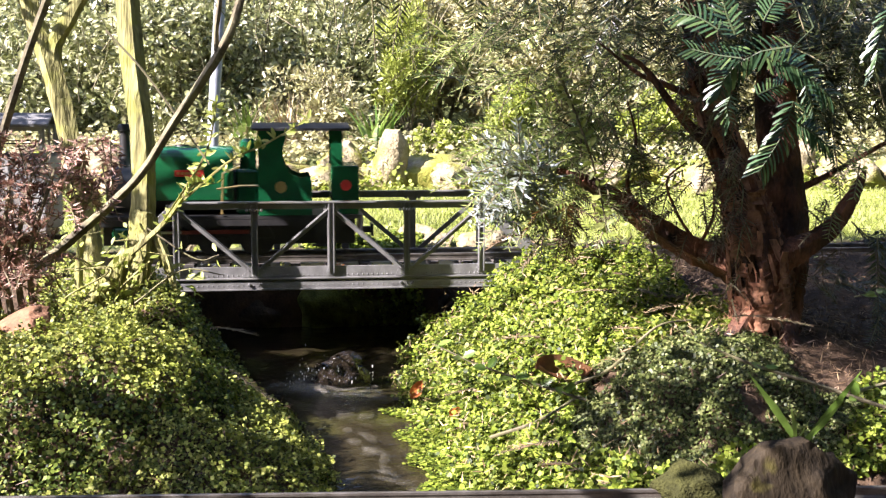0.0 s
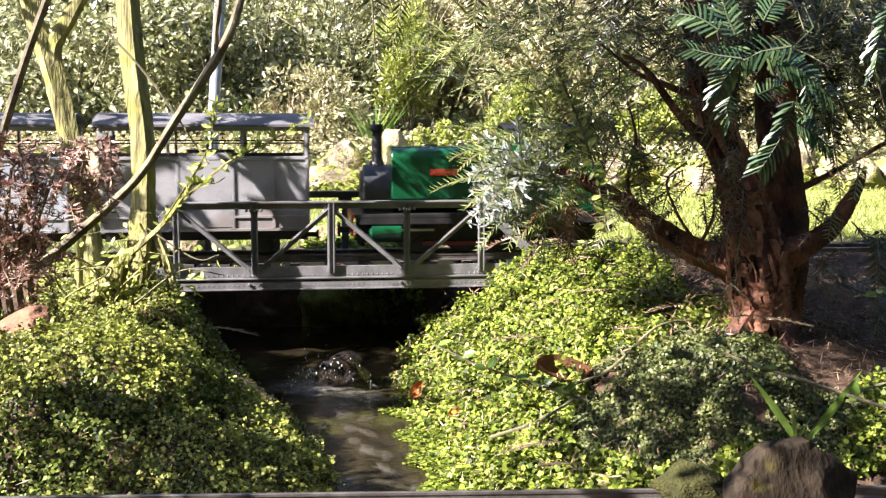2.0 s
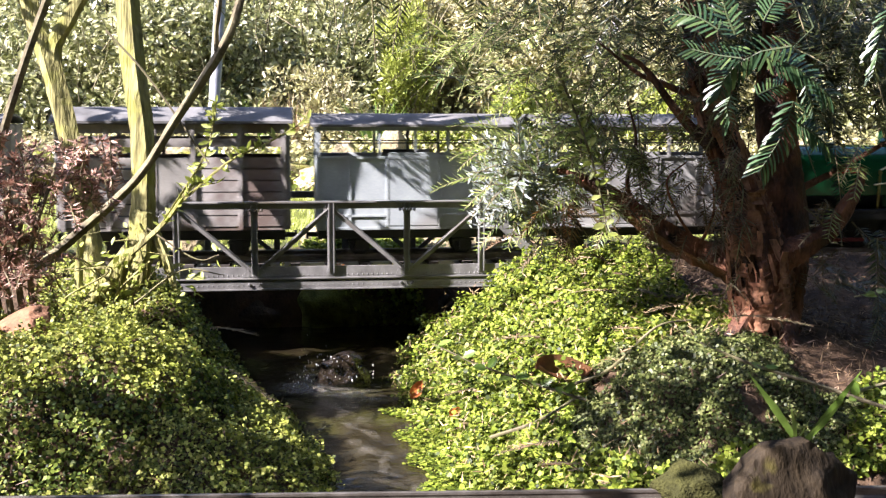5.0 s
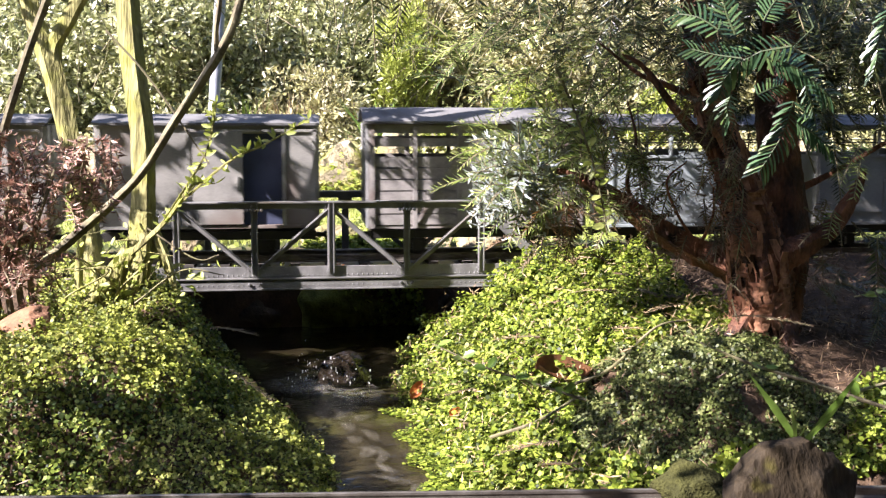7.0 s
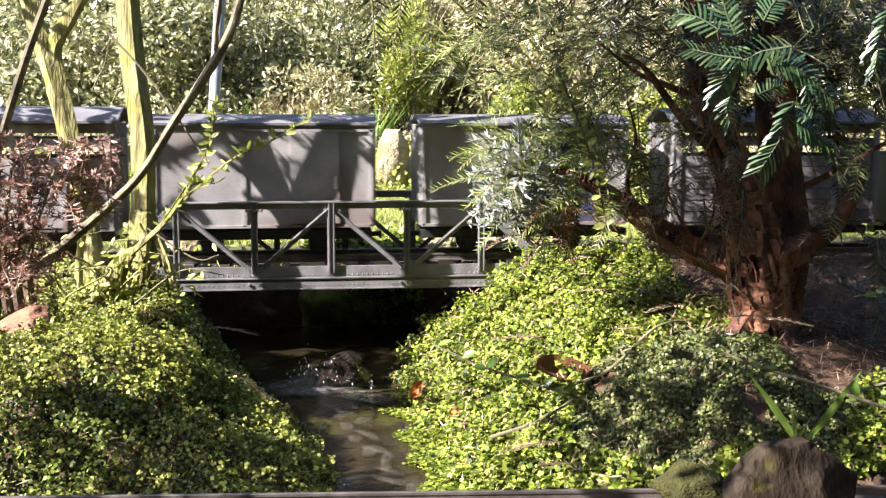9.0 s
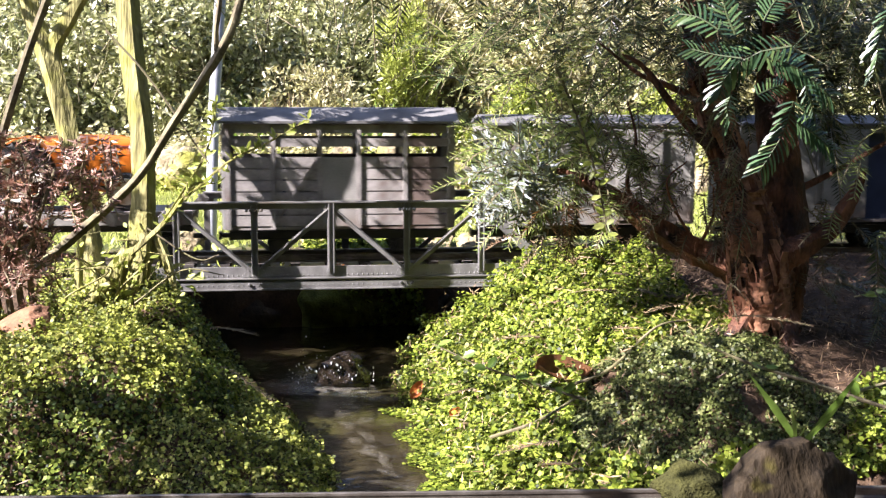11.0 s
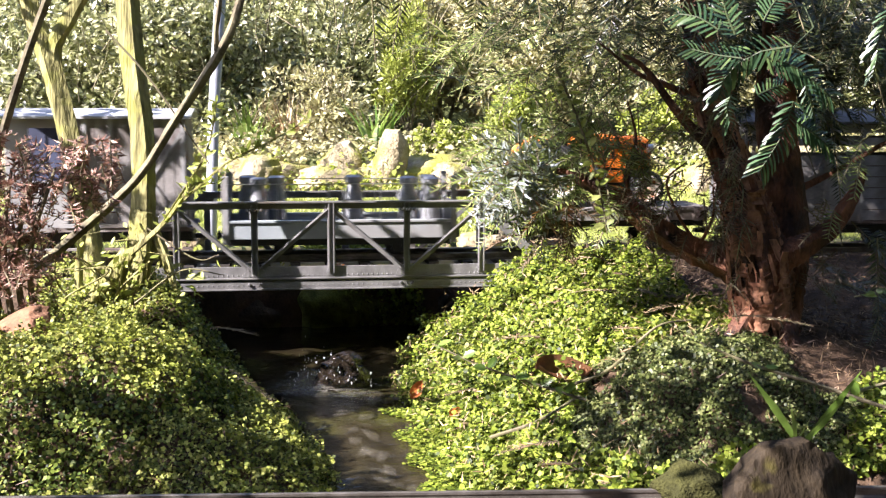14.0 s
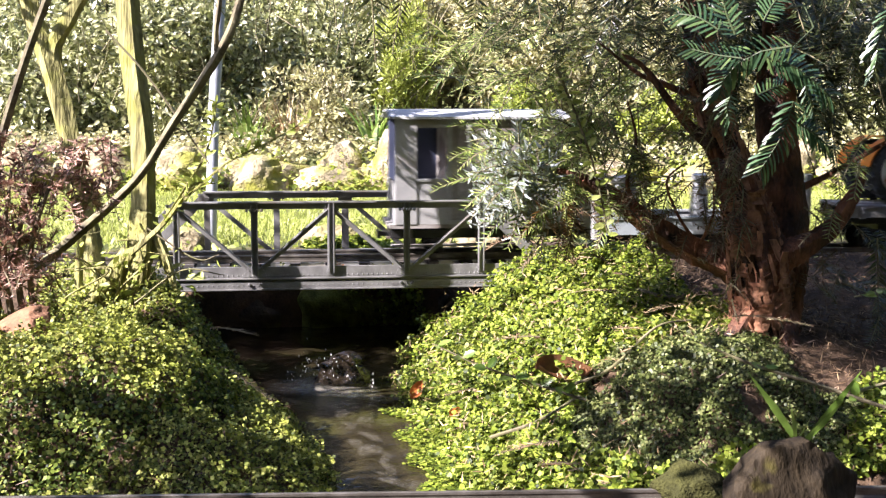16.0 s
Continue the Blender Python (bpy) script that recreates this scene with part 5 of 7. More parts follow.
def crown_points(rng, c, r, n, clumps=26, shell=0.35):
    """Points on the shells of many clumps filling an ellipsoid, with the outward way."""
    d = rand_dirs(rng, clumps)
    cen = d * (rng.uniform(0.25, 1.0, clumps) ** 0.5)[:, None] * np.array(r) * 0.8 + np.array(c)
    k = rng.integers(0, clumps, n)
    o = rand_dirs(rng, n)
    size = rng.uniform(0.75, 1.25, clumps)[k] * shell * min(r)
    pos = cen[k] + o * (size * rng.uniform(0.55, 1.05, n))[:, None]
    return pos, o


def shrub(name, c, r, n, leaf, size, material, label, seed, up_bias=0.5, clumps=26, stems=5, shell=0.42, droop=-0.1):
    g = np.random.default_rng(seed)
    gz = float(height(np.array(c[0]), np.array(c[1])))
    v = thing(name, pose(c[0], c[1], gz), label, "shrub", "shrubs behind the lawn")
    loc = (0, 0, c[2] - gz)
    n = int(n * 1.35)
    size = size * 0.86
    pos, o = crown_points(g, loc, r, n, clumps, shell)
    pos[:, 2] = np.maximum(pos[:, 2], 0.004)
    up = o + np.array([0, 0, up_bias]) + 0.5 * rand_dirs(g, n)
    along = o + 0.9 * rand_dirs(g, n) + np.array([0, 0, droop])
    scatter("crown", leaf, pos, along, up, g.uniform(0.7, 1.3, n) * size, material, v)
    tw = bmesh.new()                             # bare twigs among the leaves
    for i in range(75):
        e = np.array(loc) + rand_dirs(g, 1)[0] * np.array(r) * g.uniform(0.5, 1.02)
        q = e + np.array((g.normal(0, 0.3), -0.2 + g.normal(0, 0.2), 0.6 + g.normal(0, 0.4))) * r[2] * 0.5
        m_ = (e + q) / 2 + g.normal(0, 0.008, 3)
        if e[2] > 0.01:
            tube(tw, [e, m_, q], [0.0020, 0.0014, 0.0006], 4, caps=False)
    part("twigwork", tw, M_TWIG, v)["kind"] = "stuff"
    for i in range(stems):
        e = np.array(loc) + rand_dirs(g, 1)[0] * np.array(r) * 0.6
        bm = bmesh.new()
        limb(bm, [(0.01 * i - 0.02, 0, -0.01, 0.006), (e[0] * 0.4, e[1] * 0.4, e[2] * 0.5, 0.0045), (*e, 0.002)], 6, 5)
        part("stem", bm, M_TWIG, v)
    return v


def hedge(m, length, tall, seed, label):
    """Thick clipped hedge along x, added to block skylight: uneven core, leaves all over."""
    g = np.random.default_rng(seed)
    v = thing("added_hedge", m, label, "hedge", "hedges round the garden", "structure")
    bm = bmesh.new()
    n, ring = int(length / 0.12), ((-0.24, -0.05), (-0.30, 0.3 * tall), (-0.26, 0.7 * tall), (-0.17, tall), (0.17, tall), (0.26, 0.7 * tall), (0.30, 0.3 * tall), (0.24, -0.05))
    rows = [[bm.verts.new((-length / 2 + length * i / n, y * (1 + g.normal(0, 0.10)), z * (1 + g.normal(0, 0.025)))) for y, z in ring] for i in range(n + 1)]
    for a, b in zip(rows, rows[1:]):
        for k in range(7):
            bm.faces.new((a[k], a[k + 1], b[k + 1], b[k]))
    bm.faces.new(rows[0])
    bm.faces.new(rows[-1])
    # near-black core stands in for the shade between the leaves
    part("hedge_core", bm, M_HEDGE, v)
    k = int(length * tall * 900)
    side = g.choice((-1, 1), k)
    z = g.uniform(0, 1.03, k) * tall
    flat = g.uniform(size=k) < 0.12
    z[flat] = tall * g.uniform(0.98, 1.04, flat.sum())
    y = side * np.interp(z / tall, (0, 0.3, 0.7, 1.0), (0.26, 0.33, 0.29, 0.19)) * g.uniform(0.92, 1.08, k)
    y[flat] = g.uniform(-0.19, 0.19, flat.sum())
    pos = np.stack([g.uniform(-length / 2, length / 2, k), y, z], -1)
    scatter("hedge_leaves", leaf_shape(1, 0.5, 0.14), pos, rand_dirs(g, k) + np.array([0, 0, 0.3]), np.stack([0 * y, np.sign(y), 0.6 + 0 * y], -1) + 0.8 * rand_dirs(g, k), g.uniform(0.035, 0.06, k), L_HEDGE, v)["kind"] = "stuff"
    return v


# unseen hedges added to cut skylight on the sides that face the camera
hedge(pose(0, -2.75, -0.12), 7.4, 2.7, 61, "tall dark clipped evergreen hedge added out of view to cut skylight")
hedge(pose(3.7, 0.3, -0.10, 0, 0, 90), 5.4, 2.5, 62, "tall dark clipped evergreen hedge added out of view to cut skylight")
hedge(pose(-3.9, 0.3, -0.10, 0, 0, 90), 5.4, 1.7, 63, "lower dark clipped evergreen hedge added out of view to cut skylight")
# back hedge added to keep bright sky out of the water's reflection
hedge(pose(0, 3.5, 0.55), 7.4, 2.2, 64, "tall dark evergreen hedge added behind the shrubs to hide the sky")

BROAD, SMALL = leaf_shape(1.0, 0.48, 0.14), leaf_shape(1.0, 0.55, 0.12)
shrub("laurel_shrub", (-0.75, 1.95, 0.24), (0.36, 0.26, 0.34), 9500, BROAD, 0.025, L_LAUREL, "glossy broad-leaved evergreen shrub", 1)
shrub("laurel_shrub", (-0.32, 1.75, 0.26), (0.30, 0.22, 0.30), 9500, BROAD, 0.022, L_LAUREL, "dense glossy evergreen shrub, leaf sheen put into its pale tones", 2)
shrub("laurel_shrub", (0.08, 1.90, 0.30), (0.28, 0.22, 0.28), 9000, BROAD, 0.021, L_LAUREL, "glossy evergreen shrub behind the garden wall", 3)
shrub("olive_shrub", (-0.02, 1.62, 0.15), (0.20, 0.13, 0.13), 3600, leaf_shape(1, 0.30, 0.1), 0.022, L_OLIVE, "twiggy olive green low shrub", 4)
shrub("golden_conifer", (0.275, 1.76, 0.29), (0.10, 0.09, 0.20), 7000, needle_shape(1, 0.28), 0.016, L_BRIGHT, "feathery yellow green upright conifer", 5, 0.8, 40, 4, 0.5, 0.6)
shrub("olive_shrub", (0.70, 1.85, 0.27), (0.30, 0.22, 0.28), 9000, BROAD, 0.020, L_OLIVE, "dense olive leaved shrub with dead twigs", 6)
shrub("olive_shrub", (1.15, 1.75, 0.26), (0.32, 0.22, 0.30), 9000, SMALL, 0.019, L_OLIVE, "pale olive shrub in full sun", 7)
shrub("laurel_shrub", (1.65, 1.75, 0.26), (0.34, 0.24, 0.32), 8000, BROAD, 0.023, L_LAUREL, "glossy evergreen shrub beside the garden wall", 8)
shrub("olive_shrub", (0.40, 1.98, 0.34), (0.22, 0.16, 0.24), 6000, SMALL, 0.020, L_OLIVE, "olive green shrub with reddish dead twigs", 13)
shrub("box_bush", (0.55, 1.47, 0.15), (0.10, 0.08, 0.075), 3800, SMALL, 0.013, L_BRIGHT, "rounded pale yellow green bush", 9)
shrub("low_hedge", (0.345, 1.40, 0.085), (0.15, 0.07, 0.045), 3600, SMALL, 0.013, L_BRIGHT, "low clipped yellow green bush on the wall", 10)
shrub("box_bush", (0.90, 1.43, 0.14), (0.12, 0.09, 0.085), 3000, SMALL, 0.014, L_BRIGHT, "rounded bright green bush", 12)
for i, (x, y, z, r, m) in enumerate(((-1.1, 2.5, 0.55, 0.5, L_LAUREL), (-0.5, 2.5, 0.62, 0.45, L_LAUREL), (0.1, 2.55, 0.62, 0.45, L_OLIVE), (0.7, 2.5, 0.60, 0.45, L_OLIVE), (1.3, 2.45, 0.6, 0.45, L_OLIVE), (1.9, 2.4, 0.6, 0.5, L_LAUREL))):
    shrub("background_shrub", (x, y, z), (r, 0.3, 0.38), 9500, BROAD, 0.026, m, "tall evergreen shrub at the back of the garden", 40 + i, clumps=34)


# blades in clumps
def strap_clump(name, x, y, n, length, width, material, label, seed, spread_=0.5):
    g = np.random.default_rng(seed)
    V, _ = blade_shape(1.0, width / length, 0.5)
    F4 = np.array([(0, 1, 2, 3), (3, 2, 4, 5), (5, 4, 6, 6)])
    base = np.stack([x + g.normal(0, 0.012, n), y + g.normal(0, 0.012, n), np.full(n, float(height(np.array(x), np.array(y))) - 0.003)], -1)
    d = np.stack([g.normal(0, spread_, n), g.normal(0, spread_ * 0.7, n), np.ones(n)], -1)
    upv = d * np.array([1, 1, 0]) * -1 + np.array([0, 0, 0.8])
    V4 = np.array([(0, -0.5, 0), (0, 0.5, 0), (0.5, 0.42, 0), (0.5, -0.42, 0), (0.5, 0.42, 0), (0.5, -0.42, 0), (1, 0.02, -0.14), (1, -0.02, -0.14)]) * (1, width / length, 1)
    ob = scatter(name, (V4, np.array([(0, 1, 2, 3), (5, 4, 6, 7)])), base, d, upv, g.uniform(0.7, 1.1, n) * length, material)
    return tagged(ob, label, "plant")


strap_clump("strap_leaf_plant", 0.16, 1.42, 26, 0.17, 0.011, L_STRAP, "clump of long upright strap leaves behind the wall", 3)
strap_clump("strap_leaf_plant", -0.16, 1.50, 22, 0.17, 0.010, L_STRAP, "clump of pale arching strap leaves", 4)
strap_clump("grass_tuft", 0.352, -0.655, 5, 0.062, 0.0062, L_STRAP, "few broad bright grass blades beside the rock", 5, 0.55)


# needle sprays
def spray(acc, p, d, length, g, needle=0.019, gap=0.0026, droop=0.25, up=(0, 0, 1), flat=True, n_side=0):
    """A twig with needles in two ranks, added to acc as (pos, along, up, size)."""
    p, d = np.array(p, float), np.array(d, float)
    d /= np.linalg.norm(d)
    side = np.cross(d, np.array(up, float))
    side /= max(np.linalg.norm(side), 1e-6)
    n = max(int(length / gap), 3)
    path = []
    for i in range(n + 1):
        t = i / n
        q = p + d * length * t - np.array([0, 0, 1]) * droop * length * t * t
        path.append(q)
        s = 1 if i % 2 else -1
        for s in (-1, 1):
            a = side * s * 1.0 + d * (0.55 + 0.5 * t) + g.normal(0, 0.13 if flat else 0.5, 3)
            nn = np.cross(d, side) + g.normal(0, 0.25, 3)
            if not flat:
                a = a + np.array([0, 0, g.uniform(-0.2, 0.9)])
            acc.append((q, a, nn, needle * g.uniform(0.75, 1.1) * (1 - 0.45 * t ** 3)))
    return path


def put_needles(acc, material, parent, name="needles", width=0.13):
    pos, al, up, si = (np.array([a[i] for a in acc]) for i in range(4))
    return scatter(name, needle_shape(1, width), pos, al, up, si, material, parent)


def twig_mesh(paths, parent, material, r=0.0009, name="twigwork"):
    bm = bmesh.new()
    for path in paths:
        step = max(len(path) // 4, 1)
        q = list(path[::step]) + [path[-1]]
        tube(bm, q, [r * (1 - 0.6 * i / len(q)) for i in range(len(q))], 4, caps=False)
    return part(name, bm, material, parent)


# left shrub with pale stems
def tree_left():
    g = random.Random(3)
    v = thing("mossy_shrub_tree", pose(-0.235, -0.235, -0.035), "small tree with pale yellow green mossy stems", "tree")
    o = Vector((-0.235, -0.235, -0.035))

    def stem(name, ctrl, material, seg=14, w=0.17):
        bm = bmesh.new()
        limb(bm, [(a - o.x, b - o.y, c - o.z, r) for a, b, c, r in ctrl], seg, 8, w, g)
        return part(name, bm, material, v, smooth=True)
    stem("trunk", [(-0.262, -0.2046, -0.06, 0.020), (-0.2719, -0.2046, -0.0294, 0.0145), (-0.2802, -0.1927, 0.056, 0.0115), (-0.298, -0.1784, 0.1508, 0.0121), (-0.319, -0.1653, 0.233, 0.0128), (-0.3403, -0.1545, 0.2962, 0.0108), (-0.36, -0.145, 0.42, 0.009), (-0.38, -0.13, 0.60, 0.006)], M_BARK)
    stem("limb", [(-0.3111, -0.1695, 0.2077, 0.0077), (-0.3125, -0.1645, 0.2457, 0.0089), (-0.2931, -0.1626, 0.2805, 0.0083), (-0.26, -0.16, 0.35, 0.0070), (-0.23, -0.15, 0.48, 0.004)], M_BARK)
    stem("trunk", [(-0.232, -0.251, -0.06, 0.024), (-0.2240, -0.251, -0.0259, 0.018), (-0.2107, -0.2433, 0.0478, 0.0136), (-0.2089, -0.2319, 0.1398, 0.0124), (-0.2177, -0.2206, 0.2195, 0.013), (-0.2235, -0.2105, 0.2931, 0.0124), (-0.23, -0.20, 0.42, 0.010), (-0.22, -0.19, 0.62, 0.006)], M_BARK)
    for c in ([(-0.2070, -0.2500, 0.0648, 0.0104), (-0.2174, -0.2520, 0.0312, 0.0098), (-0.2385, -0.2580, 0.0013, 0.0104), (-0.2565, -0.2620, -0.0194, 0.0079), (-0.2709, -0.2680, -0.0366, 0.0036)],
              [(-0.2060, -0.2500, 0.0586, 0.0111), (-0.2077, -0.2540, 0.0250, 0.0111), (-0.2175, -0.2600, -0.0050, 0.0117), (-0.2224, -0.2660, -0.0318, 0.0073)],
              [(-0.2083, -0.2500, 0.0617, 0.0074), (-0.1901, -0.2560, 0.0250, 0.0055), (-0.1811, -0.2620, 0.0009, 0.0043), (-0.1737, -0.2700, -0.0198, 0.0018)],
              [(-0.2735, -0.2050, 0.0487, 0.0108), (-0.2690, -0.2100, 0.0142, 0.0127), (-0.2657, -0.2150, -0.0171, 0.0152), (-0.2621, -0.2200, -0.0420, 0.0139)],
              [(-0.2725, -0.2400, 0.0492, 0.0037), (-0.2779, -0.2430, 0.0186, 0.0037), (-0.2797, -0.2460, -0.0121, 0.0043), (-0.2761, -0.2500, -0.0302, 0.0031)]):
        stem("root_flare", c, M_BARK, 12, 0.25)
    stem("branch", [(-0.307, -0.337, 0.0128, 0.0043), (-0.2698, -0.3378, 0.044, 0.0048), (-0.204, -0.3387, 0.1036, 0.0043), (-0.1637, -0.3363, 0.1631, 0.0043), (-0.1204, -0.3336, 0.2282, 0.0048), (-0.1001, -0.3304, 0.2735, 0.0043), (-0.08, -0.32, 0.36, 0.0039), (-0.06, -0.31, 0.5, 0.003)], M_TWIG, 9)
    stem("branch", [(-0.121, -0.3335, 0.2282, 0.0034), (-0.1218, -0.3302, 0.2537, 0.0028), (-0.1172, -0.3247, 0.3018, 0.0028), (-0.12, -0.32, 0.42, 0.002)], M_TWIG, 7)
    stem("branch", [(-0.335, -0.405, 0.09, 0.004), (-0.3193, -0.3999, 0.1455, 0.0037), (-0.3028, -0.3953, 0.1983, 0.0037), (-0.2864, -0.3914, 0.2458, 0.0037), (-0.25, -0.385, 0.34, 0.0037)], M_TWIG, 7)
    for k in range(10):                          # loose strips and dry shoots at the base
        a, r0 = g.uniform(-0.045, 0.065), g.uniform(0.0006, 0.0018)
        x0, z1 = -0.235 + a, g.uniform(0.0, 0.07)
        stem("dry_shoot", [(x0, -0.262, -0.045, r0), (x0 + g.uniform(-0.03, 0.03), -0.275, -0.03 + z1 * 0.4, r0), (x0 + g.uniform(-0.05, 0.06), -0.285 + g.uniform(-0.02, 0.02), z1 * 0.6, r0 * 0.8), (x0 + g.uniform(-0.06, 0.08), -0.29, z1 * g.uniform(0.1, 0.8), r0 * 0.4)], M_BARK, 5)
    for c in ([(-0.215, -0.29, -0.03, 0.0012), (-0.165, -0.295, 0.005, 0.001), (-0.12, -0.30, 0.0, 0.0005)], [(-0.20, -0.29, 0.05, 0.001), (-0.15, -0.30, 0.018, 0.0009), (-0.125, -0.30, 0.022, 0.0005)],
              [(-0.2315, -0.3187, 0.2539, 0.0014), (-0.1881, -0.3275, 0.2044, 0.0012), (-0.1304, -0.3436, 0.1201, 0.0009)]):
        stem("dry_shoot", c, M_TWIG, 5)
    twigs = ([(-0.1837, -0.3069, 0.0542, 0.0018), (-0.1569, -0.3051, 0.0952, 0.0015), (-0.136, -0.3034, 0.1303, 0.0013), (-0.1279, -0.3003, 0.1625, 0.0009), (-0.1247, -0.2981, 0.183, 0.0006)],
             [(-0.1807, -0.3062, 0.063, 0.0018), (-0.1156, -0.3074, 0.1187, 0.0015), (-0.0745, -0.3101, 0.1393, 0.0013), (-0.0303, -0.3125, 0.1645, 0.0007)],
             [(-0.2162, -0.3065, 0.0249, 0.0029), (-0.1808, -0.3069, 0.0571, 0.0024), (-0.151, -0.3059, 0.0952, 0.0018), (-0.1276, -0.3085, 0.0982, 0.0006)])
    P, D = [], []
    for c in twigs:
        stem("twig", c, M_BARK, 6)
        for p in smooth_curve(c, 9)[8:]:
            for s in (0, 1):
                P.append([p[0] - o.x, p[1] - o.y, p[2] - o.z])
                D.append([g.uniform(-1, 1), g.uniform(-0.6, 0.4), g.uniform(-0.2, 1)])
    P, D = np.array(P), np.array(D)
    gg = np.random.default_rng(5)
    nb = 200
    pb = np.stack([gg.normal(0.012, 0.036, nb), gg.normal(-0.030, 0.016, nb), np.abs(gg.normal(0, 0.034, nb)) + 0.002], -1)
    scatter("base_leaves", leaf_shape(1, 0.42, 0.12), pb, rand_dirs(gg, nb) + np.array([0.2, -0.3, 0.3]), rand_dirs(gg, nb) + np.array([-0.4, -0.4, 0.8]), gg.uniform(0.007, 0.016, nb), L_GRASS, v)
    scatter("twig_leaves", leaf_shape(1, 0.36, 0.12), P, D, rand_dirs(gg, len(P)) + np.array([0, -0.3, 0.8]), gg.uniform(0.007, 0.015, len(P)), L_GRASS, v)
    # unseen crown above, thinned where sun should reach train and bridge
    pos, out = crown_points(gg, (-0.36, 0.02, 0.54), (0.38, 0.17, 0.12), 520, 26, 0.17)
    gap = (pos[:, 0] > -0.38) & (pos[:, 0] < -0.20) & (gg.uniform(size=len(pos)) < 0.85) | (pos[:, 1] < -0.06) & (gg.uniform(size=len(pos)) < 0.93)
    pos, out = pos[~gap], out[~gap]
    # limbs added to carry the unseen foliage
    for c in ([(-0.36, -0.145, 0.42, 0.009), (-0.50, -0.16, 0.50, 0.006), (-0.80, -0.18, 0.56, 0.003)], [(-0.307, -0.337, 0.0128, 0.0051), (-0.40, -0.45, 0.20, 0.008), (-0.52, -0.75, 0.48, 0.006), (-0.62, -0.95, 0.54, 0.003)],
              [(-0.38, -0.13, 0.60, 0.006), (-0.60, -0.24, 0.56, 0.004), (-0.85, -0.26, 0.50, 0.002)]):
        stem("limb", c, M_TWIG, 8)
    # unseen clumps added to shade the mounds, boulder and water
    p2, o2 = crown_points(gg, (-0.23, -0.69, 0.56), (0.27, 0.15, 0.10), 430, 32, 0.38)
    p3, o3 = crown_points(gg, (-0.685, -0.668, 0.56), (0.10, 0.042, 0.04), 240, 18, 0.9)
    p2, o2 = np.concatenate([p2, p3]), np.concatenate([o2, o3])
    p4, o4 = crown_points(gg, (-0.575, -0.19, 0.535), (0.09, 0.036, 0.040), 150, 14, 0.75)
    pos, out = np.concatenate([pos, p2, p4]), np.concatenate([out, o2, o4])
    acc, paths = [], []
    # unseen sprays added to streak the train with shade
    for _ in range(34):
        p = np.array((-0.30, -0.155, 0.375)) + gg.uniform(-1, 1, 3) * np.array((0.13, 0.035, 0.03)) - np.array(o)
        paths.append(spray(acc, p, np.array((0.7, 0.1, -0.35)) + gg.normal(0, 0.25, 3), gg.uniform(0.05, 0.10), gg, 0.020, 0.0045, 0.05))
    put_needles(acc, L_NEEDLE, v, "shade_sprays", 0.22)
    twig_mesh(paths, v, M_TWIG)["kind"] = "stuff"
    scatter("crown", leaf_shape(1, 0.40, 0.12), pos, out + rand_dirs(gg, len(pos)), rand_dirs(gg, len(pos)) + np.array([0, 0, 0.8]), gg.uniform(0.020, 0.038, len(pos)), L_GRASS, v)
    return v


tree_left()


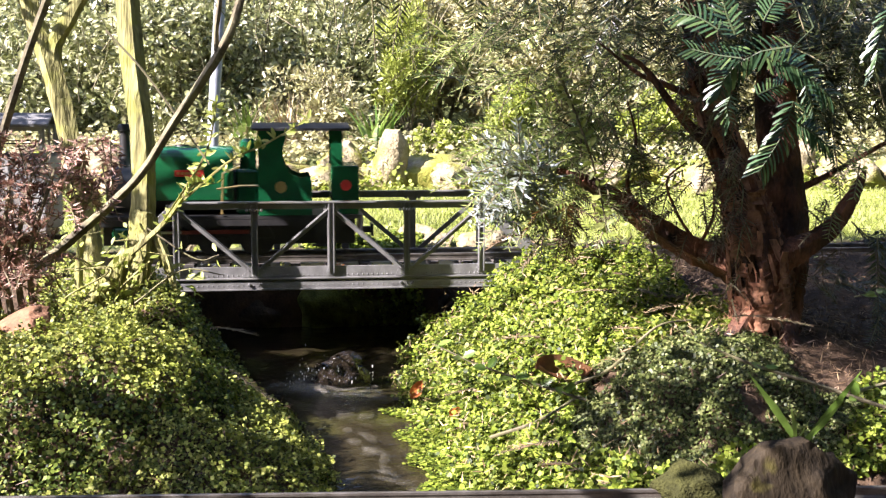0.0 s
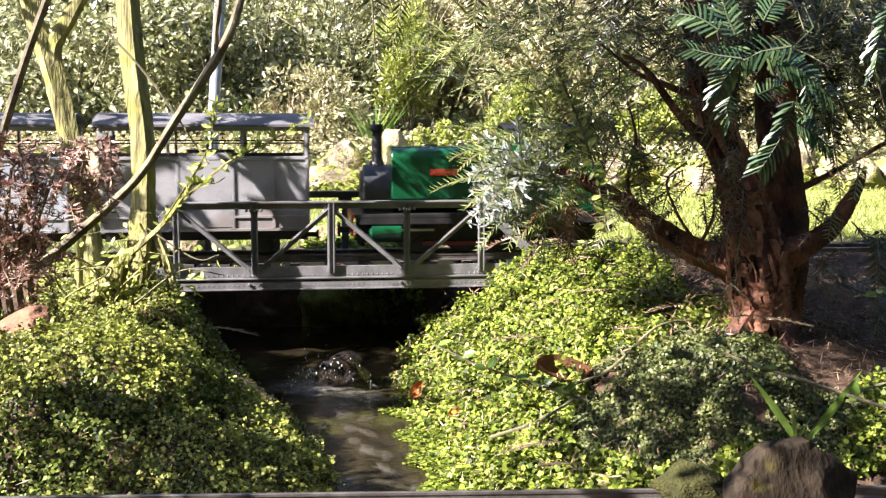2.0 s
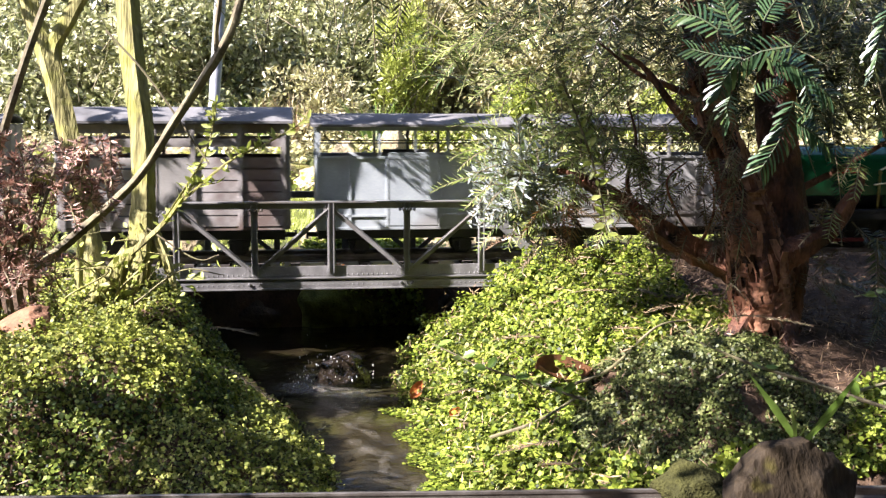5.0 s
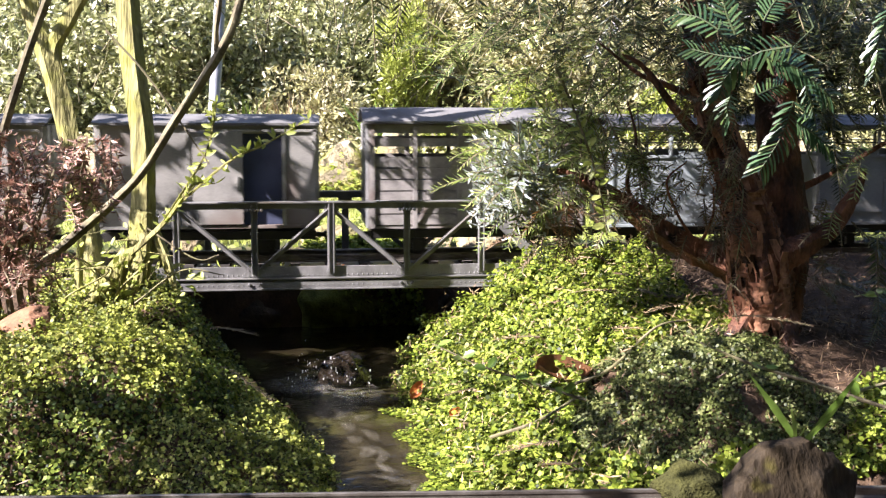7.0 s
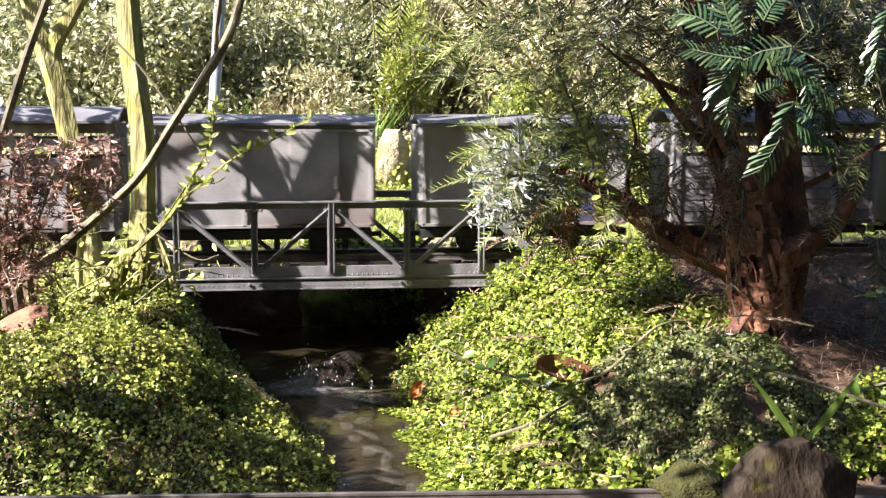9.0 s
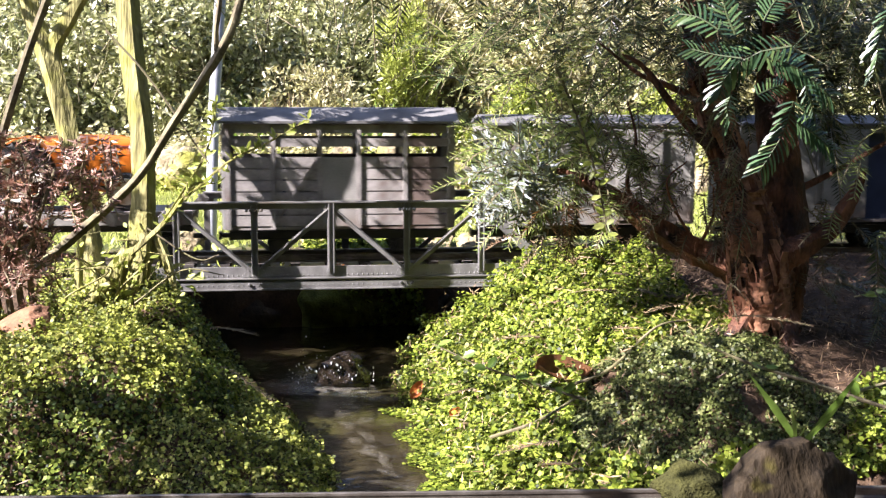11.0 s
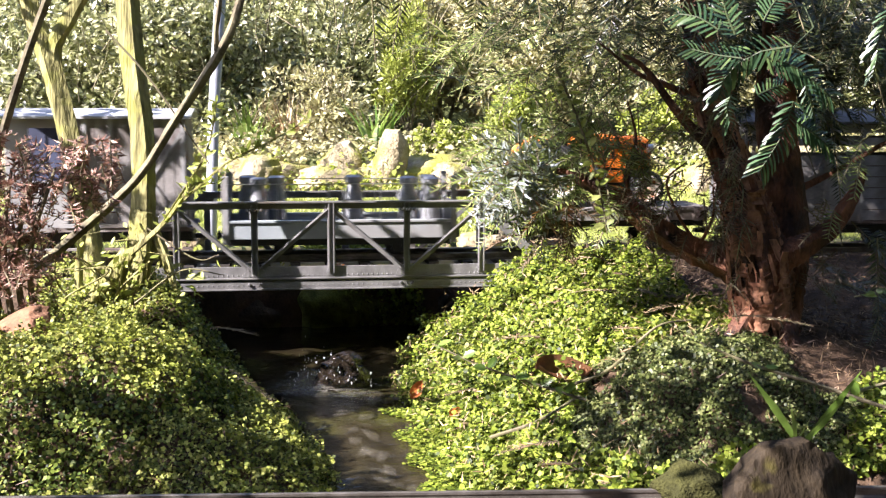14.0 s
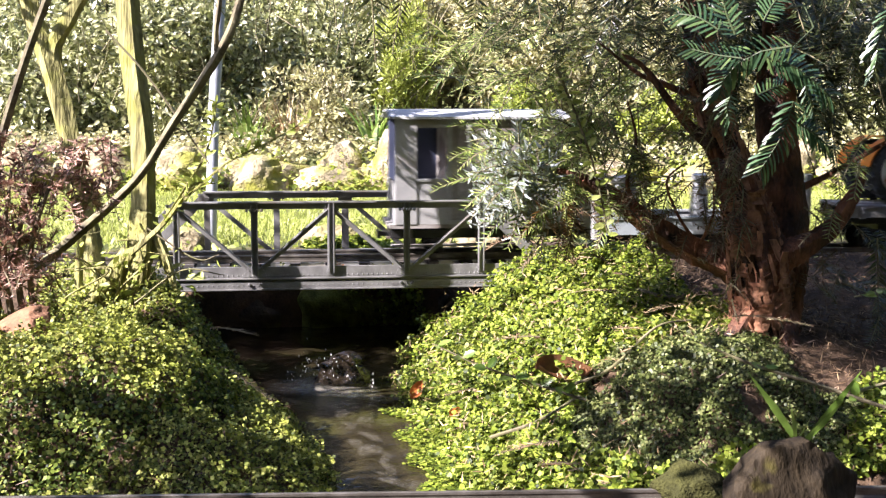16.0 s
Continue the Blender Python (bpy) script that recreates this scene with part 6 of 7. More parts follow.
def tree_right():
    g = np.random.default_rng(21)
    rg = random.Random(9)
    o = Vector((0.42, -0.45, -0.06))
    v = thing("yew_tree", pose(*o), "old conifer with peeling red brown bark and needle sprays", "tree")

    def stem(name, ctrl, seg=14, w=0.10, n=8, material=M_YEW):
        bm = bmesh.new()
        limb(bm, [(a - o.x, b - o.y, c - o.z, r) for a, b, c, r in ctrl], seg, n, w, rg)
        return part(name, bm, material, v, smooth=True)
    stem("trunk", [(0.4226, -0.4550, -0.0794, 0.0293), (0.4157, -0.4550, -0.0505, 0.0281), (0.4122, -0.4520, -0.0167, 0.0292), (0.4119, -0.4500, 0.0170, 0.0302), (0.4055, -0.4470, 0.0506, 0.0263), (0.3964, -0.4420, 0.0839, 0.0224), (0.3859, -0.4350, 0.1171, 0.0196), (0.3747, -0.4280, 0.1503, 0.0174), (0.3667, -0.4200, 0.1837, 0.0163), (0.3599, -0.4120, 0.2172, 0.0158), (0.3567, -0.4050, 0.2508, 0.0152), (0.3535, -0.4000, 0.2844, 0.0147), (0.3516, -0.3900, 0.3518, 0.0130)], 30, 0.16, 14)
    stem("trunk", [(0.4438, -0.4300, -0.0739, 0.0173), (0.4464, -0.4250, -0.0222, 0.0196), (0.4495, -0.4200, 0.0178, 0.0219), (0.4526, -0.4120, 0.0575, 0.0220), (0.4511, -0.4050, 0.0975, 0.0208), (0.4476, -0.3950, 0.1434, 0.0197), (0.4473, -0.3850, 0.1837, 0.0192), (0.4569, -0.3700, 0.2304, 0.0188), (0.4633, -0.3600, 0.2890, 0.0177), (0.4711, -0.3500, 0.3595, 0.0154)], 20, 0.12)
    limbs = ([(0.4109, -0.4300, 0.0084, 0.0217), (0.3876, -0.4200, 0.0218, 0.0172), (0.3521, -0.4100, 0.0373, 0.0149), (0.3132, -0.4000, 0.0610, 0.0132), (0.2801, -0.3900, 0.0853, 0.0115), (0.2528, -0.3800, 0.1022, 0.0081), (0.2302, -0.3750, 0.1119, 0.0046), (0.2077, -0.3700, 0.1147, 0.0017)],
             [(0.4297, -0.4600, 0.0349, 0.0155), (0.4490, -0.4680, 0.0457, 0.0105), (0.4734, -0.4700, 0.0622, 0.0083), (0.4914, -0.4700, 0.0880, 0.0066), (0.5015, -0.4700, 0.1083, 0.0039), (0.5057, -0.4700, 0.1182, 0.0017)],
             [(0.3607, -0.4400, 0.1397, 0.0055), (0.3266, -0.4400, 0.1728, 0.0039), (0.2916, -0.4400, 0.2161, 0.0025), (0.2689, -0.4400, 0.2295, 0.0011)],
             [(0.3858, -0.4200, 0.1725, 0.0051), (0.3243, -0.4100, 0.2004, 0.0028), (0.2981, -0.4000, 0.2117, 0.0020), (0.2596, -0.3900, 0.2426, 0.0011)],
             [(0.3132, -0.4000, 0.0610, 0.0026), (0.2887, -0.4000, 0.0986, 0.0020), (0.2966, -0.4000, 0.1442, 0.0014), (0.2870, -0.4000, 0.1837, 0.0008)],
             [(0.3640, -0.4100, 0.0353, 0.0023), (0.3359, -0.4200, 0.0713, 0.0014), (0.3234, -0.4200, 0.1054, 0.0011), (0.3433, -0.4200, 0.1250, 0.0006)],
             [(0.4746, -0.4000, 0.0969, 0.0041), (0.5156, -0.3900, 0.1136, 0.0029), (0.5743, -0.3800, 0.1423, 0.0024), (0.6190, -0.3800, 0.1600, 0.0018)],
             [(0.4665, -0.3800, 0.2185, 0.0058), (0.5133, -0.3700, 0.2423, 0.0041), (0.5793, -0.3600, 0.2550, 0.0030), (0.6372, -0.3600, 0.2672, 0.0018)],
             [(0.3567, -0.4300, 0.0436, 0.0020), (0.3650, -0.4400, 0.0728, 0.0014), (0.3642, -0.4400, 0.1008, 0.0008)],
             [(0.3979, -0.4650, -0.0254, 0.0144), (0.3773, -0.4750, -0.0426, 0.0088), (0.3567, -0.4850, -0.0512, 0.0038)],
             [(0.4299, -0.4650, -0.0262, 0.0156), (0.4267, -0.4850, -0.0503, 0.0110), (0.4181, -0.5000, -0.0690, 0.0049)])
    for c in limbs:
        stem("limb", c, 11, 0.24)
    # sprays: region centre, half size, count, way, length, kind
    kinds = {"green": [], "blue": [], "brown": [], "dark": []}
    paths = []
    regions = (
        ("blue", (0.185, -0.405, 0.105), (0.034, 0.03, 0.042), 60, (-0.7, -0.3, 0.10), 0.040, 0.0115),
        ("green", (0.170, -0.41, 0.110), (0.03, 0.03, 0.040), 22, (-0.8, -0.3, 0.05), 0.045, 0.0115),
        ("green", (0.225, -0.36, 0.125), (0.050, 0.04, 0.050), 60, (-0.6, -0.2, -0.05), 0.050, 0.013),
        ("green", (0.24, -0.28, 0.16), (0.06, 0.06, 0.06), 36, (-0.4, -0.2, -0.2), 0.050, 0.013),
        ("green", (0.27, -0.20, 0.245), (0.15, 0.12, 0.045), 80, (-0.9, -0.1, 0.05), 0.060, 0.013),
        ("green", (0.33, -0.34, 0.16), (0.07, 0.05, 0.08), 14, (-0.4, -0.2, -0.3), 0.050, 0.013),
        ("brown", (0.33, -0.40, 0.10), (0.07, 0.03, 0.07), 30, (-0.3, -0.2, -0.6), 0.035, 0.010),
        ("brown", (0.372, -0.468, 0.098), (0.012, 0.012, 0.045), 34, (-0.3, -0.3, -0.8), 0.026, 0.011),
        ("brown", (0.345, -0.450, 0.195), (0.025, 0.02, 0.040), 24, (-0.2, -0.3, -0.7), 0.026, 0.011),
        ("brown", (0.365, -0.455, 0.150), (0.016, 0.012, 0.030), 20, (-0.2, -0.3, -0.8), 0.024, 0.010),
        ("brown", (0.475, -0.478, 0.065), (0.035, 0.008, 0.03), 12, (-0.2, -0.4, -0.6), 0.022, 0.009),
        ("brown", (0.32, -0.41, 0.070), (0.05, 0.012, 0.02), 5, (-0.2, -0.4, -0.6), 0.024, 0.010),
        ("brown", (0.40, -0.480, 0.015), (0.035, 0.012, 0.06), 6, (-0.2, -0.4, -0.7), 0.022, 0.009),
        ("dark", (0.56, -0.30, 0.275), (0.15, 0.08, 0.055), 190, (0.1, -0.4, -0.4), 0.080, 0.019),
        ("dark", (0.49, -0.33, 0.24), (0.05, 0.04, 0.05), 16, (0.1, -0.4, -0.5), 0.070, 0.018),
        ("dark", (0.58, -0.42, 0.005), (0.10, 0.05, 0.03), 12, (-0.5, -0.4, 0.1), 0.070, 0.016),
        ("brown", (0.315, -0.425, 0.055), (0.06, 0.02, 0.040), 12, (-0.3, -0.3, 0.0), 0.036, 0.010),
        ("dark", (0.28, -0.30, 0.262), (0.10, 0.06, 0.028), 44, (-0.8, -0.2, -0.1), 0.055, 0.015),
        ("green", (0.29, -0.40, 0.118), (0.06, 0.03, 0.035), 26, (-0.6, -0.3, 0.05), 0.050, 0.013),
        ("brown", (0.215, -0.40, 0.075), (0.03, 0.02, 0.025), 12, (0.1, -0.3, -0.9), 0.040, 0.014),
        ("dark", (0.52, -0.40, 0.22), (0.09, 0.08, 0.06), 20, (0.2, -0.4, -0.5), 0.075, 0.018),
        ("dark", (0.56, -0.40, 0.25), (0.07, 0.06, 0.05), 44, (0.2, -0.4, -0.5), 0.075, 0.018),
        ("dark", (0.53, -0.46, 0.03), (0.07, 0.05, 0.04), 4, (0.4, -0.4, -0.3), 0.070, 0.018),
        ("dark", (0.43, -0.42, 0.27), (0.15, 0.10, 0.035), 28, (-0.2, -0.4, -0.5), 0.080, 0.018),
        ("green", (0.54, -0.48, 0.12), (0.07, 0.05, 0.07), 16, (-0.6, -0.4, 0.0), 0.045, 0.012),
    )
    for kind, c, r, cnt, way, ln, nd in regions:
        for _ in range(cnt):
            p = np.array(c) + g.uniform(-1, 1, 3) * np.array(r) - np.array(o)
            d = np.array(way) + g.normal(0, 0.55, 3)
            paths.append(spray(kinds[kind], p, d, ln * g.uniform(0.6, 1.3), g, nd * (1.28 if kind in ("blue", "green") else 1), 0.0034 if kind in ("blue", "green") else 0.0026, 0.15 if kind == "blue" else 0.3, up=(0.1, -0.5, 1), flat=kind != "blue"))
    # upper crown, out of view, added to shade the bank
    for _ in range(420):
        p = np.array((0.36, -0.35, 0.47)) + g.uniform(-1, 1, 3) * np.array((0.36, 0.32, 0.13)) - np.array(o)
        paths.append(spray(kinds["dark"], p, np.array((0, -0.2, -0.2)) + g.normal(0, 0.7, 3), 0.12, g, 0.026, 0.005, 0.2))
    for _ in range(130):                         # unseen bough over the rails, added to shade the train
        p = np.array((0.28, -0.19, 0.46)) + g.uniform(-1, 1, 3) * np.array((0.13, 0.06, 0.05)) - np.array(o)
        paths.append(spray(kinds["dark"], p, np.array((0.3, 0.1, 0.0)) + g.normal(0, 0.5, 3), 0.10, g, 0.026, 0.004, 0.05))
    for _ in range(190):                         # unseen bough over the stream, added to shade the soil
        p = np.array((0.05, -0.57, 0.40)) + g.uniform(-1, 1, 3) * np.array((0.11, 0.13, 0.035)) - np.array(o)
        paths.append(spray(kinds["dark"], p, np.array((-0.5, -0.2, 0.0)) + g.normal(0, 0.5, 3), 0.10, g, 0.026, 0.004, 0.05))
    # limb added to carry that unseen bough
    stem("limb", [(0.338, -0.40, 0.33, 0.010), (0.20, -0.46, 0.41, 0.006), (0.0, -0.55, 0.42, 0.003)], 8, 0.1)
    put_needles(kinds["green"], L_NEEDLE, v, "green_needles")["label"] = "olive green needle sprays"
    put_needles(kinds["blue"], L_BLUE, v, "blue_needles", 0.22)["label"] = "silvery blue needle tips"
    put_needles(kinds["brown"], L_RUST, v, "dead_needles")["label"] = "dead rust brown needle sprays"
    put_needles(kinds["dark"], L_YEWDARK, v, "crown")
    twig_mesh(paths, v, M_TWIG)["kind"] = "stuff"
    # big near sprays
    big, bp = [], []
    for pts, nd in (
            (((0.2728, -0.8200, 0.2196), (0.2489, -0.8140, 0.2144), (0.2345, -0.8080, 0.2018), (0.2322, -0.8020, 0.1880)), 0.0190),
            (((0.2564, -0.8200, 0.2124), (0.2799, -0.8140, 0.2055), (0.3047, -0.8080, 0.1888)), 0.0185),
            (((0.2754, -0.8200, 0.1843), (0.2719, -0.8140, 0.1634), (0.2601, -0.8080, 0.1399)), 0.0185),
            (((0.2330, -0.8200, 0.1872), (0.2333, -0.8140, 0.1799), (0.2374, -0.8080, 0.1718)), 0.0140),
            (((0.2390, -0.8200, 0.2116), (0.2243, -0.8140, 0.2139), (0.2101, -0.8080, 0.2177)), 0.0140),
            (((0.2235, -0.8200, 0.2293), (0.2123, -0.8140, 0.2374), (0.2012, -0.8080, 0.2398)), 0.0160),
            (((0.3378, -0.8200, 0.2435), (0.3370, -0.8140, 0.2294), (0.3353, -0.8080, 0.2176)), 0.0165),
            (((0.3314, -0.8200, 0.2178), (0.3340, -0.8140, 0.2111), (0.3352, -0.8080, 0.2021)), 0.0130),
            (((0.2786, -0.8200, 0.1708), (0.2932, -0.8140, 0.1633), (0.3082, -0.8080, 0.1531)), 0.0150),
            (((0.2512, -0.8200, 0.1886), (0.2619, -0.8140, 0.1923), (0.2721, -0.8080, 0.1950)), 0.0120),
            (((0.2533, -0.8200, 0.2355), (0.2600, -0.8140, 0.2442), (0.2691, -0.8080, 0.2535)), 0.0140),
            (((0.2348, -0.8200, 0.2265), (0.2310, -0.8140, 0.2393), (0.2291, -0.8080, 0.2541)), 0.0150),
            (((0.2834, -0.8200, 0.1945), (0.2927, -0.8140, 0.1762), (0.2981, -0.8080, 0.1594)), 0.0140),
            ):
        run = smooth_curve([(*p, 0) for p in pts], 12)
        run = [np.array(q[:3]) - np.array(o) for q in run]
        span = sum(np.linalg.norm(b - a) for a, b in zip(run, run[1:]))
        m_ = max(int(span / 0.0029), 5)
        for i in range(m_ + 1):
            u = i / m_
            k = min(int(u * (len(run) - 1)), len(run) - 2)
            q = run[k] + (run[k + 1] - run[k]) * (u * (len(run) - 1) - k)
            d = (run[k + 1] - run[k]) / np.linalg.norm(run[k + 1] - run[k])
            side = np.cross(d, (0.05, -0.9, 0.35))
            side /= np.linalg.norm(side)
            for s_ in (-1, 1):
                big.append((q, side * s_ + d * (0.5 + 0.75 * u) + np.array((0, 0, -0.16)) + g.normal(0, 0.07, 3), np.array((0.0, -0.75, 0.6)) + side * s_ * 0.35 + g.normal(0, 0.12, 3), nd * g.uniform(0.9, 1.06) * (0.72 + 0.28 * math.sin(math.pi * min(1, u * 1.3)) if u < 0.75 else 1 - 0.6 * (u - 0.75))))
        bp.append(run)
    bp.append([np.array(q) - np.array(o) for q in ((0.40, -0.43, 0.27), (0.37, -0.62, 0.262), (0.31, -0.77, 0.235), (0.272, -0.815, 0.215))])
    bq = [np.array([a[i] for a in big]) for i in range(4)]
    scatter("near_spray", yew_shape(0.88, 0.115), bq[0], bq[1], bq[2], bq[3], L_BIG, v)["label"] = "dark glossy green flat needles"
    twig_mesh(bp, v, M_GREENTWIG, 0.0007)
    # curling strips of bark
    bm = bmesh.new()
    tz = (-0.0794, -0.0505, -0.0167, 0.0170, 0.0506, 0.0839, 0.1171, 0.1503, 0.1837, 0.2172, 0.2508, 0.2844)
    tx = (0.4226, 0.4157, 0.4122, 0.4119, 0.4055, 0.3964, 0.3859, 0.3747, 0.3667, 0.3599, 0.3567, 0.3535)
    ty = (-0.4550, -0.4550, -0.4520, -0.4500, -0.4470, -0.4420, -0.4350, -0.4280, -0.4200, -0.4120, -0.4050, -0.4000)
    tr = (0.0293, 0.0281, 0.0292, 0.0302, 0.0263, 0.0224, 0.0196, 0.0174, 0.0163, 0.0158, 0.0152, 0.0147)
    for _ in range(260):
        a = rg.uniform(2.7, 6.8)
        z0, h = -0.065 + 0.30 * rg.random() ** 1.7, rg.uniform(0.008, 0.034)
        w, curl = rg.choice((0.0008, 0.002, 0.0035, 0.006, 0.008)), rg.choice((0.0004, 0.0008, 0.0012, 0.002, 0.006))
        tilt = rg.uniform(-0.8, 0.8)
        rows = []
        for k in range(4):
            u = k / 3
            z = z0 + h * u
            aa = a + tilt * u * 0.4
            rr = float(np.interp(z, tz, tr)) * 1.03 + curl * (u - 0.35) ** 2 * 2.5
            c = Vector((float(np.interp(z, tz, tx)), float(np.interp(z, tz, ty)), z)) - o
            n_, t_ = Vector((math.cos(aa), math.sin(aa), 0)), Vector((-math.sin(aa), math.cos(aa), 0))
            ww = w * (1 - 0.6 * abs(u - 0.45))
            rows.append([bm.verts.new(c + n_ * (rr + e) + t_ * ww * q) for q, e in ((-1, 0), (1, 0.0003), (1, 0.0013), (-1, 0.001))])
        for p_, q_ in zip(rows, rows[1:]):
            for i in range(4):
                bm.faces.new((p_[i], p_[(i + 1) % 4], q_[(i + 1) % 4], q_[i]))
        bm.faces.new(rows[0])
        bm.faces.new(rows[-1])
    tagged(part("peeling_bark", bm, M_FLAKE, v, "curling strips of red brown bark"), kind="stuff")
    return v


tree_right()


def dead_bush():
    g = np.random.default_rng(31)
    o = np.array((-0.30, -0.41, -0.04))
    v = thing("dead_conifer_bush", pose(*o), "dead conifer bush with rusty brown needles", "shrub")
    acc, paths = [], []
    for _ in range(215):
        p = np.array((-0.321, -0.410, 0.070)) + g.uniform(-1, 1, 3) * np.array((0.040, 0.03, 0.075)) - o
        paths.append(spray(acc, p, np.array((0.2, -0.2, 0.3)) + g.normal(0, 0.8, 3), g.uniform(0.022, 0.042), g, 0.0092, 0.0022, 0.35, flat=False))
    for _ in range(40):
        p = np.array((-0.243, -0.400, 0.120)) + g.uniform(-1, 1, 3) * np.array((0.028, 0.02, 0.032)) - o
        paths.append(spray(acc, p, np.array((0.1, -0.2, -0.7)) + g.normal(0, 0.6, 3), g.uniform(0.025, 0.045), g, 0.011, 0.0026, 0.2, flat=False))
    put_needles(acc, L_BROWN, v, "dead_needles", 0.23)
    twig_mesh(paths, v, M_TWIG)["kind"] = "stuff"
    for k in range(4):
        bm = bmesh.new()
        limb(bm, [(0.01 * k - 0.02, 0, -0.01, 0.004), (0.012 * k - 0.03, 0.0, 0.08, 0.003), (0.02 * k - 0.03, 0.01, 0.16, 0.0015)], 6, 5)
        part("stem", bm, M_TWIG, v)


dead_bush()


carpet("leaf_litter", rng, 1500, 0.17, 0.62, -0.70, -0.36, lambda x, y: dark_side(x, y) | (x > 0.38), 0.011, L_RUST, "brown needle litter on the shaded mound and bare soil", 0.010, needle_shape(1, 0.12))
carpet("leaf_litter", rng, 2200, -0.5, 0.0, -0.66, -0.2, in_left, 0.010, L_RUST, "brown bits among the creeping leaves", 0.018, needle_shape(1, 0.12))
carpet("leaf_litter", rng, 4200, 0.08, 0.42, -0.66, -0.12, lambda x, y: in_right(x, y) & (~dark_side(x, y) | (y > -0.50)), 0.011, L_STRAW, "straw coloured bits among the creeping leaves", 0.033, needle_shape(1, 0.11))

carpet("leaf_litter", rng, 5200, 0.38, 0.72, -0.62, -0.12, lambda x, y: (x > 0.40) | (y > -0.45), 0.010, L_RUST, "dead brown needles covering the bare soil", 0.010, needle_shape(1, 0.13))
carpet("leaf_litter", rng, 450, 0.38, 0.72, -0.60, -0.30, lambda x, y: x > 0.40, 0.012, L_STRAW, "pale dead needles scattered over the bare soil", 0.014, needle_shape(1, 0.10))

# green weed lying in the shallow edge of the water
x, y = rng.uniform(0.015, 0.13, 11000), rng.uniform(-0.63, -0.32, 11000)
k = (x > np.interp(y, CH_Y, CH_R) - 0.040 - 0.022 * wob(x, y, 60)) & (y > -0.655)
x, y = x[k], y[k]
up = np.array([0, 0, 1.0]) + 0.35 * rand_dirs(rng, len(x))
tagged(scatter("water_weed", round_shape(1.0), np.stack([x, y, -0.1478 + rng.uniform(0, 0.004, len(x))], -1), np.cross(up, rand_dirs(rng, len(x))), up, rng.uniform(0.002, 0.0048, len(x)), L_LIME), "bright green weed at the shallow edge of the stream", "water weed", kind="stuff")

# plants of the bed above the wall, moss on the rocks
carpet("bed_plants", rng, 26000, -1.0, 1.8, 1.30, 1.75, lambda x, y: y < 9, 0.012, L_OLIVE, "low olive green plants covering the flower bed", 0.05)
carpet("wall_plants", rng, 15000, -1.0, 1.8, 1.08, 1.32, lambda x, y: wob(x, y, 17, 2.0) > -0.15, 0.010, L_BRIGHT, "low yellow green plants creeping over the wall stones", 0.055)
carpet("lawn_weeds", rng, 16000, -0.9, 1.4, 0.12, 1.22, lambda x, y: (wob(x, y, 22) > 0.1) | (y < 0.17), 0.008, L_GRASS, "small bright leaves among the grass", 0.012)
g_m = np.random.default_rng(88)
m_x, m_y = g_m.uniform(-0.24, 0.27, 3200), g_m.uniform(-0.078, -0.032, 3200)
m_k = wob(m_x, m_y * 2.5, 40, 1.0) + 0.5 * (m_x < -0.05) > 0.42
m_x, m_y = m_x[m_k], m_y[m_k]
m_u = np.array([0, 0, 0.8]) + rand_dirs(g_m, len(m_x))
tagged(scatter("deck_moss", round_shape(1.0), np.stack([m_x, m_y, -0.033 + np.abs(g_m.normal(0, 0.0035, len(m_x)))], -1), np.cross(m_u, rand_dirs(g_m, len(m_x))), m_u, g_m.uniform(0.002, 0.0045, len(m_x)), L_CREEP), "green moss growing along the edge of the bridge deck", "moss", kind="stuff")
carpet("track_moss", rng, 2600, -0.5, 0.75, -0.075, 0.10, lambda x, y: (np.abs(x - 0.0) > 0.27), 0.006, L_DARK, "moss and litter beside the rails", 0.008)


def fallen_leaf(x, y, lift, size, turn, material, label):
    bm = bmesh.new()
    n = 7
    rows = []
    for i in range(n):
        u = i / (n - 1)
        w = 0.42 * math.sin(math.pi * min(1, 0.06 + 0.94 * u)) ** 0.8
        rows.append([bm.verts.new(((u - 0.5) * size, s * w * size * 0.7, size * (0.18 * s * s + 0.25 * (u - 0.5) ** 2))) for s in (-1, -0.5, 0, 0.5, 1)])
    for a, b in zip(rows, rows[1:]):
        for i in range(4):
            bm.faces.new((a[i], a[i + 1], b[i + 1], b[i]))
    bmesh.ops.solidify(bm, geom=bm.faces[:], thickness=0.0004)
    ob = part("fallen_leaf", bm, material, None, smooth=True)
    ob.matrix_basis = pose(x, y, float(height(np.array(x), np.array(y))) + lift, *turn)
    return tagged(ob, label, "leaf", "dead leaves on the bank")


M_DEADLEAF = mat("dead orange leaf", (0.42, 0.11, 0.02), (0.62, 0.22, 0.05), 0.55, 0, 80, 0.4, 600)
M_DEADBROWN = mat("dead brown leaf", (0.10, 0.04, 0.015), (0.26, 0.12, 0.05), 0.6, 0, 80, 0.4, 600)
fallen_leaf(0.086, -0.300, 0.028, 0.023, (50, -55, 20), M_DEADLEAF, "bright orange dead leaf at the water's edge")
fallen_leaf(0.112, -0.420, 0.024, 0.018, (10, -10, 40), M_DEADLEAF, "small orange brown dead leaf on creeping plants")
fallen_leaf(0.205, -0.475, 0.027, 0.056, (35, 10, 10), M_DEADBROWN, "curled brown dead leaf on creeping plants")
fallen_leaf(0.120, -0.455, 0.014, 0.014, (0, 10, 80), M_DEADBROWN, "small brown dead leaf on creeping plants")


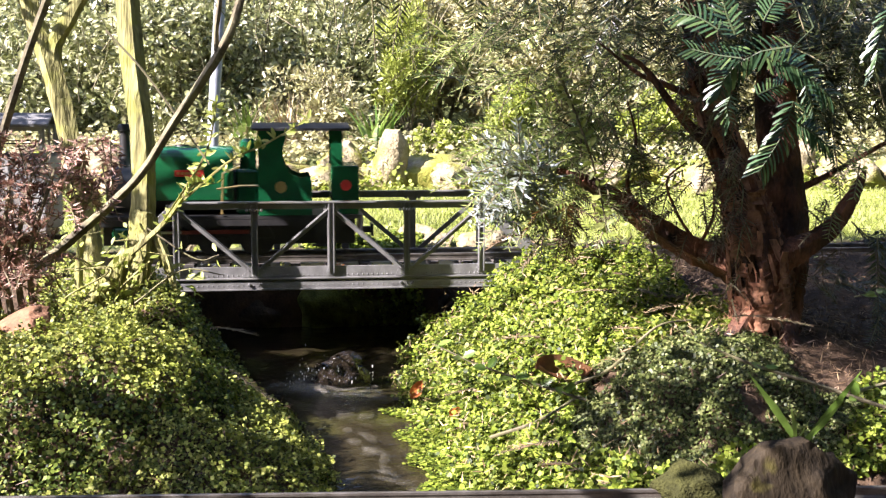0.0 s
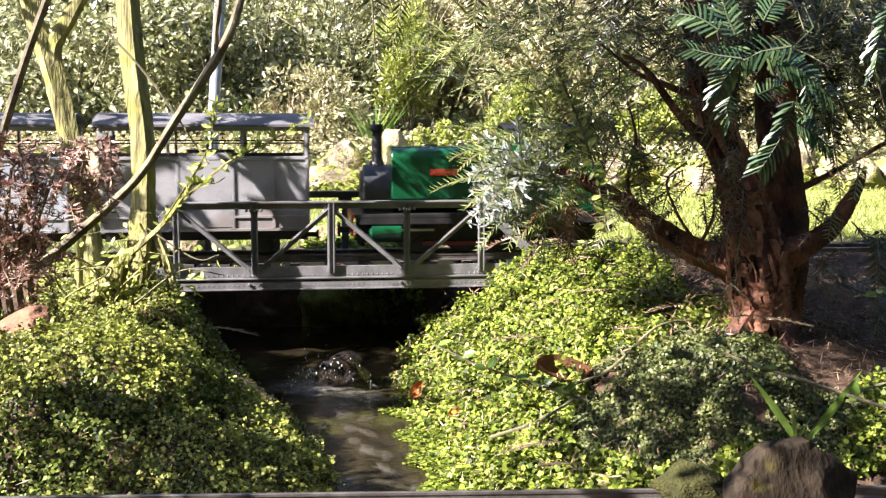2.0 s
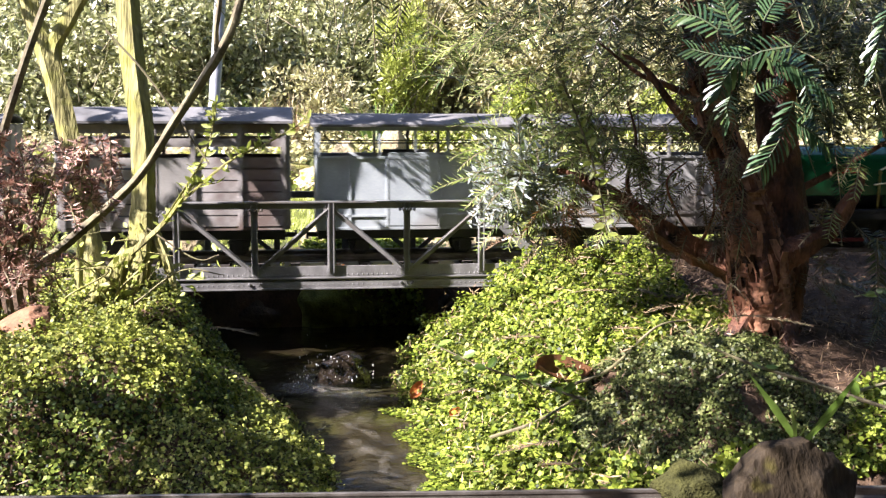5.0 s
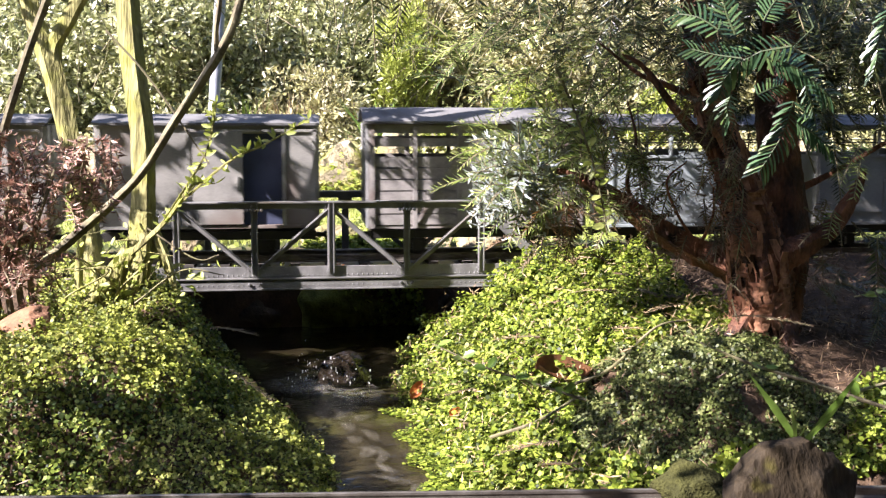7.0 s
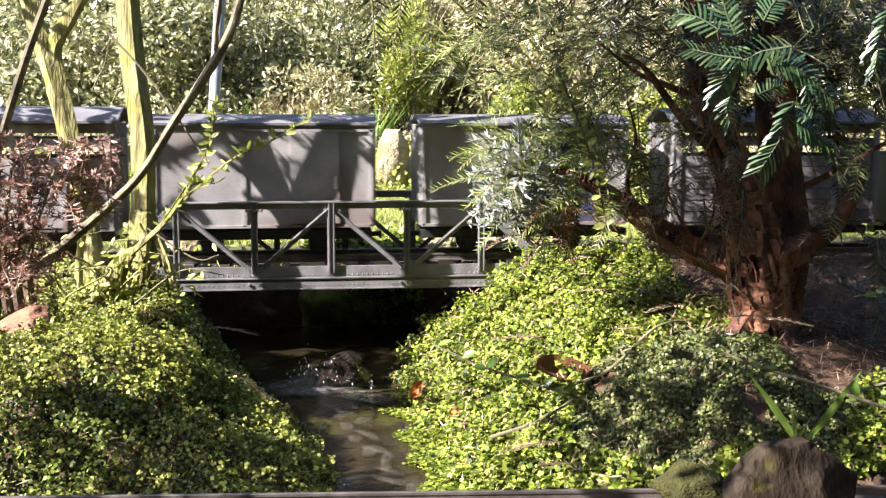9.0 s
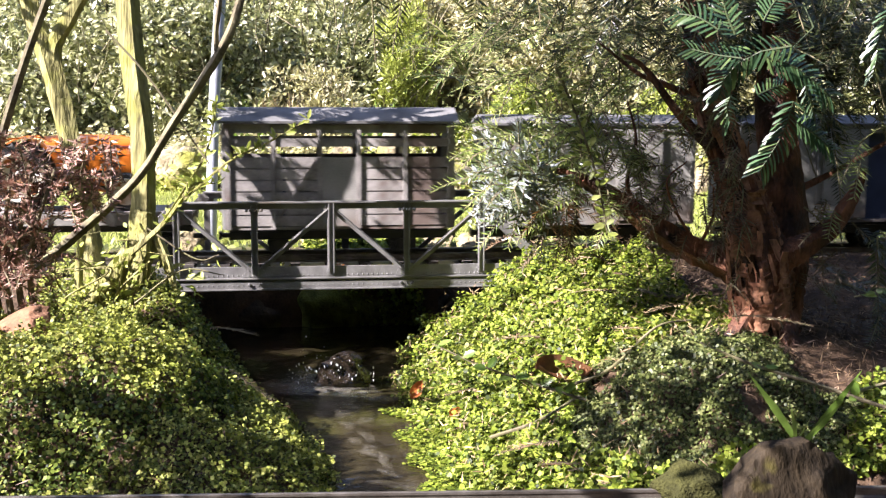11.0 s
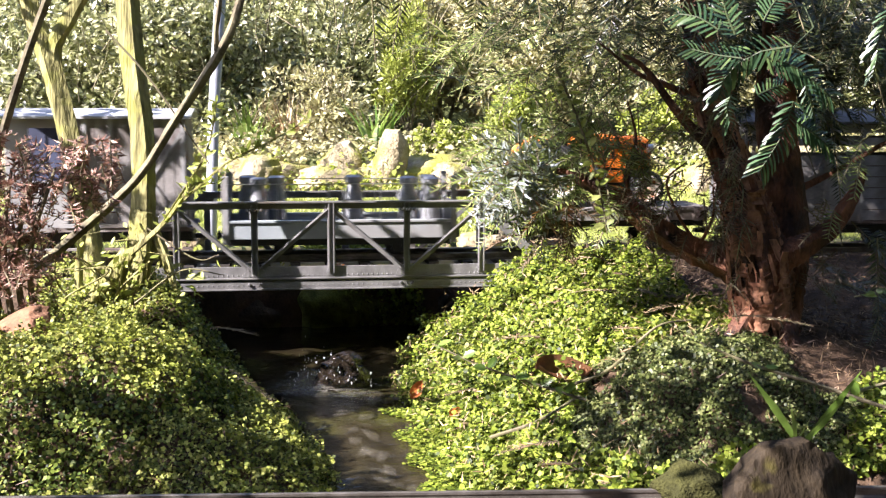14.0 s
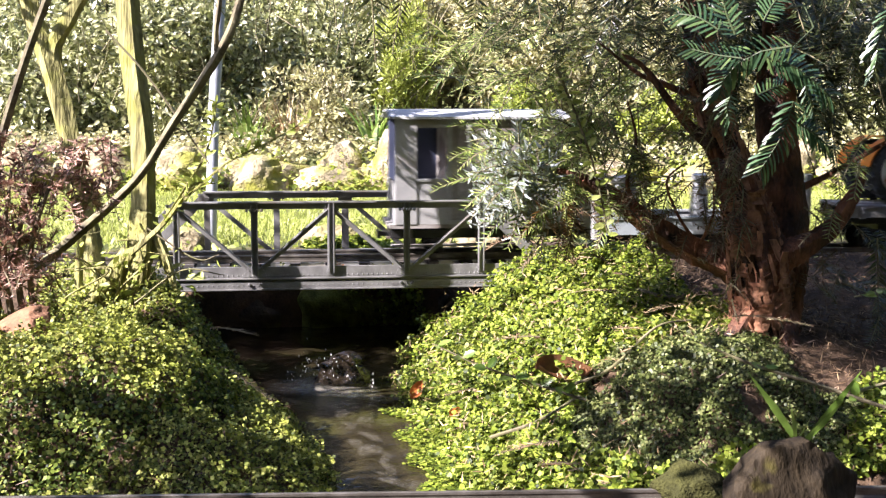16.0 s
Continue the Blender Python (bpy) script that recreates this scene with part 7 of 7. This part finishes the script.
def sapling(name, ctrl, leaves, size, material, label, seed, pairs=True, gap=3):
    """A thin arching shoot with leaves along it."""
    g = np.random.default_rng(seed)
    v = thing(name, pose(*ctrl[0][:3]), label, "plant")
    o = np.array(ctrl[0][:3])
    bm = bmesh.new()
    c = limb(bm, [(*(np.array(p[:3]) - o), p[3]) for p in ctrl], 6, 10)
    part("shoot", bm, M_TWIG, v, smooth=True)
    P, D = [], []
    for p in c[4::gap]:
        for s in (-1, 1):
            P.append(p[:3])
            D.append((s * 0.7 + g.normal(0, 0.3), -0.3 + g.normal(0, 0.3), 0.2 + g.normal(0, 0.5)))
    P, D = np.array(P), np.array(D)
    scatter("leaves", leaf_shape(1, 0.55, 0.10), P, D, np.array([0, -0.6, 0.8]) + 0.4 * rand_dirs(g, len(P)), g.uniform(0.7, 1.2, len(P)) * size, material, v)
    return v


sapling("privet_shoot", [(0.205, -0.575, -0.075, 0.0014), (0.160, -0.570, -0.060, 0.0012), (0.115, -0.563, -0.045, 0.0010), (0.072, -0.553, -0.026, 0.0006)], 12, 0.013, L_STRAP, "thin shoot with glossy oval green leaves", 1, gap=5)
sapling("privet_shoot", [(0.444, -0.6458, -0.070, 0.0019), (0.384, -0.6358, -0.050, 0.0018), (0.333, -0.628, -0.034, 0.0014), (0.290, -0.6206, -0.016, 0.0009)], 12, 0.013, L_STRAP, "long arching shoot with a tuft of oval leaves", 2, gap=14)
sapling("trailing_shoot", [(0.2007, -0.4576, 0.2156, 0.0014), (0.2135, -0.4632, 0.1840, 0.0013), (0.2287, -0.4705, 0.1419, 0.0012), (0.2388, -0.4765, 0.1050, 0.0010), (0.2461, -0.4831, 0.0602, 0.0006)], 20, 0.012, L_GRASS, "hanging shoot with pairs of round leaves", 3, gap=2)
sapling("arching_shoot", [(0.56, -0.50, -0.04, 0.0016), (0.545, -0.52, 0.0, 0.0012), (0.510, -0.53, 0.012, 0.0009), (0.47, -0.53, 0.004, 0.0005)], 14, 0.012, L_STRAP, "arching green shoot beside the bare soil", 4, gap=3)


def dead_sprig(x, y, turn, length, seed, lift=0.014, rise=0.0, material=None, at_z=None, label="dead straw brown conifer sprig lying on the bank"):
    g = np.random.default_rng(seed)
    z = float(height(np.array(x), np.array(y))) + lift if at_z is None else at_z
    v = thing("dead_needle_sprig", pose(x, y, z), label, "twig", "dead sprigs on the bank")
    acc = []
    d = (math.cos(radians(turn)), math.sin(radians(turn)), rise)
    path = spray(acc, (0, 0, 0), d, length, g, 0.011, 0.0024, 0.15, flat=True)
    put_needles(acc, material or L_RUST, v, "needles", 0.16)
    twig_mesh([path], v, M_TWIG, 0.0009, "stalk")


for i, (x, y, a, ln) in enumerate(((-0.135, -0.300, -25, 0.055), (0.290, -0.125, 160, 0.040), (0.300, -0.330, 150, 0.05), (0.330, -0.360, 20, 0.045), (0.345, -0.420, 200, 0.045), (0.365, -0.50, 10, 0.045), (0.205, -0.380, 170, 0.05), (0.135, -0.40, 200, 0.035),
                                   (0.175, -0.60, 190, 0.05), (0.155, -0.625, 10, 0.04), (0.39, -0.52, 330, 0.04), (0.30, -0.20, 220, 0.04), (0.33, -0.27, 100, 0.04), (0.235, -0.30, 60, 0.03), (0.26, -0.46, 20, 0.035))):
    dead_sprig(x, y, a, ln, 300 + i, 0.030, 0.05, L_STRAW if i % 3 else L_RUST)


dead_sprig(-0.122, -0.350, -20, 0.066, 390, 0, -0.46, L_STRAW, -0.087, "dead straw brown conifer sprig reaching over the water")
dead_sprig(0.012, -0.062, 95, 0.018, 391, 0, 0.9, L_FOX, -0.033, "small orange brown sprig standing on the bridge deck")
dead_sprig(0.184, -0.430, 0, 0.045, 400, 0, -1.3, L_FOX, 0.093, "fox red dead conifer sprig hanging from the boughs")
dead_sprig(0.218, -0.430, 70, 0.036, 401, 0, -1.3, L_FOX, 0.085, "fox red dead conifer sprig hanging from the boughs")
dead_sprig(0.190, -0.440, 140, 0.030, 402, 0, -1.3, L_FOX, 0.080, "fox red dead conifer sprig hanging from the boughs")
stone("small_red_stone", pose(-0.171, -0.250, -0.078, 0, 10, 30), 0.020, 0.018, 0.018, M_REDROCK, "small red brown stone on the bank edge", "rock", 55)


def stick(ctrl, label):
    bm = bmesh.new()
    limb(bm, ctrl, 7, 7)
    return tagged(part("stick", bm, M_TWIG, None, smooth=True), label, "twig", "sticks on the bank")


def on(x, y, up=0.026):
    return float(height(np.array(x), np.array(y))) + up


for pts, lab in ((((0.19, -0.50), (0.24, -0.515), (0.29, -0.50), (0.335, -0.47)), "brown stick lying across the creeping plants"), (((0.33, -0.31), (0.35, -0.34), (0.375, -0.36)), "short broken stick beside the trunk"),
                 (((0.13, -0.52), (0.17, -0.54), (0.21, -0.53)), "thin bent stick on the bank"), (((-0.20, -0.35), (-0.165, -0.37), (-0.145, -0.41)), "pale thin stick on the mound"), (((0.44, -0.60), (0.50, -0.58), (0.56, -0.60)), "grey stick on bare soil")):
    stick([(x, y, on(x, y), 0.0018 - 0.0003 * i) for i, (x, y) in enumerate(pts)], lab)

g_b = np.array([(0.361, -0.664, -0.094), (0.363, -0.666, -0.094), (0.359, -0.662, -0.094), (0.362, -0.665, -0.094)])
g_d = np.array([(-0.045, -0.004, 0.062), (0.046, -0.004, 0.060), (-0.012, -0.02, 0.03), (0.02, -0.02, 0.035)])
tagged(scatter("grass_tuft", (np.array([(0, -0.35, 0), (0, 0.35, 0), (0.5, 0.5, 0.01), (0.5, -0.5, 0.01), (1, 0.03, -0.05), (1, -0.03, -0.05)]) * (1, 0.085, 1), np.array([(0, 1, 2, 3), (3, 2, 4, 5)])), g_b, g_d, np.array([(0, -1, 0.3)] * 4), np.array([0.078, 0.078, 0.05, 0.055]), L_STRAP),
       "broad bright green grass blades beside the boulder", "plant")
# moss of the left edge, spread over the crest to paint its sunlight
carpet("cushion_moss", rng, 62000, -0.62, -0.16, -0.66, -0.33, lambda x, y: in_left(x, y) & ((x < -0.36 + 0.04 * wob(x, y, 50)) | ((wob(x, y, 38, 2.0) > 0.0) & sunny_top(x, y))), 0.0024, L_MOSS, "yellow green moss among the creeping leaves", 0.014)
strap_clump("dead_grass", -0.06, 1.55, 60, 0.17, 0.005, L_STRAW, "clump of dry straw coloured grass behind the wall", 25, 0.5)
strap_clump("dead_grass", 0.62, 1.62, 50, 0.17, 0.005, L_STRAW, "clump of dry brown stems among shrubs", 26, 0.6)

# splashing water
def foam_mat(name, thick):
    """Broken water: pale and thin, fading out at its rim."""
    m = bpy.data.materials.new(name)
    m.use_nodes = True
    fn_, fl_ = m.node_tree.nodes, m.node_tree.links
    f_tr, f_mx, f_nz, f_mr = fn_.new("ShaderNodeBsdfTransparent"), fn_.new("ShaderNodeMixShader"), fn_.new("ShaderNodeTexNoise"), fn_.new("ShaderNodeMapRange")
    f_nz.inputs["Scale"].default_value, f_nz.inputs["Detail"].default_value = 130, 4
    f_mr.inputs["From Min"].default_value, f_mr.inputs["From Max"].default_value = 0.40, 0.75
    f_mr.inputs["To Max"].default_value = thick
    fl_.new(f_nz.outputs[0], f_mr.inputs["Value"])
    f_co, f_ds, f_fd, f_mu = fn_.new("ShaderNodeTexCoord"), fn_.new("ShaderNodeVectorMath"), fn_.new("ShaderNodeMapRange"), fn_.new("ShaderNodeMath")
    f_ds.operation, f_mu.operation = "DISTANCE", "MULTIPLY"
    f_ds.inputs[1].default_value = (0.5, 0.5, 0.6)
    fl_.new(f_co.outputs["Generated"], f_ds.inputs[0])
    f_fd.inputs["From Min"].default_value, f_fd.inputs["From Max"].default_value = 0.62, 0.15
    fl_.new(f_ds.outputs["Value"], f_fd.inputs["Value"])
    fl_.new(f_fd.outputs[0], f_mu.inputs[0])
    fl_.new(f_mr.outputs[0], f_mu.inputs[1])
    fl_.new(f_mu.outputs[0], f_mx.inputs[0])
    fn_["Principled BSDF"].inputs["Base Color"].default_value = (0.56, 0.52, 0.42, 1)
    fn_["Principled BSDF"].inputs["Roughness"].default_value = 0.25
    fl_.new(f_tr.outputs[0], f_mx.inputs[1])
    fl_.new(fn_["Principled BSDF"].outputs[0], f_mx.inputs[2])
    fl_.new(f_mx.outputs[0], fn_["Material Output"].inputs["Surface"])
    return m


M_FOAM = foam_mat("broken water", 0.42)
M_STREAK = foam_mat("thin streaks on water", 0.20)
M_DROP = mat("water drops", (0.45, 0.46, 0.45), (0.75, 0.75, 0.72), 0.08, 0, 80, 0.1, 400, 0.9)
SPLASH = []
wr = random.Random(12)


def ripple(x, y, length, wide, turn, high, material=M_FOAM):
    """A low rounded ridge of moving water."""
    bm = bmesh.new()
    n, m = 12, 5
    rows = []
    for i in range(n):
        u = i / (n - 1)
        w = wide * math.sin(math.pi * (0.04 + 0.92 * u)) ** 0.7
        bend = 0.25 * wide * math.sin(u * 5)
        rows.append([bm.verts.new(((u - 0.5) * length, (s / (m - 1) * 2 - 1) * w / 2 + bend, high * math.cos((s / (m - 1) * 2 - 1) * 1.5) * math.sin(math.pi * (0.04 + 0.92 * u)))) for s in range(m)])
    for a, b in zip(rows, rows[1:]):
        for i in range(m - 1):
            bm.faces.new((a[i], a[i + 1], b[i + 1], b[i]))
    ob = part("ripple", bm, material, None, smooth=True)
    z = -0.1475 + 0.014 * float(sst(-0.18, -0.10, np.array(y)))
    ob.matrix_basis = pose(x, y, z, 0, 0, turn)
    tagged(ob, "pale rounded ripple of broken stream water" if material is M_FOAM else "faint streak on the running stream water", "ripple", "ripples in the stream")
    SPLASH.append((ob, x, y, z, turn, 0.006, 0.0012))


for x, y, ln, wd, tn, hg in ((-0.022, -0.225, 0.075, 0.060, 25, 0.006), (0.010, -0.25, 0.07, 0.06, -30, 0.004), (-0.018, -0.222, 0.045, 0.020, 25, 0.006), (-0.030, -0.195, 0.035, 0.022, 70, 0.010), (0.038, -0.205, 0.035, 0.014, 120, 0.006),
                             (0.000, -0.245, 0.06, 0.014, 5, 0.004), (0.015, -0.262, 0.05, 0.016, -25, 0.004), (-0.045, -0.215, 0.055, 0.050, 15, 0.012), (-0.030, -0.235, 0.06, 0.045, 0, 0.008), (-0.025, -0.185, 0.05, 0.040, 40, 0.018), (0.030, -0.255, 0.06, 0.060, -45, 0.004)):
    ripple(x, y, ln * 1.5, wd * 0.8, tn, hg)
for k in range(15):                              # thin streaks drawn out by the current
    u = (k + wr.random()) / 15
    y = -0.26 - 0.34 * u
    x = -0.005 + 0.05 * u + wr.gauss(0, 0.013)
    ripple(x, y, wr.uniform(0.03, 0.06), wr.uniform(0.010, 0.022), -65 + wr.gauss(0, 22), wr.uniform(0.0012, 0.002), M_STREAK)
for x, y, z in ((-0.034, -0.20, -0.138), (-0.018, -0.215, -0.128), (0.012, -0.225, -0.140), (0.030, -0.215, -0.142), (-0.028, -0.185, -0.122), (-0.044, -0.205, -0.140), (-0.006, -0.232, -0.130)):
    bm = bmesh.new()
    for _ in range(9):
        c = Vector((wr.gauss(0, 0.009), wr.gauss(0, 0.006), abs(wr.gauss(0, 0.010))))
        r = wr.uniform(0.0003, 0.0009)
        tube(bm, [c + Vector((0, 0, -r * 2.2)), c, c + Vector((0, 0, r * 1.6))], [r * 0.3, r, r * 0.3], 6)
    ob = part("splash", bm, M_DROP, None)
    ob.matrix_basis = pose(x, y, z)
    tagged(ob, "bright drops of water splashing off the rock", "splash", "splashes at the rock", "stuff")
    SPLASH.append((ob, x, y, z, 0, 0.004, 0.006))


# ---- movement ----
S_TABLE = (0.0, 0.1582, 0.3242, 0.5080, 0.6909, 0.8790, 1.0703, 1.2633, 1.4600, 1.6680, 1.8790, 2.0920, 2.3075, 2.5340, 2.7694, 3.0093, 3.2497)


def travelled(t):
    """How far the train has run at t seconds: smooth through the table."""
    i = min(int(t), 15)
    u = t - i
    p = [S_TABLE[max(0, min(16, i + k))] for k in (-1, 0, 1, 2)]
    if i == 0:
        p[0] = 2 * p[1] - p[2]
    if i == 15:
        p[3] = 2 * p[2] - p[1]
    return 0.5 * (2 * p[1] + (p[2] - p[0]) * u + (2 * p[0] - 5 * p[1] + 4 * p[2] - p[3]) * u * u + (3 * p[1] - p[0] - 3 * p[2] + p[3]) * u ** 3)


def motions():
    times = [i * 0.5 for i in range(33)]
    for v, c in TRAIN:
        y, z = v.matrix_basis.translation.y, v.matrix_basis.translation.z
        walk(v, [(t, pose(c + travelled(t), y, z)) for t in times])
    fine = [i / 15 for i in range(241)]
    turns = {}
    for w, x, r in WHEELS:
        if r not in turns:
            turns[r] = [(t, math.degrees(travelled(t) / r)) for t in fine]
        walk(w, [(t, pose(x, 0, r, 0, a, 0)) for t, a in turns[r]])
    jr = random.Random(77)
    for ob, x, y, z, tn, sway, bob in SPLASH:
        ph, w1, w2 = jr.uniform(0, 6), jr.uniform(4, 7), jr.uniform(7, 11)
        walk(ob, [(i * 0.1, pose(x + 0.4 * sway * math.sin(ph + w1 * i * 0.1), y + sway * math.sin(ph * 2 + w2 * i * 0.1), z + bob * math.sin(ph + w2 * i * 0.13), 0, 0, tn + 8 * math.sin(w1 * i * 0.08 + ph))) for i in range(161)])
    for rod, s in RODS:
        rows = []
        for t in fine:
            a = travelled(t) / 0.0215
            rows.append((t, pose(0.010 * math.sin(a), s * 0.030, 0.0215 + 0.010 * math.cos(a))))
        walk(rod, rows)


motions()
